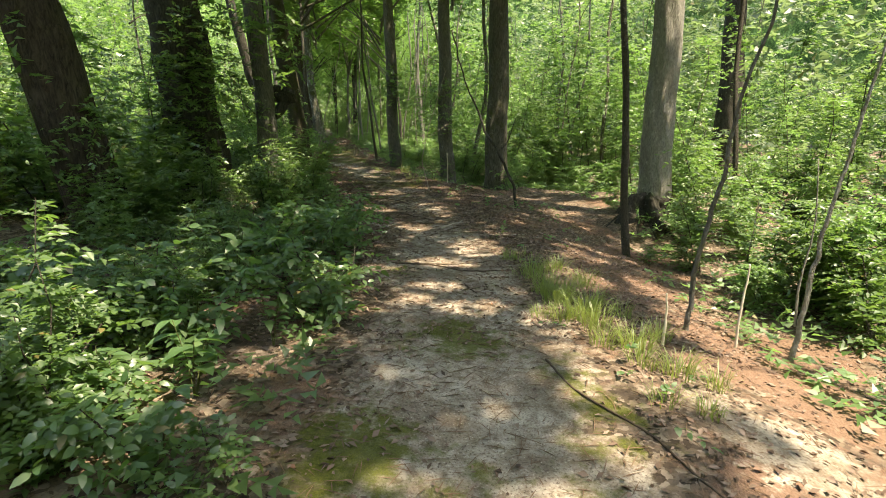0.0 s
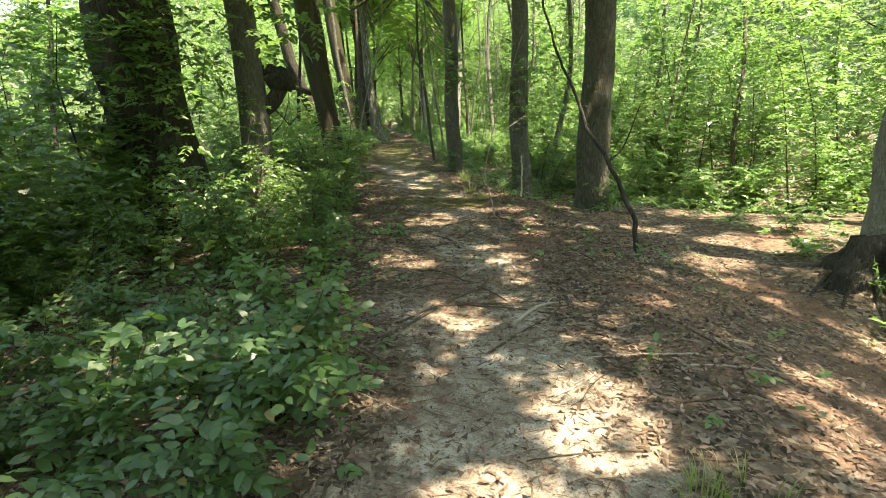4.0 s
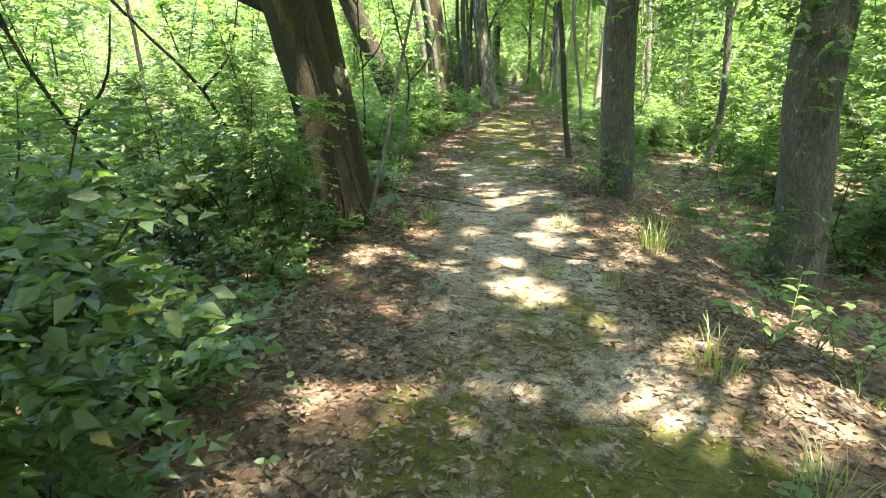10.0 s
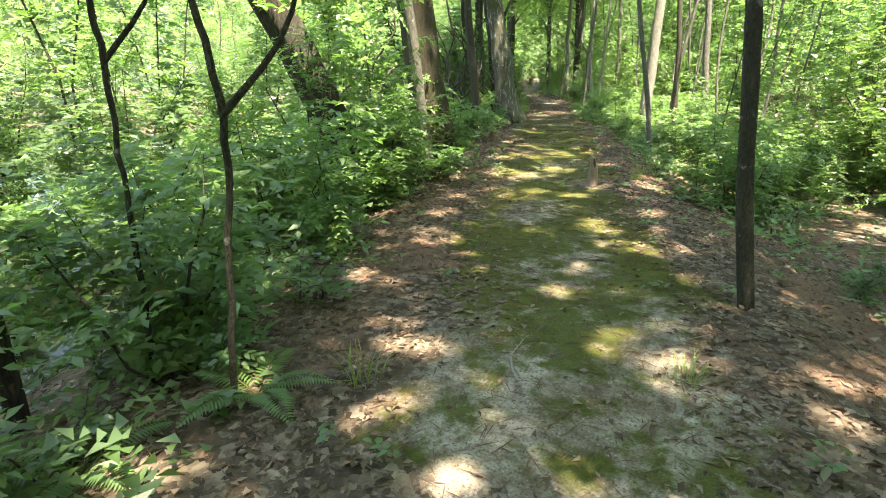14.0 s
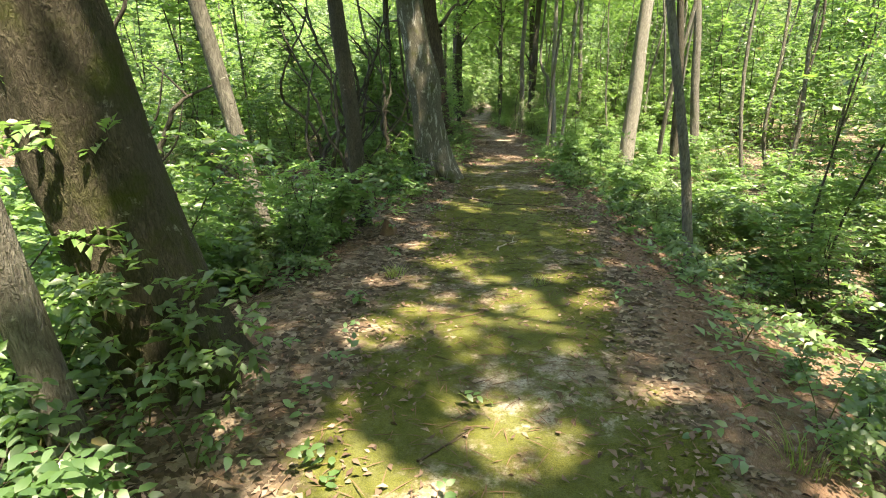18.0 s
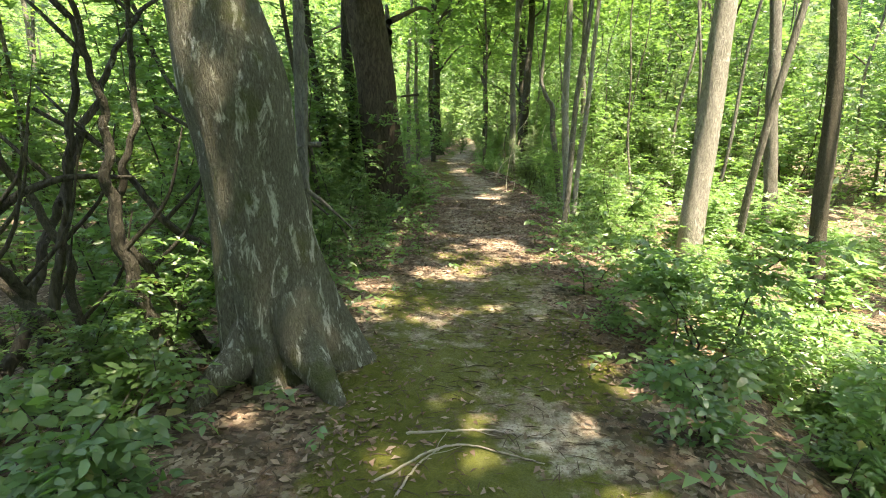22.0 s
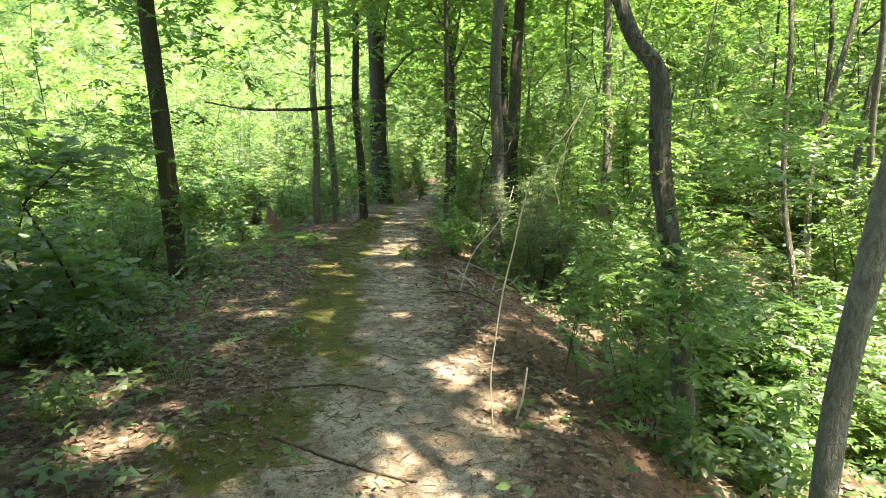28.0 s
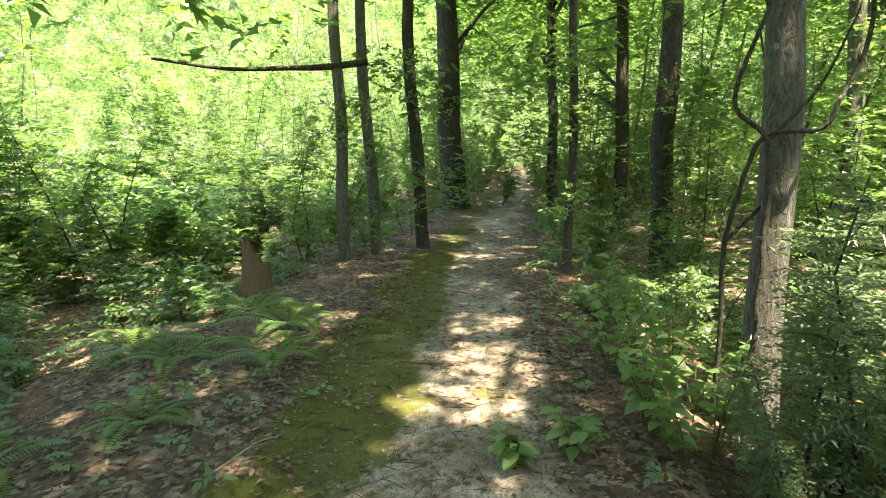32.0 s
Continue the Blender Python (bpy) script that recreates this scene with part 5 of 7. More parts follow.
scatter(bulk, "thicket shrubs", [(-11.2, 32.2, 0.55), (-12.4, 32.8, 0.6), (-13.6, 33.6, 0.7), (-12.0, 31.2, 0.5), (-10.6, 38.6, 1.2), (-11.6, 40.0, 1.4), (-11.2, 42.0, 1.3), (-12.6, 37.6, 1.4), (-13.0, 41.5, 1.5), (-12.4, 44.0, 1.3), (-13.9, 62.0, 0.8), (-11.6, 60.0, 0.7), (-16.4, 64.5, 1.0), (-13.2, 66.5, 0.9), (-17.3, 72.0, 1.1), (-14.5, 71.5, 1.0), (-18.8, 79.0, 1.2), (-15.8, 78.0, 1.2), (0.9, 18.3, 0.7), (2.2, 20.0, 0.9)] + zone(8, -1, -3, 8, 4.0, 9, 0.7, 1.1) + zone(14, -1, 8, 17, 3.2, 7.5, 0.8, 1.2) + zone(30, -1, 17, 62, 3.6, 9, 0.7, 1.2) + zone(12, -1, 17, 34, 3.4, 7, 0.6, 1.0) + zone(16, -1, 43, 58, 1.8, 8, 0.8, 1.2) + zone(14, 1, -3, 12, 4.5, 10, 0.7, 1.2)
        + zone(40, 1, 13, 62, 4.0, 11, 0.7, 1.2) + zone(8, -1, 62, 84, 0.8, 5, 0.9, 1.4) + zone(8, 1, 62, 84, 0.8, 5, 0.9, 1.4))
scatter(sap, "young trees", [(-4.1, 15.1, 0.6), (-4.3, 15.35, 0.7), (-7.6, 24.3, 0.7), (-7.2, 22.9, 0.8), (-5.3, 15.2, 0.8), (-14.9, 53.2, 0.9), (-13.9, 55.3, 0.8)] + zone(6, -1, -2, 8, 4, 9, 0.7, 1.1, tallness=3.4) + zone(34, -1, 13, 62, 1.6, 9, 0.7, 1.2, tallness=3.4) + zone(40, 1, 4, 62, 1.6, 9, 0.7, 1.2, tallness=3.4))
scatter(tall, "tall young trees", zone(42, -1, -6, 72, 5, 16, 0.8, 1.3, tallness=6.5) + zone(44, 1, -6, 72, 5, 16, 0.8, 1.3, tallness=6.5) + zone(12, -1, 66, 95, 0.8, 7, 0.8, 1.4, tallness=6.5) + zone(12, 1, 66, 95, 0.8, 7, 0.8, 1.4, tallness=6.5))
cedar = [shrub("cedar_bush", "dense dark grey-green cedar bush with fine sprays", 280 + k, 2.0, 0.6, 3, 400, 13, 0.052, 0.017, leaf_cedar, 0.08, 0.15) for k in range(2)]
scatter(cedar, "cedar bushes", [(-8.5, 48.75, 1.0), (-8.15, 48.5, 0.9), (-7.9, 49.2, 1.15), (-8.7, 48.4, 0.5), (-7.6, 48.6, 0.9)])
spread(light, "sunlit shrubs", zone(30, 1, 24, 35, 0.6, 6.5, 0.6, 1.1, 0.4), "bright green shrubs deeper in the wood")
spread(privet, "evergreen shrubs", zone(16, 1, 25, 36, 1.4, 6, 0.6, 1.0) + zone(10, 1, 15, 24, 1.2, 5, 0.6, 1.0), "dense dark-green shrubs deeper in the wood")
drop(cedar), drop(low), drop(privet), drop(light), drop(bulk), drop(sap), drop(tall)

# far woods on both sides and where the trail runs out, past counting; leaves paled for haze
for side, seed, n in ((-1, 1, 13000), (1, 2, 13000), (0, 3, 6500)):
    g = np.random.default_rng(300 + seed)
    yy, ll = g.uniform(-14, 104, n), side * (11.5 + 32 * g.uniform(0, 1, n) ** 1.3)
    if side == 0:
        yy, ll = g.uniform(94, 122, n), g.uniform(-30, 30, n)
    kk = np.searchsorted(line[:, 1], yy).clip(0, 899)
    x, y = line[kk, 0] + tang[kk, 1] * ll, line[kk, 1] - tang[kk, 0] * ll
    z = g.uniform(0, 1, n) ** 1.35 * np.where(np.abs(ll) > 24, 16, 13) + 0.4 + 1.2 * wave(x, y, 7, 55)
    o = np.stack([x, y, z.clip(0.2)], 1)
    o = o[g.integers(0, n // 16, n)] + g.normal(0, 1, (n, 3)) * [0.8, 0.8, 0.5]
    thin = (o[:, 1] > 50) & (o[:, 1] < 84) & (o[:, 0] < -20) & (o[:, 2] > 3.8) & (g.uniform(0, 1, n) < 0.6)   # the wood opens towards the west
    o = o[~thin]
    n = len(o)
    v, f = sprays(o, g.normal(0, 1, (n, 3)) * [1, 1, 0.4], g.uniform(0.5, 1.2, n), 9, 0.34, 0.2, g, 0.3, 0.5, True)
    tagged(new("far_woods", mesh("far_woods", v, f, leaf_hazed)), "light-green foliage of the wood farther off, haze put into its colour", "foliage", kind="stuff")

# low green carpet between the shrubs, past counting
for side, seed, n in ((-1, 1, 6500), (1, 2, 8000)):
    g = np.random.default_rng(330 + seed)
    yy = g.uniform(-3, 62, n)
    inn = 9.5 * g.uniform(0, 1, n) ** 1.25
    ll = side * (table(yy, EDGE_L if side < 0 else EDGE_R) + inn - 0.1)
    kk = np.searchsorted(line[:, 1], yy).clip(0, 899)
    x, y = line[kk, 0] + tang[kk, 1] * ll, line[kk, 1] - tang[kk, 0] * ll
    patch = wave(x, y, 2.6, 57) + 0.25 * (side < 0)
    ok = patch > -0.3 - 0.5 * (inn > 3)
    x, y, inn = x[ok], y[ok], inn[ok]
    m = len(x)
    o = np.stack([x, y, height(x, y) + g.uniform(0.04, 0.16, m) + 0.05 * inn.clip(0, 4) * g.uniform(0, 1.6, m)], 1)
    v, f = sprays(o, g.normal(0, 1, (m, 3)) * [1, 1, 0.3] + [0, 0, 0.25], g.uniform(0.18, 0.42, m), 8, 0.09, 0.05, g, 0.25, 0.35, True)
    tagged(new("ground_cover", mesh("ground_cover", v, f, leaf_shrub if side < 0 else leaf_bright)), "low leafy green seedlings covering the forest floor", "undergrowth", kind="stuff")


# scattered little seedlings and sprouts in the litter beside the trail
g = np.random.default_rng(345)
n = 420
yy, ll = g.uniform(2, 56, n), g.choice([-1, 1], n) * (0.75 + 1.3 * g.uniform(0, 1, n) ** 1.4)
kk = np.searchsorted(line[:, 1], yy).clip(0, 899)
x, y = line[kk, 0] + tang[kk, 1] * ll, line[kk, 1] - tang[kk, 0] * ll
for cx, cy, cr, cn in ((1.45, 10.2, 0.4, 26), (1.25, 13.2, 0.35, 30), (-1.5, 10.4, 0.3, 14), (-1.6, 8.9, 0.35, 14), (-5.6, 25.0, 0.4, 12), (-8.7, 33.9, 0.7, 30), (-8.3, 35.0, 0.6, 34), (-9.6, 41.3, 0.5, 26), (-9.9, 42.2, 0.6, 26), (-10.8, 43.6, 0.7, 30), (-11.9, 45.8, 0.5, 30), (-12.2, 46.8, 0.5, 34), (-12.0, 48.0, 0.5, 30), (-11.3, 45.0, 0.4, 24)):
    x, y = np.append(x, g.normal(cx, cr, cn)), np.append(y, g.normal(cy, cr, cn))
m = len(x)
o = np.stack([x, y, height(x, y) + g.uniform(0.02, 0.12, m)], 1)
v, f = sprays(o, g.normal(0, 1, (m, 3)) * [1, 1, 0.2] + [0, 0, 0.35], g.uniform(0.08, 0.22, m), 6, 0.062, 0.036, g, 0.2, 0.35, "oval")
tagged(new("seedlings", mesh("seedlings", v, f, leaf_low)), "small green seedlings sprouting from the leaf litter", "seedlings", kind="stuff")


# undergrowth deep in the wood on both sides
for side, seed, n in ((-1, 1, 6500), (1, 2, 6500)):
    g = np.random.default_rng(350 + seed)
    yy = g.uniform(-16, 100, n)
    ll = side * (7 + 30 * g.uniform(0, 1, n) ** 1.2)
    kk = np.searchsorted(line[:, 1], yy).clip(0, 899)
    x, y = line[kk, 0] + tang[kk, 1] * ll, line[kk, 1] - tang[kk, 0] * ll
    o = np.stack([x, y, height(x, y) + g.uniform(0.1, 0.7, n)], 1)
    v, f = sprays(o, g.normal(0, 1, (n, 3)) * [1, 1, 0.3], g.uniform(0.5, 1.1, n), 7, 0.24, 0.14, g, 0.3, 0.4, True)
    tagged(new("undergrowth", mesh("undergrowth", v, f, leaf_crown)), "knee-high green undergrowth deep in the wood", "undergrowth", kind="stuff")


# ---- the floor's loose cover ----
def litter(y0, y1, n, seed):
    """Dead leaves lying every way, thin on the trodden strip, thick beside it."""
    g = np.random.default_rng(seed)
    yy = g.uniform(y0, y1, n)
    ll = g.normal(0, 1, n) * 1.7
    keep = g.uniform(0, 1, n) < 0.11 + 0.89 * sstep(0.35, 1.0, np.abs(ll + 0.2 * np.sin(yy * 1.7)))
    yy, ll = yy[keep], ll[keep]
    k = np.searchsorted(line[:, 1], yy).clip(0, 899)
    x, y = line[k, 0] + tang[k, 1] * ll, yy - tang[k, 0] * ll
    z = height(x, y)
    m = len(x)
    a = g.uniform(0, 6.283, m)
    d = np.stack([np.cos(a), np.sin(a), g.normal(0.02, 0.14, m)], 1)
    nr = np.array([0, 0, 1.0]) + g.normal(0, 0.27, (m, 3))
    ln = g.uniform(0.024, 0.06, m)
    o = np.stack([x, y, z + g.uniform(0.004, 0.014, m)], 1)
    v, f = leaves(o, d, nr, ln, ln * g.uniform(0.38, 0.62, m), 0.22, g.uniform(-0.25, 0.3, (m, 1)))
    tagged(new("leaf_litter", mesh("leaf_litter", v, f, litter_leaf)), "scattered curled brown dead leaves on the forest floor", "leaves", kind="stuff")


for k, (a, b, n) in enumerate(((-1, 7, 13000), (7, 15, 21000), (15, 24, 16000), (24, 33, 14000), (33, 43, 14000), (43, 53, 16000), (53, 66, 7000))):
    litter(a, b, n, 400 + k)


def flakes(y0, y1, n, seed, wide, onto):
    """Bits of leaf and bark, pressed and tilted every way, that fill in between the whole leaves."""
    g = np.random.default_rng(seed)
    yy, ll = g.uniform(y0, y1, n), g.normal(0.1, wide, n)
    keep = g.uniform(0, 1, n) < onto + (1 - onto) * sstep(0.3, 0.9, np.abs(ll + 0.25 * np.sin(yy * 2.3)))
    yy, ll = yy[keep], ll[keep]
    k = np.searchsorted(line[:, 1], yy).clip(0, 899)
    x, y = line[k, 0] + tang[k, 1] * ll, yy - tang[k, 0] * ll
    m = len(x)
    a = g.uniform(0, 6.283, m)
    d = np.stack([np.cos(a), np.sin(a), g.normal(0.05, 0.3, m)], 1)
    ln = g.uniform(0.018, 0.055, m)
    o = np.stack([x, y, height(x, y) + g.uniform(0.002, 0.016, m)], 1)
    v, f = blades(o, d, np.array([0, 0, 1.0]) + g.normal(0, 0.4, (m, 3)), ln, ln * g.uniform(0.25, 0.7, m))
    tagged(new("leaf_litter", mesh("leaf_litter", v, f, litter_leaf)), "broken bits of brown dead leaves on the forest floor", "leaves", kind="stuff")


flakes(3.5, 15, 52000, 470, 1.9, 0.4)
flakes(15, 33, 30000, 471, 1.6, 0.12)
flakes(33, 54, 34000, 472, 1.6, 0.25)
flakes(35.5, 41.5, 16000, 473, 0.8, 0.8)


def grit(y0, y1, n, seed):
    """Needles and bits of twig strewn over the trail."""
    g = np.random.default_rng(seed)
    yy, ll = g.uniform(y0, y1, n), g.normal(0, 1.3, n)
    k = np.searchsorted(line[:, 1], yy).clip(0, 899)
    x, y = line[k, 0] + tang[k, 1] * ll, yy - tang[k, 0] * ll
    a = g.uniform(0, 6.283, n)
    d = np.stack([np.cos(a), np.sin(a), g.normal(0, 0.06, n)], 1)
    ln = g.uniform(0.05, 0.2, n)
    o = np.stack([x, y, height(x, y) + 0.008], 1)
    v, f = leaves(o, d, np.array([0, 0, 1.0]) + g.normal(0, 0.1, (n, 3)), ln, np.full(n, 0.006), 0.5, 0.02)
    tagged(new("twig_litter", mesh("twig_litter", v, f, wood_dark if seed % 2 else wood_red)), "fine brown twigs and pine needles strewn on the ground", "twigs", kind="stuff")


for k in range(6):
    grit(-1 + k * 9.5, 9 + k * 9.5, 4200, 430 + k)


def stick(pts, r0, r1, material, label, name="fallen_twig", lift=0.008, sides=7, seed=0, category="twig"):
    """A twig or root lying along ground points (x, y)."""
    q = np.array([(x, y, gz(x, y) + lift) for x, y in pts])
    n = 10 * len(pts)
    p = smooth_line(q, n)
    g = np.random.default_rng(seed)
    p = p + g.normal(0, r0 * 0.25, p.shape)
    ob = thing(name, label, category, at=tuple(p[0]))
    part("stem", mesh("stem", *tube(p - p[0], np.linspace(r0, r1, n), sides, None, 0.06, seed), material, True), ob)
    for k in range(2):
        i0 = g.integers(n // 3, n - 3)
        t = unit(p[i0 + 1] - p[i0])
        s = np.array([-t[1], t[0], 0.25]) * g.choice([-1, 1])
        b = [p[i0], p[i0] + (t + s * 0.6) * 0.06, p[i0] + (t + s * 0.5) * g.uniform(0.1, 0.2)]
        part("side_twig", mesh("side_twig", *tube(np.array(b) - p[0], [r1 * 0.8, r1 * 0.6, r1 * 0.35], 5), material, True), ob)
    return ob


laid = []


def lay(pts, r, mt, lb):
    """A thicker stick or root that lies on or crosses the trail."""
    laid.append(stick(pts, r, r * 0.5, mt, lb, "tree_root" if "root" in lb else "fallen_log" if "log" in lb else "fallen_branch", 0.004 if "root" in lb else r * 0.7, 8, len(laid), "root" if "root" in lb else "branch"))


lay([(-6.77, 31.71), (-6.38, 31.33), (-5.93, 31.12), (-5.48, 31.1), (-5.08, 31.03)], 0.012, wood_dark, "long thin curved brown branch lying across mossy trail")
lay([(-6.38, 31.99), (-6.36, 32.22), (-6.28, 32.41)], 0.007, wood_grey, "short grey stick on the mossy trail")
lay([(-6.5, 32.45), (-6.15, 32.59), (-5.86, 32.62)], 0.008, wood_grey, "grey stick lying across the mossy trail")
lay([(-6.51, 32.04), (-6.24, 32.42), (-5.8, 32.4)], 0.007, wood_grey, "thin curved grey stick on the trail")
lay([(-0.5, 8.11), (-0.19, 8.12), (0.25, 8.24)], 0.014, wood_dark, "brown tree root crossing the trail")
lay([(-0.95, 7.3), (-0.82, 7.56), (-0.58, 8.1), (-0.34, 8.54), (-0.27, 8.84)], 0.018, wood_dark, "long brown root running along the trail")
lay([(-0.03, 7.7), (0.18, 8.1), (0.39, 8.25)], 0.020, wood_grey, "bent grey-brown root in the trail")
lay([(-0.89, 9.07), (-0.63, 8.89), (-0.42, 8.66)], 0.010, wood_dark, "thin dark twig on the trail")
lay([(-0.35, 8.58), (-0.21, 8.41), (-0.08, 8.19)], 0.010, wood_dark, "thin dark twig on the trail")
lay([(-0.52, 5.65), (-0.11, 5.66), (0.24, 5.46), (0.65, 5.39)], 0.013, wood_dark, "crooked brown root crossing the sandy trail")
lay([(-0.56, 5.68), (0.05, 5.72), (0.5, 5.8)], 0.010, wood_dark, "thin root crossing the sandy trail")
lay([(-0.9, 7.61), (-0.51, 8.06), (0.41, 7.95)], 0.012, wood_dark, "brown root crossing the leafy trail")
lay([(-0.18, 7.18), (0.02, 7.53), (0.24, 7.89)], 0.010, wood_dark, "thin slanting root in the trail")
lay([(0.21, 4.99), (0.27, 4.83), (0.32, 4.7)], 0.009, wood_dark, "short dark twig on the sand")
lay([(0.69, 3.26), (0.79, 2.84), (1.05, 2.39), (1.14, 2.08), (1.25, 1.75)], 0.008, wood_dark, "long thin branch lying beside the sunlit trail")
lay([(-0.98, 11.26), (-0.8, 11.57), (-0.65, 11.88)], 0.009, wood_dark, "thin dark twig on leafy ground")
lay([(-0.35, 12.21), (-0.28, 11.98), (-0.09, 11.64), (0.09, 11.45)], 0.016, wood_dark, "dark fallen branch on leafy ground")
lay([(-1.46, 11.99), (-1.35, 12.39), (-1.15, 13.02)], 0.010, wood_dark, "thin twig lying along the trail")
lay([(-1.9, 12.24), (-1.7, 12.35), (-1.48, 12.47)], 0.008, wood_dark, "thin dark twig on leafy ground")
lay([(-1.42, 13.38), (-1.28, 13.15), (-1.12, 13.03)], 0.006, wood_grey, "thin pale twig on moss")
lay([(-4.33, 17.73), (-3.86, 17.5), (-3.36, 17.47), (-3.04, 17.4)], 0.013, wood_dark, "long brown branch lying out of the undergrowth")
lay([(-5.42, 28.75), (-5.44, 28.93), (-5.31, 29.19)], 0.010, wood_grey, "curved grey twig on moss")
lay([(-5.96, 29.44), (-5.73, 29.55)], 0.012, wood_dark, "short dark stick on moss")
lay([(-8.04, 40.0), (-7.75, 40.03), (-7.42, 40.09)], 0.012, wood_grey, "straight stick lying across the trail")
lay([(-1.46, 10.6), (-1.09, 10.91), (-0.95, 11.3), (-0.62, 11.87)], 0.011, wood_dark, "thin crooked root on the trail")
lay([(-1.18, 10.73), (-0.83, 10.41), (-0.73, 10.09)], 0.015, wood_dark, "curved brown root on the trail")
lay([(-1.0, 9.96), (-0.86, 10.28)], 0.012, wood_dark, "short root on the trail")
lay([(-0.76, 10.52), (-0.6, 10.93)], 0.011, wood_dark, "short dark twig on the trail")
lay([(-2.01, 15.96), (-1.81, 15.96), (-1.63, 15.94)], 0.009, wood_dark, "thin twig on the sandy bank")
lay([(-1.81, 15.72), (-1.65, 15.48)], 0.008, wood_grey, "short twig on the sandy bank")
lay([(-2.81, 15.4), (-2.61, 15.46)], 0.008, wood_dark, "short dark twig on the trail")
lay([(-8.96, 42.65), (-8.62, 42.56), (-8.31, 42.48), (-8.04, 42.45)], 0.009, wood_dark, "low root crossing the muddy trail")
lay([(-9.27, 43.19), (-8.88, 43.39), (-8.55, 43.38)], 0.008, wood_dark, "low root in the muddy trail")
lay([(-11.34, 47.62), (-11.34, 47.9), (-11.27, 48.05)], 0.007, wood_grey, "thin twig on dead leaves")
lay([(-5.08, 25.49), (-5.0, 25.64), (-4.91, 25.8)], 0.007, wood_dark, "thin dark twig on the trail")
lay([(-5.9, 25.71), (-5.72, 25.59)], 0.006, wood_dark, "thin dark twig on dead leaves")
lay([(-8.96, 46.98), (-8.83, 46.91), (-8.6, 46.8)], 0.035, wood_grey, "weathered broken log at the trail's edge")
lay([(-9.24, 46.98), (-8.86, 46.64), (-8.6, 46.5)], 0.015, wood_grey, "fallen branch on the bank")
lay([(-9.0, 47.1), (-8.75, 46.95), (-8.45, 46.8)], 0.024, wood_grey, "pale dead branch on the bank")
lay([(-2.95, 18.52), (-2.97, 18.85)], 0.007, wood_dark, "short twig on the trail")
lay([(-10.9, 38.4), (-9.9, 37.9), (-9.2, 37.4)], 0.05, wood_dark, "fallen dark log sloping into the undergrowth")

g_ = np.random.default_rng(91)
for k in range(40):
    y, l = g_.uniform(1, 56), g_.normal(0, 1.5)
    x, yy = beside(y, l)
    a, ln = g_.uniform(0, 6.283), g_.uniform(0.15, 0.6)
    stick([(x, yy), (x + math.cos(a) * ln / 2, yy + math.sin(a) * ln / 2), (x + math.cos(a + g_.normal(0, 0.3)) * ln, yy + math.sin(a) * ln)], g_.uniform(0.003, 0.008), 0.0025,
          [wood_dark, wood_grey, wood_red][k % 3], "small dead twig lying among leaves", "fallen_twig", 0.006, 5, 500 + k)["group"] = "small twigs"

for k in range(34):
    y, l = g_.uniform(5.5, 13.5), g_.uniform(-1.1, 2.2)
    x, yy = beside(y, l)
    a, ln = g_.uniform(0, 6.283), g_.uniform(0.4, 1.1)
    b = a + g_.normal(0, 0.35)
    stick([(x, yy), (x + math.cos(a) * ln / 2, yy + math.sin(a) * ln / 2), (x + (math.cos(a) + math.cos(b)) * ln / 2, yy + (math.sin(a) + math.sin(b)) * ln / 2)], g_.uniform(0.005, 0.010), 0.003,
          [wood_dark, wood_dark, wood_grey][k % 3], "thin dead stick lying on the leafy trail", "fallen_twig", 0.006, 6, 560 + k)["group"] = "small twigs"

# ---- single standing pieces ----
def rod(name, label, pts, r0, r1, material, category, sides=9, knots=0.06, seed=0, twigs=()):
    """A bent stem through world points, the first on the ground."""
    p = smooth_line(pts, 12 * len(pts))
    p[2:] = p[2:] + 0.5 * r0 * np.stack([wave(p[2:, 2], p[2:, 0] * 0, 0.35, 900 + seed), wave(p[2:, 2], p[2:, 0] * 0, 0.3, 950 + seed), 0 * p[2:, 2]], 1)
    ob = thing(name, label, category, at=tuple(p[0]))
    part("stem", mesh("stem", *tube(p - p[0], np.linspace(r0, r1, len(p)), sides, None, knots, seed), material, True), ob)
    for t in twigs:
        part("twig", mesh("twig", *tube(smooth_line(t, 8) - p[0], np.linspace(r1 * 1.4, r1 * 0.4, 8), 6), material, True), ob)
    return ob


# the cypress knee in the trail
kx, ky = -4.05, 24.7
kz = gz(kx, ky)
prof = [(-0.06, 0.115), (0, 0.105), (0.05, 0.088), (0.12, 0.07), (0.17, 0.066), (0.22, 0.052), (0.27, 0.042), (0.31, 0.040), (0.345, 0.046), (0.37, 0.036), (0.382, 0.012)]
zz = np.linspace(-0.06, 0.382, 34)
kp = np.stack([0.018 * np.sin(zz * 9) - 0.02 * zz, 0.01 * np.cos(zz * 12), zz], 1)
kv, kf = tube(kp, 0.74 * np.interp(zz, [a for a, _ in prof], [b for _, b in prof]), 26, (0.05, 0.3, 4), 0.26, 3)
knee = thing("cypress_knee", "knobbly pale brown cypress knee standing in the trail", "cypress knee", at=(kx, ky, kz))
part("body", mesh("body", kv, kf, wood_knee, True), knee)
kc, kq = tube([(0.014, -0.018, 0.21), (0.016, -0.02, 0.28), (0.01, -0.018, 0.35)], [0.012, 0.026, 0.016], 10)
part("hollow", mesh("hollow", kc, kq, wood_dark, True), knee, "dark rotted hollow")

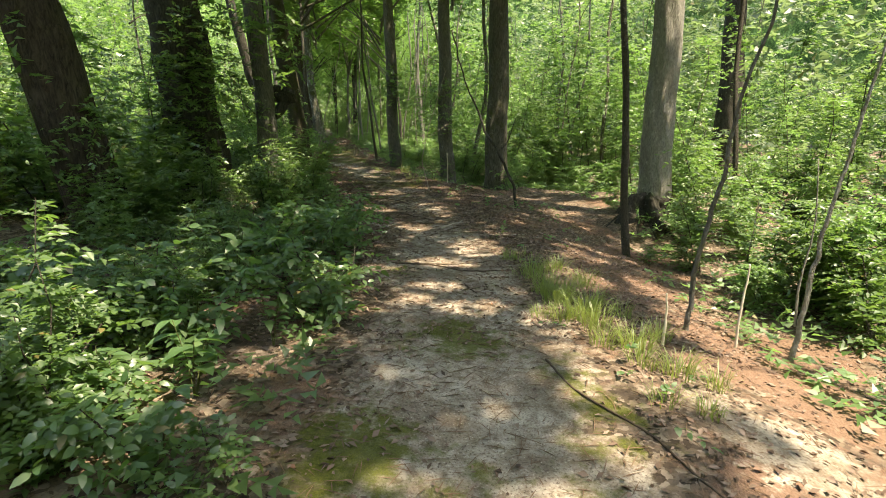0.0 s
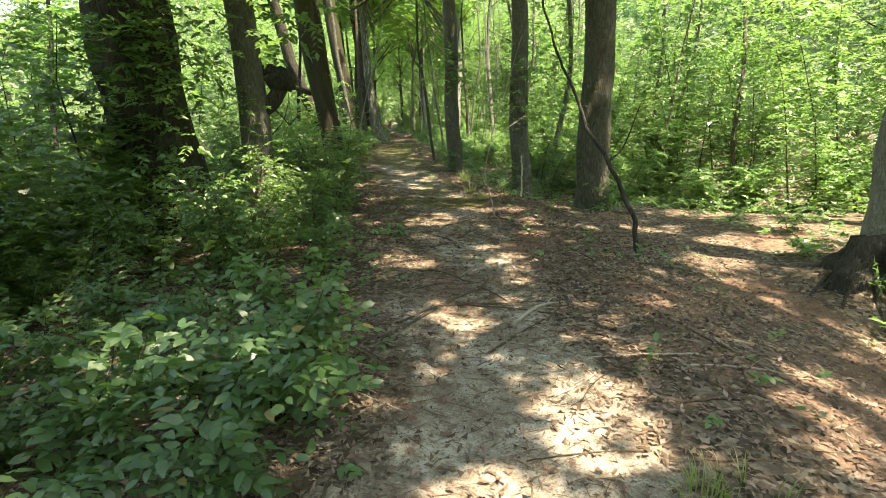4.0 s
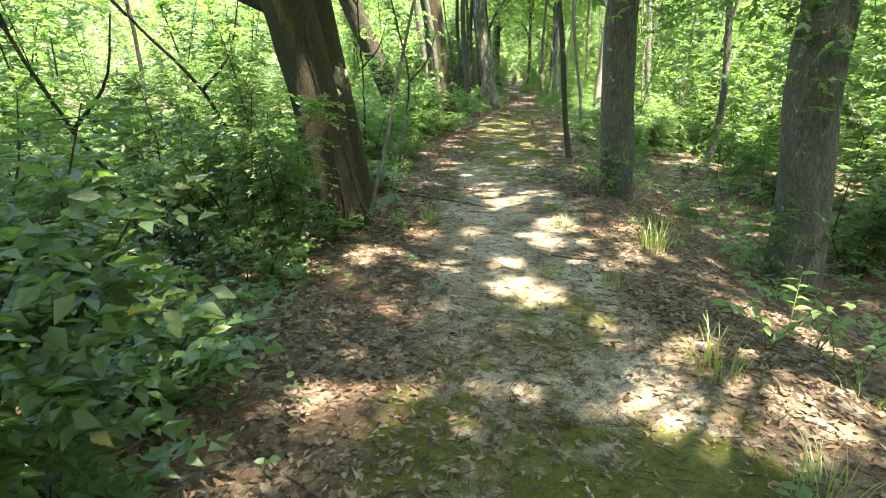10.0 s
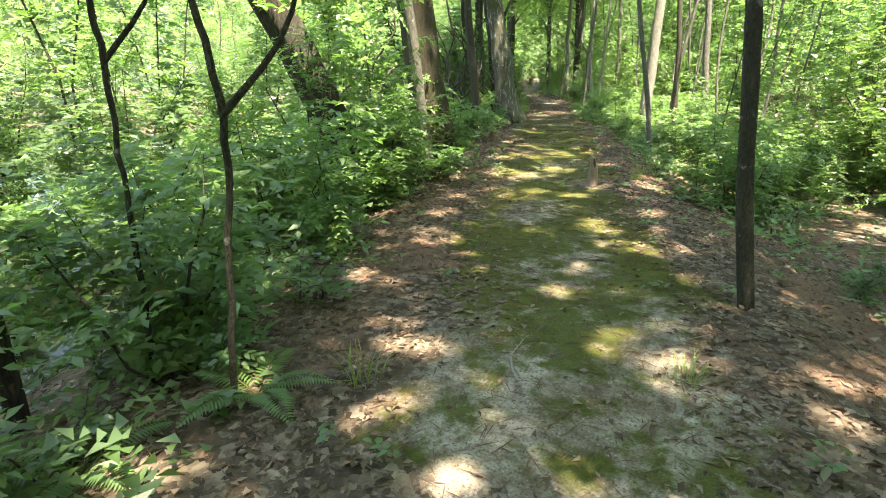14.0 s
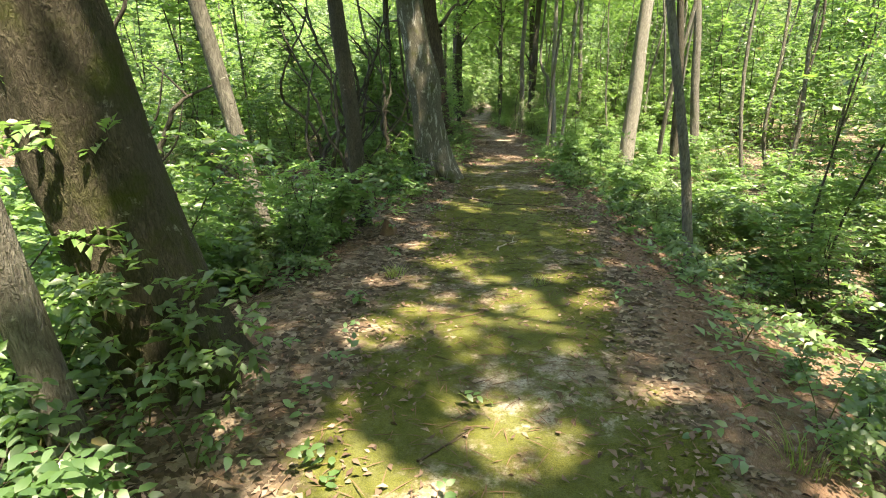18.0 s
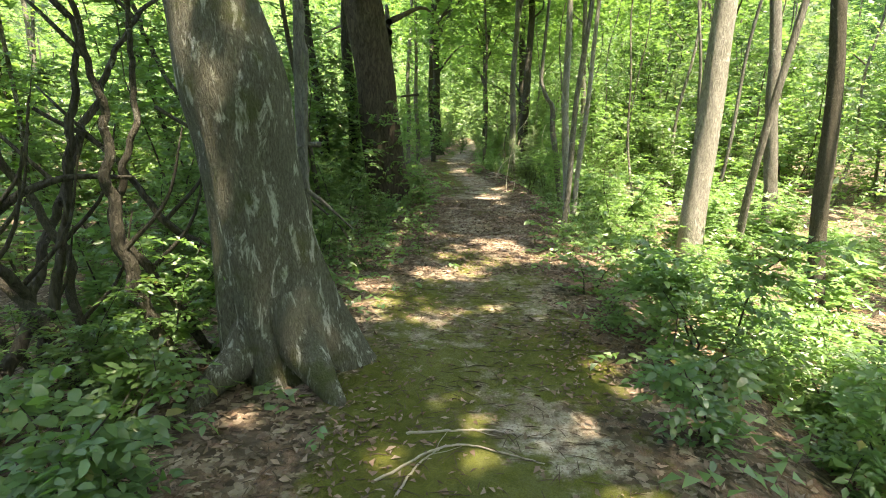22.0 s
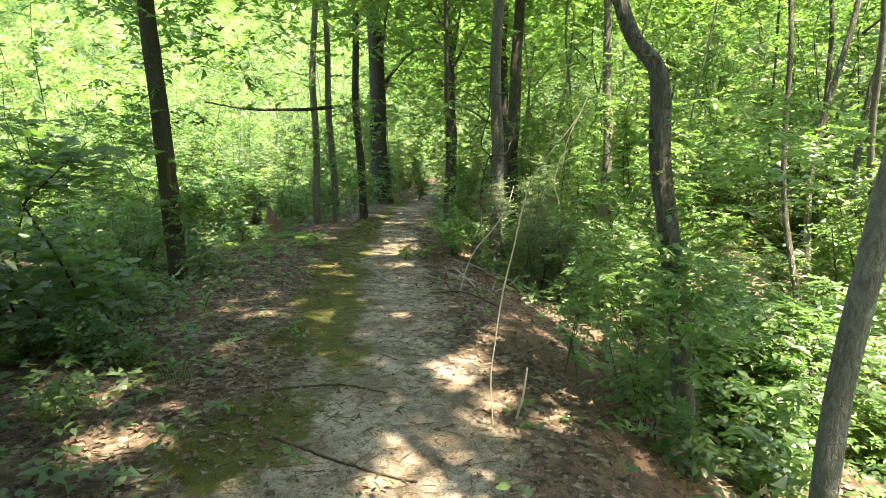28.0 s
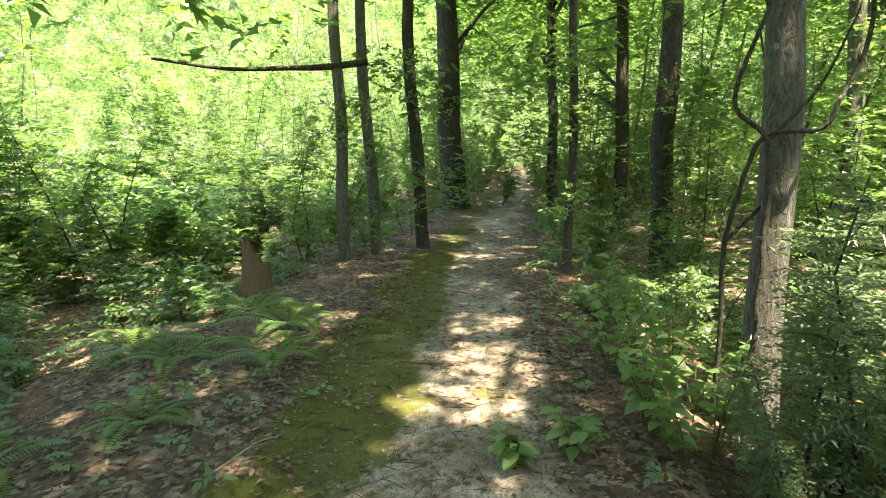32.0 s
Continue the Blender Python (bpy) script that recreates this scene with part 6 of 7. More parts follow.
# bent pale dead sapling standing by the trail
fx, fy = -0.32, 12.03
rod("dead_sapling", "bent pale dead sapling rising beside the trail", [(fx, fy, gz(fx, fy) - 0.05), (-0.38, 12.04, 0.19), (-0.45, 12.06, 0.44), (-0.5, 12.08, 0.66), (-0.46, 12.06, 0.88), (-0.42, 12.05, 1.12), (-0.35, 12.03, 1.43), (-0.2, 12.0, 1.9), (0.0, 12.0, 2.6)],
    0.012, 0.005, wood_grey, "dead sapling", 10, 0.16, 1, [[(-0.42, 12.05, 1.12), (-0.2, 12.1, 1.3), (0.1, 12.2, 1.5)]])
# dark bent sapling on the leafy side
sx, sy = 1.41, 10.25
rod("bent_sapling", "dark bent sapling leaning over leafy ground", [(sx, sy, gz(sx, sy) - 0.05), (1.35, 10.27, 0.27), (1.24, 10.31, 0.55), (1.03, 10.39, 0.98), (0.78, 10.49, 1.34), (0.63, 10.54, 1.75), (0.4, 10.6, 2.2), (0.1, 10.7, 3.2)],
    0.034, 0.012, bark_dark, "sapling", 10, 0.07, 2, [[(1.03, 10.39, 0.98), (1.2, 10.45, 1.15), (1.35, 10.5, 1.6)]])
# cut grey stem and small stakes on the sunny bank
rod("cut_sapling", "thin grey leaning sapling with a cut foot", [(1.99, 4.08, gz(1.99, 4.08) - 0.05), (2.0, 4.07, 0.39), (2.04, 4.05, 0.76), (2.09, 4.02, 1.15), (2.14, 4.0, 1.73), (2.26, 3.95, 2.3), (2.4, 3.9, 3.4)], 0.022, 0.009, bark_grey, "sapling", 9, 0.06, 3)
rod("bent_sapling", "thin pale twin-stemmed sapling on the sunny bank", [(2.76, 3.9, gz(2.76, 3.9) - 0.05), (2.79, 3.9, 0.2), (2.82, 3.9, 0.6), (2.88, 3.9, 1.1), (3.0, 3.9, 1.9), (3.1, 3.9, 3.0)], 0.022, 0.008, bark_pale, "sapling", 9, 0.08, 62,
    [[(2.76, 3.92, 0.0), (2.72, 3.9, 0.35), (2.76, 3.9, 0.8), (2.7, 3.9, 1.3)]])
rod("dead_stake", "thin pale dead stem standing upright", [(1.59, 3.58, gz(1.59, 3.58) - 0.03), (1.6, 3.59, 0.15), (1.59, 3.6, 0.36)], 0.012, 0.006, wood_white, "dead stem", 7, 0.05, 4)
rod("dead_stake", "thin pale dead stem standing upright", [(2.3, 3.9, gz(2.3, 3.9) - 0.03), (2.31, 3.9, 0.2), (2.33, 3.91, 0.5)], 0.012, 0.006, wood_white, "dead stem", 7, 0.05, 5)
rod("broken_stake", "pale broken stub standing behind the trail", [(0.09, 14.85, gz(0.09, 14.85) - 0.05), (0.09, 14.85, 0.3), (0.07, 14.87, 0.7)], 0.017, 0.015, wood_white, "stump", 9, 0.08, 6)
# long curved white dead stem at the edge of the bank
wx0, wy0 = -7.77, 43.05
rod("dead_vine", "long bleached dead stem arching over the bank", [(wx0, wy0, gz(wx0, wy0) - 0.04), (-7.79, 43.05, 0.28), (-7.77, 43.05, 0.52), (-7.72, 43.05, 0.85), (-7.68, 43.05, 1.03), (-7.63, 43.06, 1.3), (-7.55, 43.07, 1.47), (-7.44, 43.08, 1.62), (-7.36, 43.09, 1.74), (-7.3, 43.1, 1.9)],
    0.0048, 0.0028, wood_white, "dead stem", 8, 0.1, 7, [[(-7.36, 43.09, 1.74), (-7.42, 43.09, 1.6), (-7.45, 43.1, 1.42)]])
rod("dead_twig", "short pale dead twig standing at the bank", [(-7.66, 43.19, gz(-7.66, 43.19) - 0.03), (-7.62, 43.18, 0.15), (-7.6, 43.18, 0.32)], 0.008, 0.004, wood_white, "dead stem", 7, 0.1, 8)
# vine loops and hanging limbs in the thicket beside the big buttressed tree
vines = []


def vine(q):
    """A woody vine climbing along q from the ground."""
    k = len(vines)
    if q[0][2] < 1:
        q = [(q[0][0], q[0][1], gz(q[0][0], q[0][1]) - 0.06)] + q[1:]
        vines.append(rod("woody_vine", "dark twisting woody vine climbing through the thicket", q, (0.016 if q[0][1] > 49 or q[0][1] < 20 else 0.036 if k % 3 else 0.048), 0.011, bark_dark if k % 2 else bark_sap, "vine", 9, 0.09, 30 + k, [[q[2], (q[2][0] + 0.25, q[2][1] + 0.1, q[2][2] + 0.3), (q[2][0] + 0.4, q[2][1] + 0.1, q[2][2] + 0.7)], [q[-2], (q[-2][0] - 0.2, q[-2][1] - 0.1, q[-2][2] + 0.25), (q[-2][0] - 0.5, q[-2][1], q[-2][2] + 0.4)]]))
        vines[-1]["group"] = "woody vines"


vine([(-8.0, 32.7, -0.2), (-8.21, 32.56, 0.46), (-8.24, 32.51, 0.8), (-8.25, 32.49, 1.15), (-8.25, 32.5, 1.57), (-8.27, 32.46, 1.85), (-8.32, 32.4, 2.6)])
vine([(-8.9, 32.3, -0.2), (-8.8, 32.45, 0.4), (-8.74, 32.55, 0.81), (-8.68, 32.64, 1.41), (-8.65, 32.68, 1.73), (-8.64, 32.7, 2.11), (-8.9, 32.3, 2.6)])
vine([(-8.0, 32.95, -0.1), (-8.12, 32.8, 0.32), (-8.24, 32.68, 0.64), (-8.34, 32.56, 0.93), (-8.3, 32.6, 1.16), (-8.22, 32.65, 1.48), (-8.21, 32.7, 2.18), (-8.3, 32.7, 3.2)])
vine([(-9.4, 31.9, -0.2), (-9.2, 32.0, 0.5), (-8.9, 32.2, 0.95), (-8.55, 32.4, 1.2), (-8.2, 32.6, 1.22)])
vine([(-8.25, 32.2, -0.2), (-8.5, 32.2, 0.45), (-8.8, 32.1, 0.8), (-9.0, 32.0, 1.3), (-9.0, 32.0, 1.9), (-9.3, 31.8, 2.7)])
vine([(-7.95, 33.4, -0.2), (-8.1, 33.2, 0.55), (-8.35, 32.95, 0.9), (-8.6, 32.8, 1.35), (-8.9, 32.6, 1.6)])
vine([(-9.3, 28.0, -0.7), (-9.21, 28.13, 0.24), (-9.14, 28.27, 0.71), (-9.04, 28.48, 1.26), (-8.95, 28.68, 1.48), (-8.8, 28.9, 1.6)])
vine([(-4.6, 15.6, -0.1), (-4.75, 15.5, 0.7), (-5.0, 15.4, 1.3), (-5.5, 15.2, 1.9), (-6.1, 15.0, 2.6)])
vine([(-4.5, 14.2, -0.1), (-4.6, 14.2, 0.6), (-4.85, 14.1, 1.1), (-5.1, 14.0, 1.7), (-5.2, 13.9, 2.6)])
vine([(-5.65, 19.35, -0.5), (-5.66, 19.4, 0.7), (-5.68, 19.44, 1.5), (-5.74, 19.48, 2.4), (-5.72, 19.5, 3.4)])
vine([(-5.0, 19.25, -0.5), (-4.87, 19.22, 0.7), (-4.77, 19.19, 1.3), (-4.9, 19.2, 1.9), (-5.1, 19.2, 2.7), (-5.3, 19.2, 3.6)])
vine([(-8.3, 27.0, -0.7), (-8.4, 27.0, 0.4), (-8.2, 27.1, 1.0), (-8.5, 27.0, 1.5), (-8.1, 27.2, 2.2), (-8.3, 27.2, 3.2)])
vine([(-9.2, 27.2, -0.7), (-9.1, 27.1, 0.3), (-9.3, 27.0, 0.9), (-8.9, 27.0, 1.3), (-8.5, 27.0, 1.8)])
vine([(-8.95, 49.42, -0.2), (-8.95, 49.38, 0.6), (-8.96, 49.38, 1.01), (-8.88, 49.35, 1.44), (-8.79, 49.33, 1.64), (-8.54, 49.3, 1.67), (-8.46, 49.3, 1.85), (-8.39, 49.32, 2.05), (-8.37, 49.34, 2.34), (-8.5, 49.4, 3.0)])
vine([(-8.78, 49.3, -0.2), (-8.76, 49.33, 1.2), (-8.79, 49.33, 1.6), (-8.94, 49.36, 1.78), (-8.95, 49.36, 1.95), (-8.89, 49.35, 2.14), (-8.83, 49.35, 2.35), (-8.8, 49.36, 3.0)])
g_ = np.random.default_rng(64)
for k in range(9):                                           # the tangle beside the big tree
    x, y, z = g_.normal(-8.75, 0.4), g_.normal(32.0, 0.4), -0.3
    q, a = [], g_.uniform(0, 6.283)
    while z < g_.uniform(2.4, 3.4):
        q.append((x, y, z))
        a += g_.normal(0, 0.9)
        x, y, z = x + 0.24 * math.cos(a), y + 0.24 * math.sin(a), z + g_.uniform(0.22, 0.6)
    if min(abs(p[0] + 7.55) + abs(p[1] - 32.9) for p in q) > 0.55:
        vine(q)
limb = rod("dead_limb", "dead bare limb hanging level from a slim trunk", [(-13.46, 53.1, 2.95), (-14.0, 52.75, 2.86), (-14.4, 52.5, 2.84), (-15.15, 52.0, 2.82), (-16.0, 51.5, 2.95)], 0.055, 0.02, bark_dark, "branch", 9, 0.06, 60)

rod("dead_limb", "dark bare limb hanging level through the thicket", [(-12.1, 36.5, 3.6), (-11.7, 36.48, 2.57), (-11.26, 36.44, 1.88), (-10.95, 36.46, 1.52), (-10.53, 36.49, 1.18), (-10.07, 36.61, 1.17), (-9.7, 36.73, 1.23)], 0.034, 0.016, bark_dark, "branch", 10, 0.08, 65)
rod("dead_pole", "grey-brown dead pole leaning into the undergrowth", [(-8.1, 35.48, gz(-8.1, 35.48) - 0.03), (-8.35, 35.42, 0.42), (-8.72, 35.38, 0.74), (-9.17, 35.3, 0.98), (-9.6, 35.2, 1.26), (-10.3, 35.0, 1.7)], 0.011, 0.022, bark_sap, "branch", 9, 0.07, 66)

# grey sapling with crossing limbs at the edge of the trail
rod("bent_sapling", "slim grey sapling with crossing bare limbs", [(-8.24, 34.56, gz(-8.24, 34.56) - 0.05), (-8.25, 34.56, 0.7), (-8.24, 34.56, 1.4), (-8.22, 34.57, 2.25), (-8.3, 34.5, 3.6)], 0.036, 0.02, bark_grey, "sapling", 10, 0.07, 61,
    [[(-8.13, 34.65, 1.35), (-8.24, 34.56, 1.35), (-8.34, 34.47, 1.32), (-8.45, 34.38, 1.33), (-8.53, 34.31, 1.42), (-8.61, 34.25, 1.55), (-8.67, 34.2, 1.72)], [(-8.24, 34.56, 0.95), (-8.36, 34.46, 1.06), (-8.56, 34.29, 1.33), (-8.75, 34.1, 1.6)], [(-8.24, 34.56, 0.93), (-8.14, 34.64, 0.83), (-7.92, 34.83, 0.54)]])

# broken stumps
def stump(x, y, h, r, material, label, seed=0):
    g = np.random.default_rng(seed)
    zz = np.linspace(-0.15, h, 16)
    v, f = tube(np.stack([0.05 * zz, 0.08 * zz, zz], 1), r * (1 - 0.35 * zz / h), 20, (0.15, 0.6, 5), 0.12, seed, cap=False)
    v = v.reshape(16, 20, 3)
    peak = np.cos(np.arange(20) / 20 * 6.283 - 2.4)
    v[-1, :, 2] += (0.42 * peak + g.uniform(-0.18, 0.12, 20)) * h
    v[-2, :, 2] += (0.28 * peak + g.uniform(-0.1, 0.06, 20)) * h
    v[-3, :, 2] += 0.12 * peak * h
    top = v[-1].mean(0) - [0, 0, 0.3 * h]
    ob = thing("stump", label, "stump", at=(x, y, gz(x, y)))
    part("shell", mesh("shell", v.reshape(-1, 3), f, material, True), ob)
    k = np.arange(20)
    cv = np.concatenate([v[-2] * [0.96, 0.96, 1], top[None]])
    part("broken_core", mesh("broken_core", cv, np.stack([k, (k + 1) % 20, np.full(20, 20)], 1), wood_dark), ob)
    return ob


stump(-14.02, 50.98, 0.52, 0.2, wood_red, "broken rotten brown stump beside ferns", 1)
stump(-8.16, 40.3, 0.07, 0.09, wood_dark, "low dark rotten stub in the trail", 2)
stump(-6.72, 29.02, 0.13, 0.08, wood_red, "small brown stub rooted at the bank's edge", 3)
stump(-10.75, 41.95, 0.2, 0.14, wood_dark, "low dark rotten stump in the undergrowth", 4)
# root mass of the pale oak: a solid mound, its dark colour standing for the undercut's shade
rv, rf = tube([(0, 0, z) for z in np.linspace(-0.3, 0.3, 12)], [0.36, 0.42, 0.46, 0.46, 0.44, 0.42, 0.4, 0.37, 0.34, 0.31, 0.29, 0.27], 40, None, 0.5, 12)
rv += 0.035 * np.stack([wave(rv[:, 2], rv[:, 0] + rv[:, 1], 0.22, 5), wave(rv[:, 1], rv[:, 2], 0.2, 6), wave(rv[:, 0], rv[:, 1], 0.25, 7)], 1)
rv[:, 0] *= 1.25
part("root_mass", mesh("root_mass", rv + np.array([-0.12, -0.12, -0.05]), rf, bark_dark, True), tree_obs[6], "mass of soil and roots, dark in place of a shaded hollow")
# roots hanging under the pale oak
for k in range(9):
    a = -2.9 + k * 0.33
    cx, cy = 3.88 + 0.3 * math.cos(a), 9.86 + 0.3 * math.sin(a)
    q = [(cx, cy, gz(cx, cy) + 0.14), (cx + 0.35 * math.cos(a), cy + 0.35 * math.sin(a), gz(cx + 0.35 * math.cos(a), cy + 0.35 * math.sin(a)) + 0.05), (cx + 0.8 * math.cos(a + 0.2), cy + 0.8 * math.sin(a + 0.2), gz(cx + 0.8 * math.cos(a + 0.2), cy + 0.8 * math.sin(a + 0.2)) - 0.03)]
    rod("tree_root", "dark root spreading from the pale oak's foot", q, 0.035, 0.01, bark_dark, "root", 8, 0.08, 80 + k)["group"] = "roots of the pale oak"


# ---- leafy plants near the walker ----
def leaf_variants(ln, wd, heart=False, n=3):
    return [fine_leaf(ln * s, wd * s, 5, heart, c) for s, c in ((1.0, 0.16), (0.85, 0.28), (0.7, 0.08))][:n]


def plant(name, label, x, y, high, stems, per, ln, wd, material, seed, heart=False, whorl=False, lean=0.35, category="plant", group=""):
    """A broad-leaved plant: stems, and every leaf a part on its own."""
    g = np.random.default_rng(seed)
    ob = thing(name, label, category, group, (x, y, gz(x, y) - 0.01))
    data = [mesh("leaf", v, f, material, True) for v, f in leaf_variants(ln, wd, heart)]
    for s in range(stems):
        a = g.uniform(0, 6.283)
        h, r = high * g.uniform(0.65, 1.0), high * lean * g.uniform(0.4, 1.0)
        q = smooth_line([(0, 0, -0.03), (0.35 * r * math.cos(a), 0.35 * r * math.sin(a), 0.5 * h), (r * math.cos(a), r * math.sin(a), h)], 9)
        part("stem", mesh("stem", *tube(q, np.linspace(0.0045, 0.002, 9), 5), stem_green, True), ob)
        for k in range(per):
            u = 1.0 if whorl and k >= per // 2 else 0.3 + 0.7 * (k + 1) / per
            p = [np.interp(u, np.linspace(0, 1, 9), q[:, c]) for c in range(3)]
            b = k * 2.4 + g.uniform(-0.4, 0.4) if whorl else a + (1.3 if k % 2 else -1.3) + g.uniform(-0.5, 0.5)
            lf = part("leaf", data[g.integers(0, 3)], ob)
            lf.location = p
            lf.rotation_euler = (g.normal(0, 0.25), g.uniform(-0.35, 0.3), b)
            z = g.uniform(0.75, 1.15)
            lf.scale = (z, z, z)
    return ob


BROAD = "broad-leaved green seedling with large pointed leaves"
for k, (x, y, h, st, per, ln, wd) in enumerate([
        (-1.37, 2.7, 0.42, 4, 8, 0.17, 0.065), (-1.75, 2.5, 0.35, 3, 7, 0.14, 0.055), (-1.7, 4.2, 0.55, 3, 9, 0.20, 0.075), (-1.15, 3.4, 0.3, 3, 7, 0.13, 0.05),
        (-2.2, 3.2, 0.4, 3, 8, 0.13, 0.05), (-0.85, 3.7, 0.22, 3, 7, 0.12, 0.05), (-2.4, 5.0, 0.5, 3, 8, 0.14, 0.055), (-1.0, 4.9, 0.28, 4, 7, 0.11, 0.05), (-1.95, 3.5, 0.45, 3, 8, 0.15, 0.06), (-1.3, 2.2, 0.3, 3, 7, 0.14, 0.055), (-2.5, 4.1, 0.5, 3, 8, 0.15, 0.06), (-1.55, 3.1, 0.35, 3, 7, 0.13, 0.05)]):
    plant("seedling", BROAD, x, y, h * 1.3, st, per, ln * 1.12, wd * 1.2, leaf_low, 600 + k, group="broad-leaved seedlings")
for k, (x, y, h) in enumerate([(-1.65, 7.5, 0.4), (-1.9, 7.9, 0.5), (-1.6, 8.1, 0.35), (-2.2, 7.5, 0.5), (-2.45, 7.9, 0.6), (-2.35, 8.3, 0.55), (-2.1, 7.8, 0.4), (-2.7, 8.8, 0.7), (-1.85, 8.6, 0.35), (-2.9, 9.4, 1.15), (-2.6, 8.4, 0.8), (-3.0, 8.7, 0.9), (-2.75, 9.1, 0.8), (-3.3, 9.3, 1.0), (-2.5, 9.0, 0.7), (-3.4, 8.4, 0.8)]):
    plant("heart_leaf_vine", "trailing vine with bright heart-shaped leaves", x, y, h, 4, 8, 0.115, 0.098, leaf_heart, 620 + k, heart=True, lean=0.7, category="vine", group="heart-leaved vines")
for k, (x, y, h, ln) in enumerate([(-3.04, 13.0, 0.42, 0.17), (-1.46, 10.13, 0.16, 0.09), (-1.74, 10.45, 0.14, 0.09), (-1.53, 10.6, 0.14, 0.08), (-7.15, 27.3, 0.25, 0.15), (-6.1, 27.0, 0.15, 0.09)]):
    plant("seedling", "seedling with a whorl of broad soft-green leaves", x, y, h, 2, 8, ln, ln * 0.5, leaf_low, 640 + k, whorl=True, group="whorled seedlings")
for k, (x, y, h) in enumerate([(-4.36, 17.8, 0.4), (-4.55, 17.4, 0.45), (-4.3, 15.75, 0.6), (-4.1, 15.5, 0.4), (-6.4, 25.35, 0.5), (-6.5, 25.7, 0.6), (-6.9, 25.2, 0.7), (-6.25, 25.1, 0.55), (-5.95, 25.15, 0.3), (-6.3, 25.45, 0.6), (-6.6, 24.95, 0.7), (-6.65, 23.8, 0.8), (-6.3, 23.3, 0.6), (-6.1, 23.6, 0.5), (-6.5, 24.3, 0.6), (-5.95, 23.1, 0.35), (-6.6, 26.0, 0.55), (-4.65, 17.25, 0.5), (-4.45, 17.55, 0.5), (-4.85, 17.6, 0.6), (-3.3, 26.4, 0.5), (-3.4, 27.6, 0.35), (-3.9, 16.9, 0.3), (-3.98, 15.75, 0.35), (-3.4, 16.1, 0.22), (-3.55, 16.2, 0.2), (-1.88, 18.45, 0.45), (-1.8, 18.3, 0.35), (-10.85, 43.9, 0.55), (-10.6, 43.3, 0.4), (-10.9, 44.6, 0.5)]):
    plant("leafy_sprig", "leafy sprig with rows of oval glossy leaves", x, y, h, 3, 9, 0.085, 0.042, leaf_low, 660 + k, lean=0.8, group="leafy sprigs")
for k, (x, y, h, ln) in enumerate([(-6.04, 38.6, 0.55, 0.20), (-5.95, 38.4, 0.4, 0.17), (-6.3, 38.9, 0.3, 0.15), (-5.7, 39.2, 0.5, 0.16), (-7.3, 44.3, 0.4, 0.14), (-6.85, 43.8, 0.45, 0.14), (-6.4, 37.2, 0.4, 0.13), (-7.89, 36.7, 0.25, 0.10), (-8.2, 36.2, 0.3, 0.1)]):
    plant("hickory_seedling", "young hickory with whorls of long bright leaflets", x, y, h, 2, 9, ln, ln * 0.42, leaf_bright, 680 + k, whorl=True, group="hickory seedlings")
for k, (x, y, h) in enumerate([(-9.2, 49.2, 0.75), (-9.35, 48.9, 0.55), (-9.05, 49.5, 0.8), (-9.7, 48.45, 0.25), (-9.95, 48.2, 0.2), (-9.5, 50.2, 0.7), (-9.45, 49.9, 0.95), (-9.2, 49.5, 0.9), (-9.3, 48.75, 0.5), (-9.15, 48.5, 0.45), (-9.0, 48.8, 0.6), (-9.6, 49.6, 0.6)]):
    plant("berry_bush", "bush with broad toothed light-green leaves beside the trail", x, y, h, 5, 10, 0.12, 0.07, leaf_bright, 700 + k, lean=0.5, category="shrub", group="light-green bushes")
for k, (x, y, h) in enumerate([(-9.2, 36.8, 0.6), (-8.7, 36.95, 0.5), (-8.45, 37.5, 0.45), (-8.1, 35.7, 0.3), (-7.85, 35.8, 0.25), (-7.65, 36.1, 0.25), (-7.95, 37.1, 0.35), (-8.5, 35.2, 0.25), (-8.2, 35.4, 0.22), (-8.1, 36.6, 0.35), (-8.85, 35.95, 0.4)]):
    plant("seedling", "light-green seedling with pointed leaves on the shady bank", x, y, h, 2, 7, 0.115, 0.05, leaf_heart, 780 + k, lean=0.6, group="light-green seedlings")
for k, (x, y, h) in enumerate([(-0.72, 15.20, 0.30), (-0.60, 14.78, 0.35), (-0.30, 15.04, 0.40), (0.01, 15.23, 0.30), (-0.31, 14.64, 0.35), (-0.38, 15.33, 0.40)]):
    plant("leafy_sprig", "arching sprig with light-green leaves on the sunlit verge", x, y, h, 2, 8, 0.095, 0.045, leaf_bright, 860 + k, lean=1.0, group="light-green sprigs")
# leafy shoots hanging low beside the crooked tree and along the straight tree's foot
for k, (x, y, z, dx) in enumerate([(-6.9, 44.1, 0.75, 0.5), (-6.95, 44.3, 1.15, 0.4), (-6.9, 43.6, 0.4, 0.5), (-6.75, 44.2, 1.0, 0.6), (-7.4, 44.2, 0.9, 0.45)]):
    plant("hickory_sapling", "young hickory with drooping sprays beside the crooked tree", x, y, z + 0.7, 2, 12, 0.13, 0.058, leaf_bright, 720 + k, lean=0.45, category="sapling", group="hickory saplings")


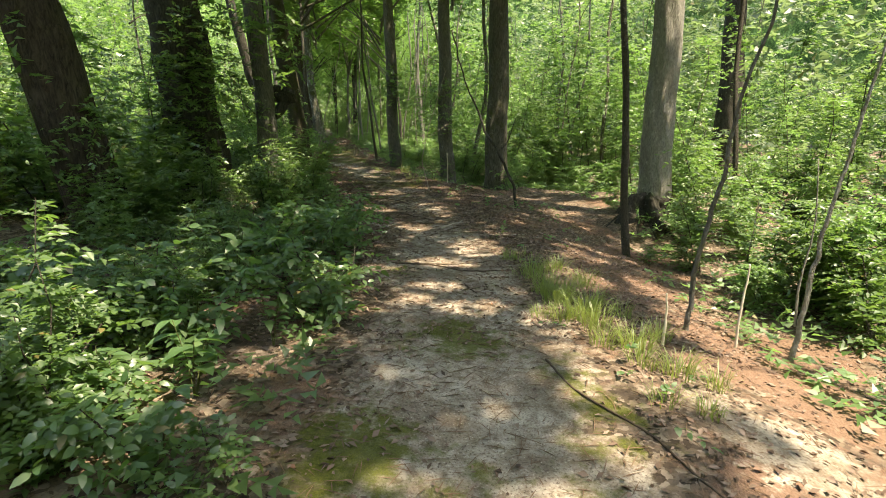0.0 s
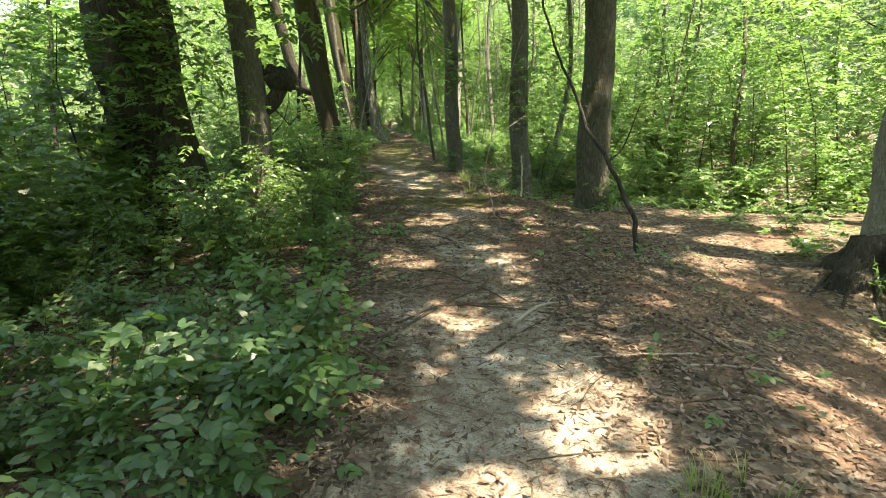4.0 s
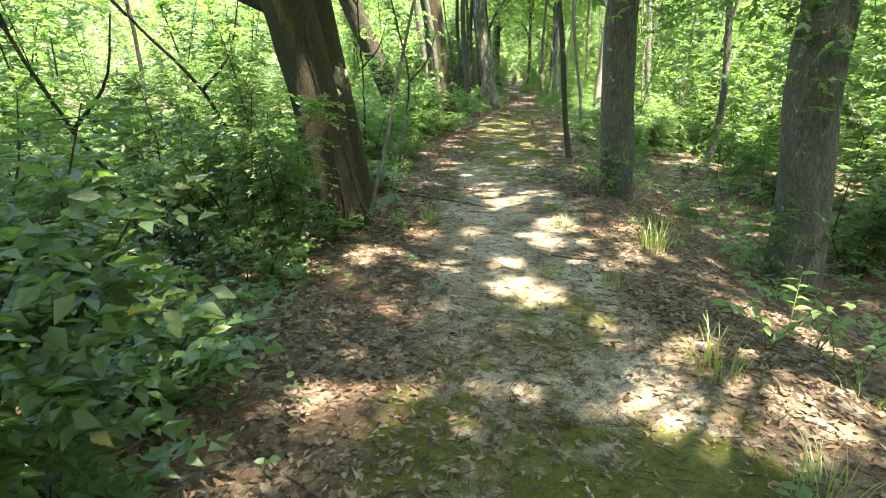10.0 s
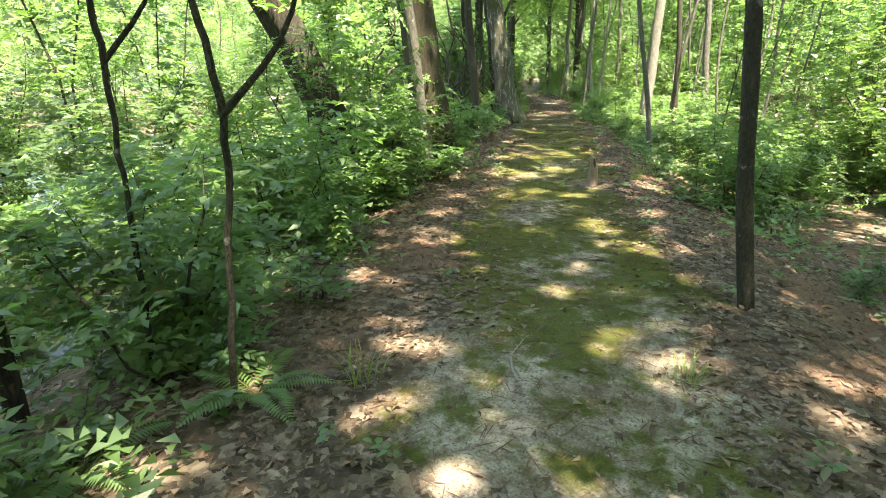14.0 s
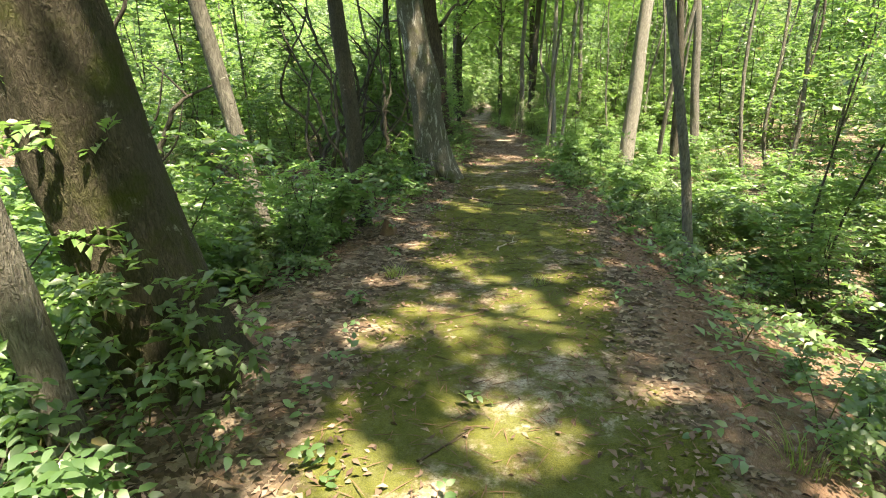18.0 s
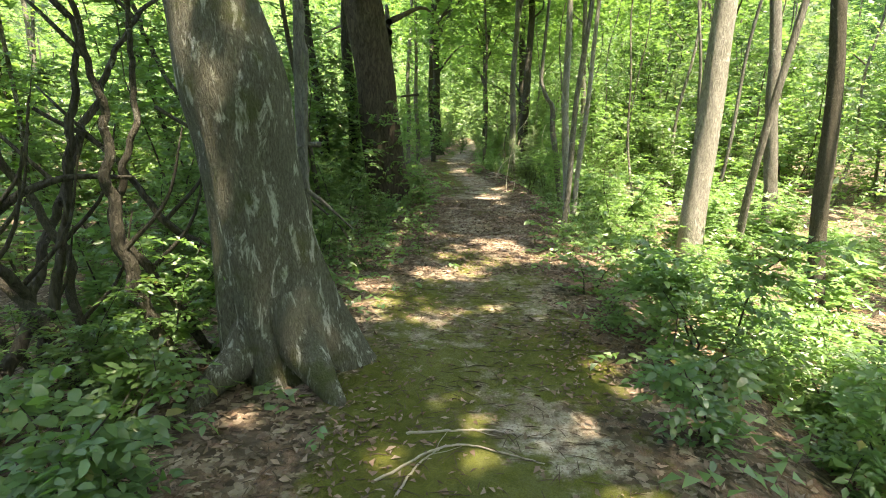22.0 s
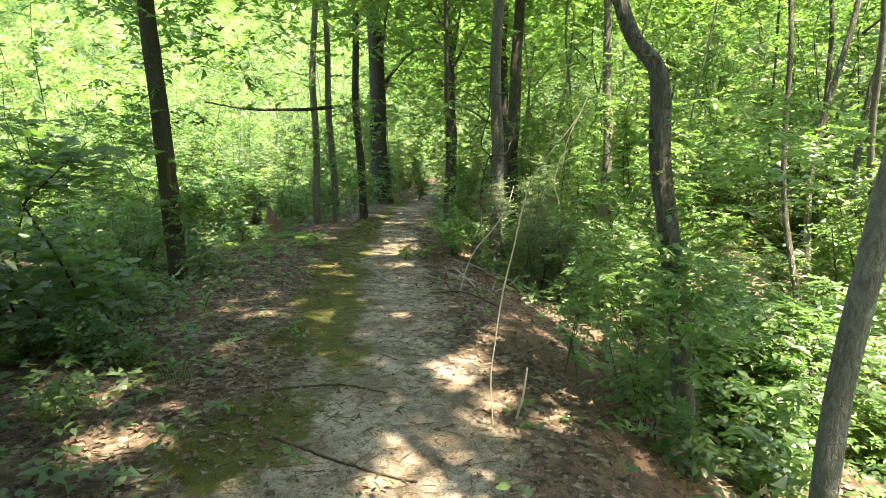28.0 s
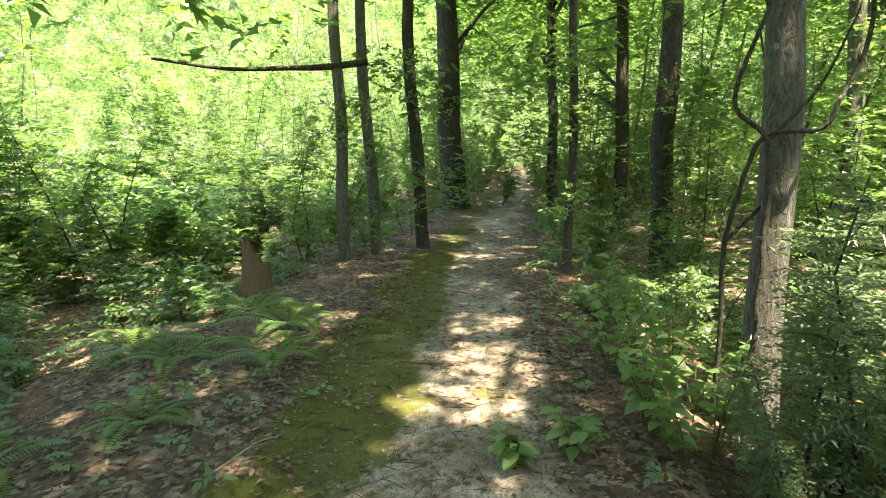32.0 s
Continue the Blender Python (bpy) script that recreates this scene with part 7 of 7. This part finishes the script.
def fern(x, y, ln, n, seed, turn=None):
    """A fern: arching fronds, each a part with its row of leaflets."""
    g = np.random.default_rng(seed)
    ob = thing("fern", "green fern with arching toothed fronds", "fern", "ferns", (x, y, gz(x, y) - 0.01))
    for k in range(n):
        a = (turn if turn is not None else 0) + (k - n / 2) * (0.5 if turn is not None else 6.283 / n) + g.uniform(-0.2, 0.2)
        L = ln * g.uniform(0.75, 1.1)
        t = np.linspace(0, 1, 26)
        spine = np.stack([L * t * np.cos(a) * 0.85, L * t * np.sin(a) * 0.85, L * (0.75 * t - 0.62 * t ** 2)], 1)
        tan = unit(np.gradient(spine, axis=0))
        side = unit(np.cross(tan, [0, 0, 1.0]))
        w = 0.17 * L * np.sin(np.pi * t[3:] ** 0.7) ** 0.8 + 0.01
        o = np.concatenate([spine[3:], spine[3:]])
        d = np.concatenate([side[3:] + 0.35 * tan[3:], -side[3:] + 0.35 * tan[3:]])
        lv, lf = leaves(o, d, np.tile([0, 0, 1.0], (len(o), 1)) + g.normal(0, 0.1, (len(o), 3)), np.concatenate([w, w]) * 1.1, np.full(len(o), 0.035 * L), 0.1, 0.15)
        fr = part("frond", mesh("frond", lv, lf, leaf_fern), ob)
        part("stalk", mesh("stalk", *tube(spine, np.linspace(0.004, 0.0012, 26), 4), stem_green, True), fr)
    return ob


for k, (x, y, ln, n) in enumerate([(-6.16, 20.9, 0.75, 6), (-5.9, 20.4, 0.55, 6), (-12.1, 49.0, 0.6, 6), (-12.5, 49.7, 0.8, 7), (-13.3, 50.1, 0.7, 7), (-12.9, 48.8, 0.6, 6), (-13.6, 49.0, 0.8, 7), (-4.9, 19.3, 0.45, 5), (-5.3, 18.7, 0.5, 6), (-8.6, 34.6, 0.45, 5), (-12.5, 46.0, 0.5, 6), (-12.6, 47.2, 0.55, 6), (-12.2, 47.9, 0.5, 6)]):
    fern(x, y, ln, n, 740 + k)


def grass(x, y, high, n, seed, spread=0.12):
    g = np.random.default_rng(seed)
    vs, fs = [], []
    for k in range(n):
        a, r = g.uniform(0, 6.283), spread * math.sqrt(g.uniform(0, 1))
        h, out = high * g.uniform(0.5, 1.0), high * g.uniform(0.15, 0.7)
        b = a + g.normal(0, 0.5)
        t = np.linspace(0, 1, 5)
        p = np.stack([r * math.cos(a) + out * t ** 2 * math.cos(b), r * math.sin(a) + out * t ** 2 * math.sin(b), h * (t - 0.28 * t ** 3)], 1)
        s = np.array([-math.sin(b), math.cos(b), 0]) * 0.0028
        w = (1 - t ** 2)[:, None] * s
        vs.append(np.stack([p - w, p + w], 1).reshape(-1, 3))
        fs.append(np.array([(2 * i, 2 * i + 1, 2 * i + 3, 2 * i + 2) for i in range(4)]))
    ob = new("grass_tuft", mesh("grass_tuft", *join(list(zip(vs, fs))), leaf_grass))
    ob.location = (x, y, gz(x, y) - 0.01)
    return tagged(ob, "tuft of thin light-green grass", "grass", "grass tufts")


for k, (x, y, h, n) in enumerate([(0.95, 4.7, 0.34, 90), (1.05, 4.45, 0.3, 80), (1.17, 3.8, 0.3, 80), (1.15, 3.5, 0.26, 70), (1.3, 3.2, 0.22, 60), (0.9, 5.2, 0.3, 80), (1.35, 4.9, 0.3, 70), (1.2, 5.5, 0.26, 60), (0.8, 4.1, 0.18, 50), (1.5, 4.2, 0.2, 50), (1.25, 2.7, 0.18, 40), (1.12, 4.0, 0.36, 120), (1.0, 4.4, 0.34, 110)]):
    grass(x, y, h, n, 800 + k, 0.05 + 0.22 * h)
for k, (x, y, h, n) in enumerate([(1.35, 3.45, 0.3, 110), (1.5, 3.1, 0.26, 80), (1.7, 3.0, 0.2, 60), (1.45, 2.6, 0.16, 50), (1.25, 4.3, 0.3, 90), (1.6, 3.7, 0.24, 60), (0.95, 4.0, 0.24, 70), (0.75, 5.9, 0.2, 50), (-1.23, 16.4, 0.4, 60), (-1.17, 16.7, 0.5, 50), (-1.45, 15.4, 0.25, 40), (-3.33, 16.55, 0.28, 50), (-0.9, 14.4, 0.35, 50)]):
    grass(x, y, h, n, 813 + k, 0.05 + 0.22 * h)
for k, (x, y, h, n) in enumerate([(-1.95, 15.55, 0.2, 40), (-2.05, 16.8, 0.22, 40), (-3.0, 20.2, 0.2, 40), (-4.5, 19.6, 0.25, 40), (-3.55, 25.3, 0.22, 50), (-3.5, 26.0, 0.25, 50), (-6.1, 27.7, 0.16, 70), (-6.0, 30.9, 0.12, 40), (-10.0, 43.2, 0.2, 40), (-0.6, 13.6, 0.3, 50), (-4.9, 27.9, 0.12, 30), (-2.3, 17.6, 0.2, 30)]):
    grass(x, y, h, n, 826 + k, 0.05 + 0.22 * h)
for k, (x, y, h, n) in enumerate([(0.95, 5.95, 0.22, 40), (1.0, 5.4, 0.25, 46), (1.05, 5.0, 0.24, 46), (0.85, 5.2, 0.16, 34), (1.2, 5.6, 0.2, 38), (1.15, 4.75, 0.24, 44), (-0.2, 14.5, 0.2, 30)]):
    grass(x, y, h, n, 845 + k, 0.1 + 0.3 * h)


# bleached dead branches fallen in the open patch of the low ground
bx, by = 6.9, 21.0
fall = thing("dead_branch_pile", "tangle of bleached dead branches lying in an open leafy hollow", "dead branches", at=(bx, by, gz(bx, by)))
g_ = np.random.default_rng(321)
for k in range(22):
    x, y, a, ln = g_.normal(0, 0.8), g_.normal(0, 0.9), g_.uniform(0, 6.283), g_.uniform(0.6, 1.8)
    z0, up_ = gz(bx + x, by + y) - gz(bx, by) - 0.04, g_.uniform(0.1, 0.9)
    q = [(x, y, z0), (x + math.cos(a) * ln * 0.5, y + math.sin(a) * ln * 0.5, z0 + 0.35 * up_ + 0.1), (x + math.cos(a + 0.4) * ln, y + math.sin(a + 0.4) * ln, z0 + up_)]
    r = g_.uniform(0.012, 0.035)
    part("branch", mesh("branch", *tube(smooth_line(q, 8), np.linspace(r, r * 0.35, 8), 6, None, 0.1, k), wood_white if k % 3 else wood_grey, True), fall)

# heap of dead brush on the bank beside the trail
pile = thing("brush_heap", "loose heap of dead grey-brown branches on the bank", "brush", at=(-8.65, 47.2, gz(-8.65, 47.2)))
g_ = np.random.default_rng(123)
for k in range(34):
    x, y = g_.normal(-8.65, 0.28), g_.normal(47.3, 0.6)
    a, ln = g_.normal(1.9, 0.8), g_.uniform(0.3, 1.1)
    z = gz(x, y) + g_.uniform(0.01, 0.16)
    dx, dy = math.cos(a) * ln / 2, math.sin(a) * ln / 2
    q = [(x - dx, y - dy, max(z - 0.1, gz(x - dx, y - dy) + 0.01)), (x, y, z + 0.03), (x + dx, y + dy, max(z + g_.uniform(-0.12, 0.12), gz(x + dx, y + dy) + 0.01))]
    r = g_.uniform(0.004, 0.012)
    part("branch", mesh("branch", *tube(smooth_line(q, 8) - np.array(pile.location), np.linspace(r, r * 0.5, 8), 6, None, 0.1, k), [wood_dark, wood_red, wood_grey, wood_dark, wood_red][k % 5], True), pile)
rod("dead_vine", "long bleached dead stem rising from the brush heap", [(-8.65, 46.2, gz(-8.65, 46.2)), (-8.6, 46.7, 0.35), (-8.45, 47.3, 0.6), (-8.4, 48.0, 0.75), (-8.36, 48.6, 0.95), (-8.34, 48.9, 1.15)], 0.009, 0.004, wood_grey, "dead stem", 7, 0.1, 70)
rod("dead_vine", "bleached dead branch hanging among the shrubs", [(-7.6, 50.3, gz(-7.6, 50.3)), (-7.65, 50.35, 0.7), (-7.75, 50.4, 1.1), (-7.7, 50.4, 1.5), (-7.55, 50.4, 1.75)], 0.018, 0.008, wood_white, "dead stem", 7, 0.1, 71)

# white lichen patches and the level side branch of the twin trees
def lichen(ob, at, n, size, seed):
    """A thin crust following the bark at a point, facing n."""
    g = np.random.default_rng(seed)
    n = unit(np.array(n, float))
    u = unit(np.cross([0, 0, 1.0], n))
    w = np.cross(n, u)
    th = np.linspace(0, 6.283, 18, endpoint=False)
    r = 1 + 0.25 * np.sin(3 * th + g.uniform(0, 6)) + 0.15 * np.sin(7 * th + g.uniform(0, 6)) + g.normal(0, 0.06, 18)
    rim = [np.array(at) + u * math.cos(t) * size * 0.55 * q - n * 0.002 + w * math.sin(t) * size * q for t, q in zip(th, r)]
    mid = [np.array(at) + u * math.cos(t) * size * 0.4 * q + n * 0.014 + w * math.sin(t) * size * 0.66 * q for t, q in zip(th, r)]
    k = np.arange(18)
    f = [(a, (a + 1) % 18, 18 + (a + 1) % 18) for a in k] + [(a, 18 + (a + 1) % 18, 18 + a) for a in k] + [(18 + a, 18 + (a + 1) % 18, 36) for a in k]
    v = np.array(rim + mid + [np.array(at) + n * 0.016]) - np.array(ob.location)
    part("lichen_patch", mesh("lichen_patch", v, f, lichen_mat, True), ob, "pale grey-white lichen crust")


tw = tree_obs[10]
for k, (a, tw_) in enumerate(((-0.9, 0.25), (-0.55, -0.2), (-0.2, 0.15), (0.15, -0.25))):
    zq = np.linspace(0.0, 3.4, 14)
    rq = 0.229 * (1 + 0.3 * np.exp(-zq / 0.3)) * (1.06 - 0.051 * zq)
    aq = a + tw_ * np.sin(zq * 1.3 + k)
    q = np.stack([-0.123 * zq + rq * np.cos(aq), -0.162 * zq + rq * np.sin(aq), zq], 1)
    part("vine", mesh("vine", *tube(smooth_line(q, 40), np.linspace(0.007, 0.003, 40), 7, None, 0.25, k), wood_dark, True), tw, "thin dark vine clinging to the trunk")

LM = Mat("lichen")
lichen_mat = LM.solid(LM.mix(LM.noise(LM.coords(), 40, 4), (0.17, 0.17, 0.14), (0.36, 0.355, 0.32)), 0.95, LM.bump(LM.noise(LM.coords(), 120, 3), 0.5, 0.004), 0.1)
lichen(tree_obs[11], (-4.290, 16.432, 1.398), (0.64, -0.77, 0.03), 0.09, 0)
lichen(tree_obs[11], (-4.241, 16.529, 1.429), (0.99, -0.09, 0.12), 0.045, 1)
lichen(tree_obs[11], (-4.295, 16.436, 1.251), (0.50, -0.86, 0.05), 0.055, 2)
lichen(tree_obs[11], (-4.275, 16.458, 1.108), (0.54, -0.83, 0.11), 0.03, 3)
tw = tree_obs[11]
q = [(-4.45, 16.47, 2.0), (-4.62, 16.4, 2.03), (-4.85, 16.3, 2.02), (-5.2, 16.2, 2.15)]
part("limb", mesh("limb", *tube(smooth_line(q, 12) - np.array(tw.location), np.linspace(0.10, 0.05, 12), 12, None, 0.05, 5), bark_mossy, True), tw)
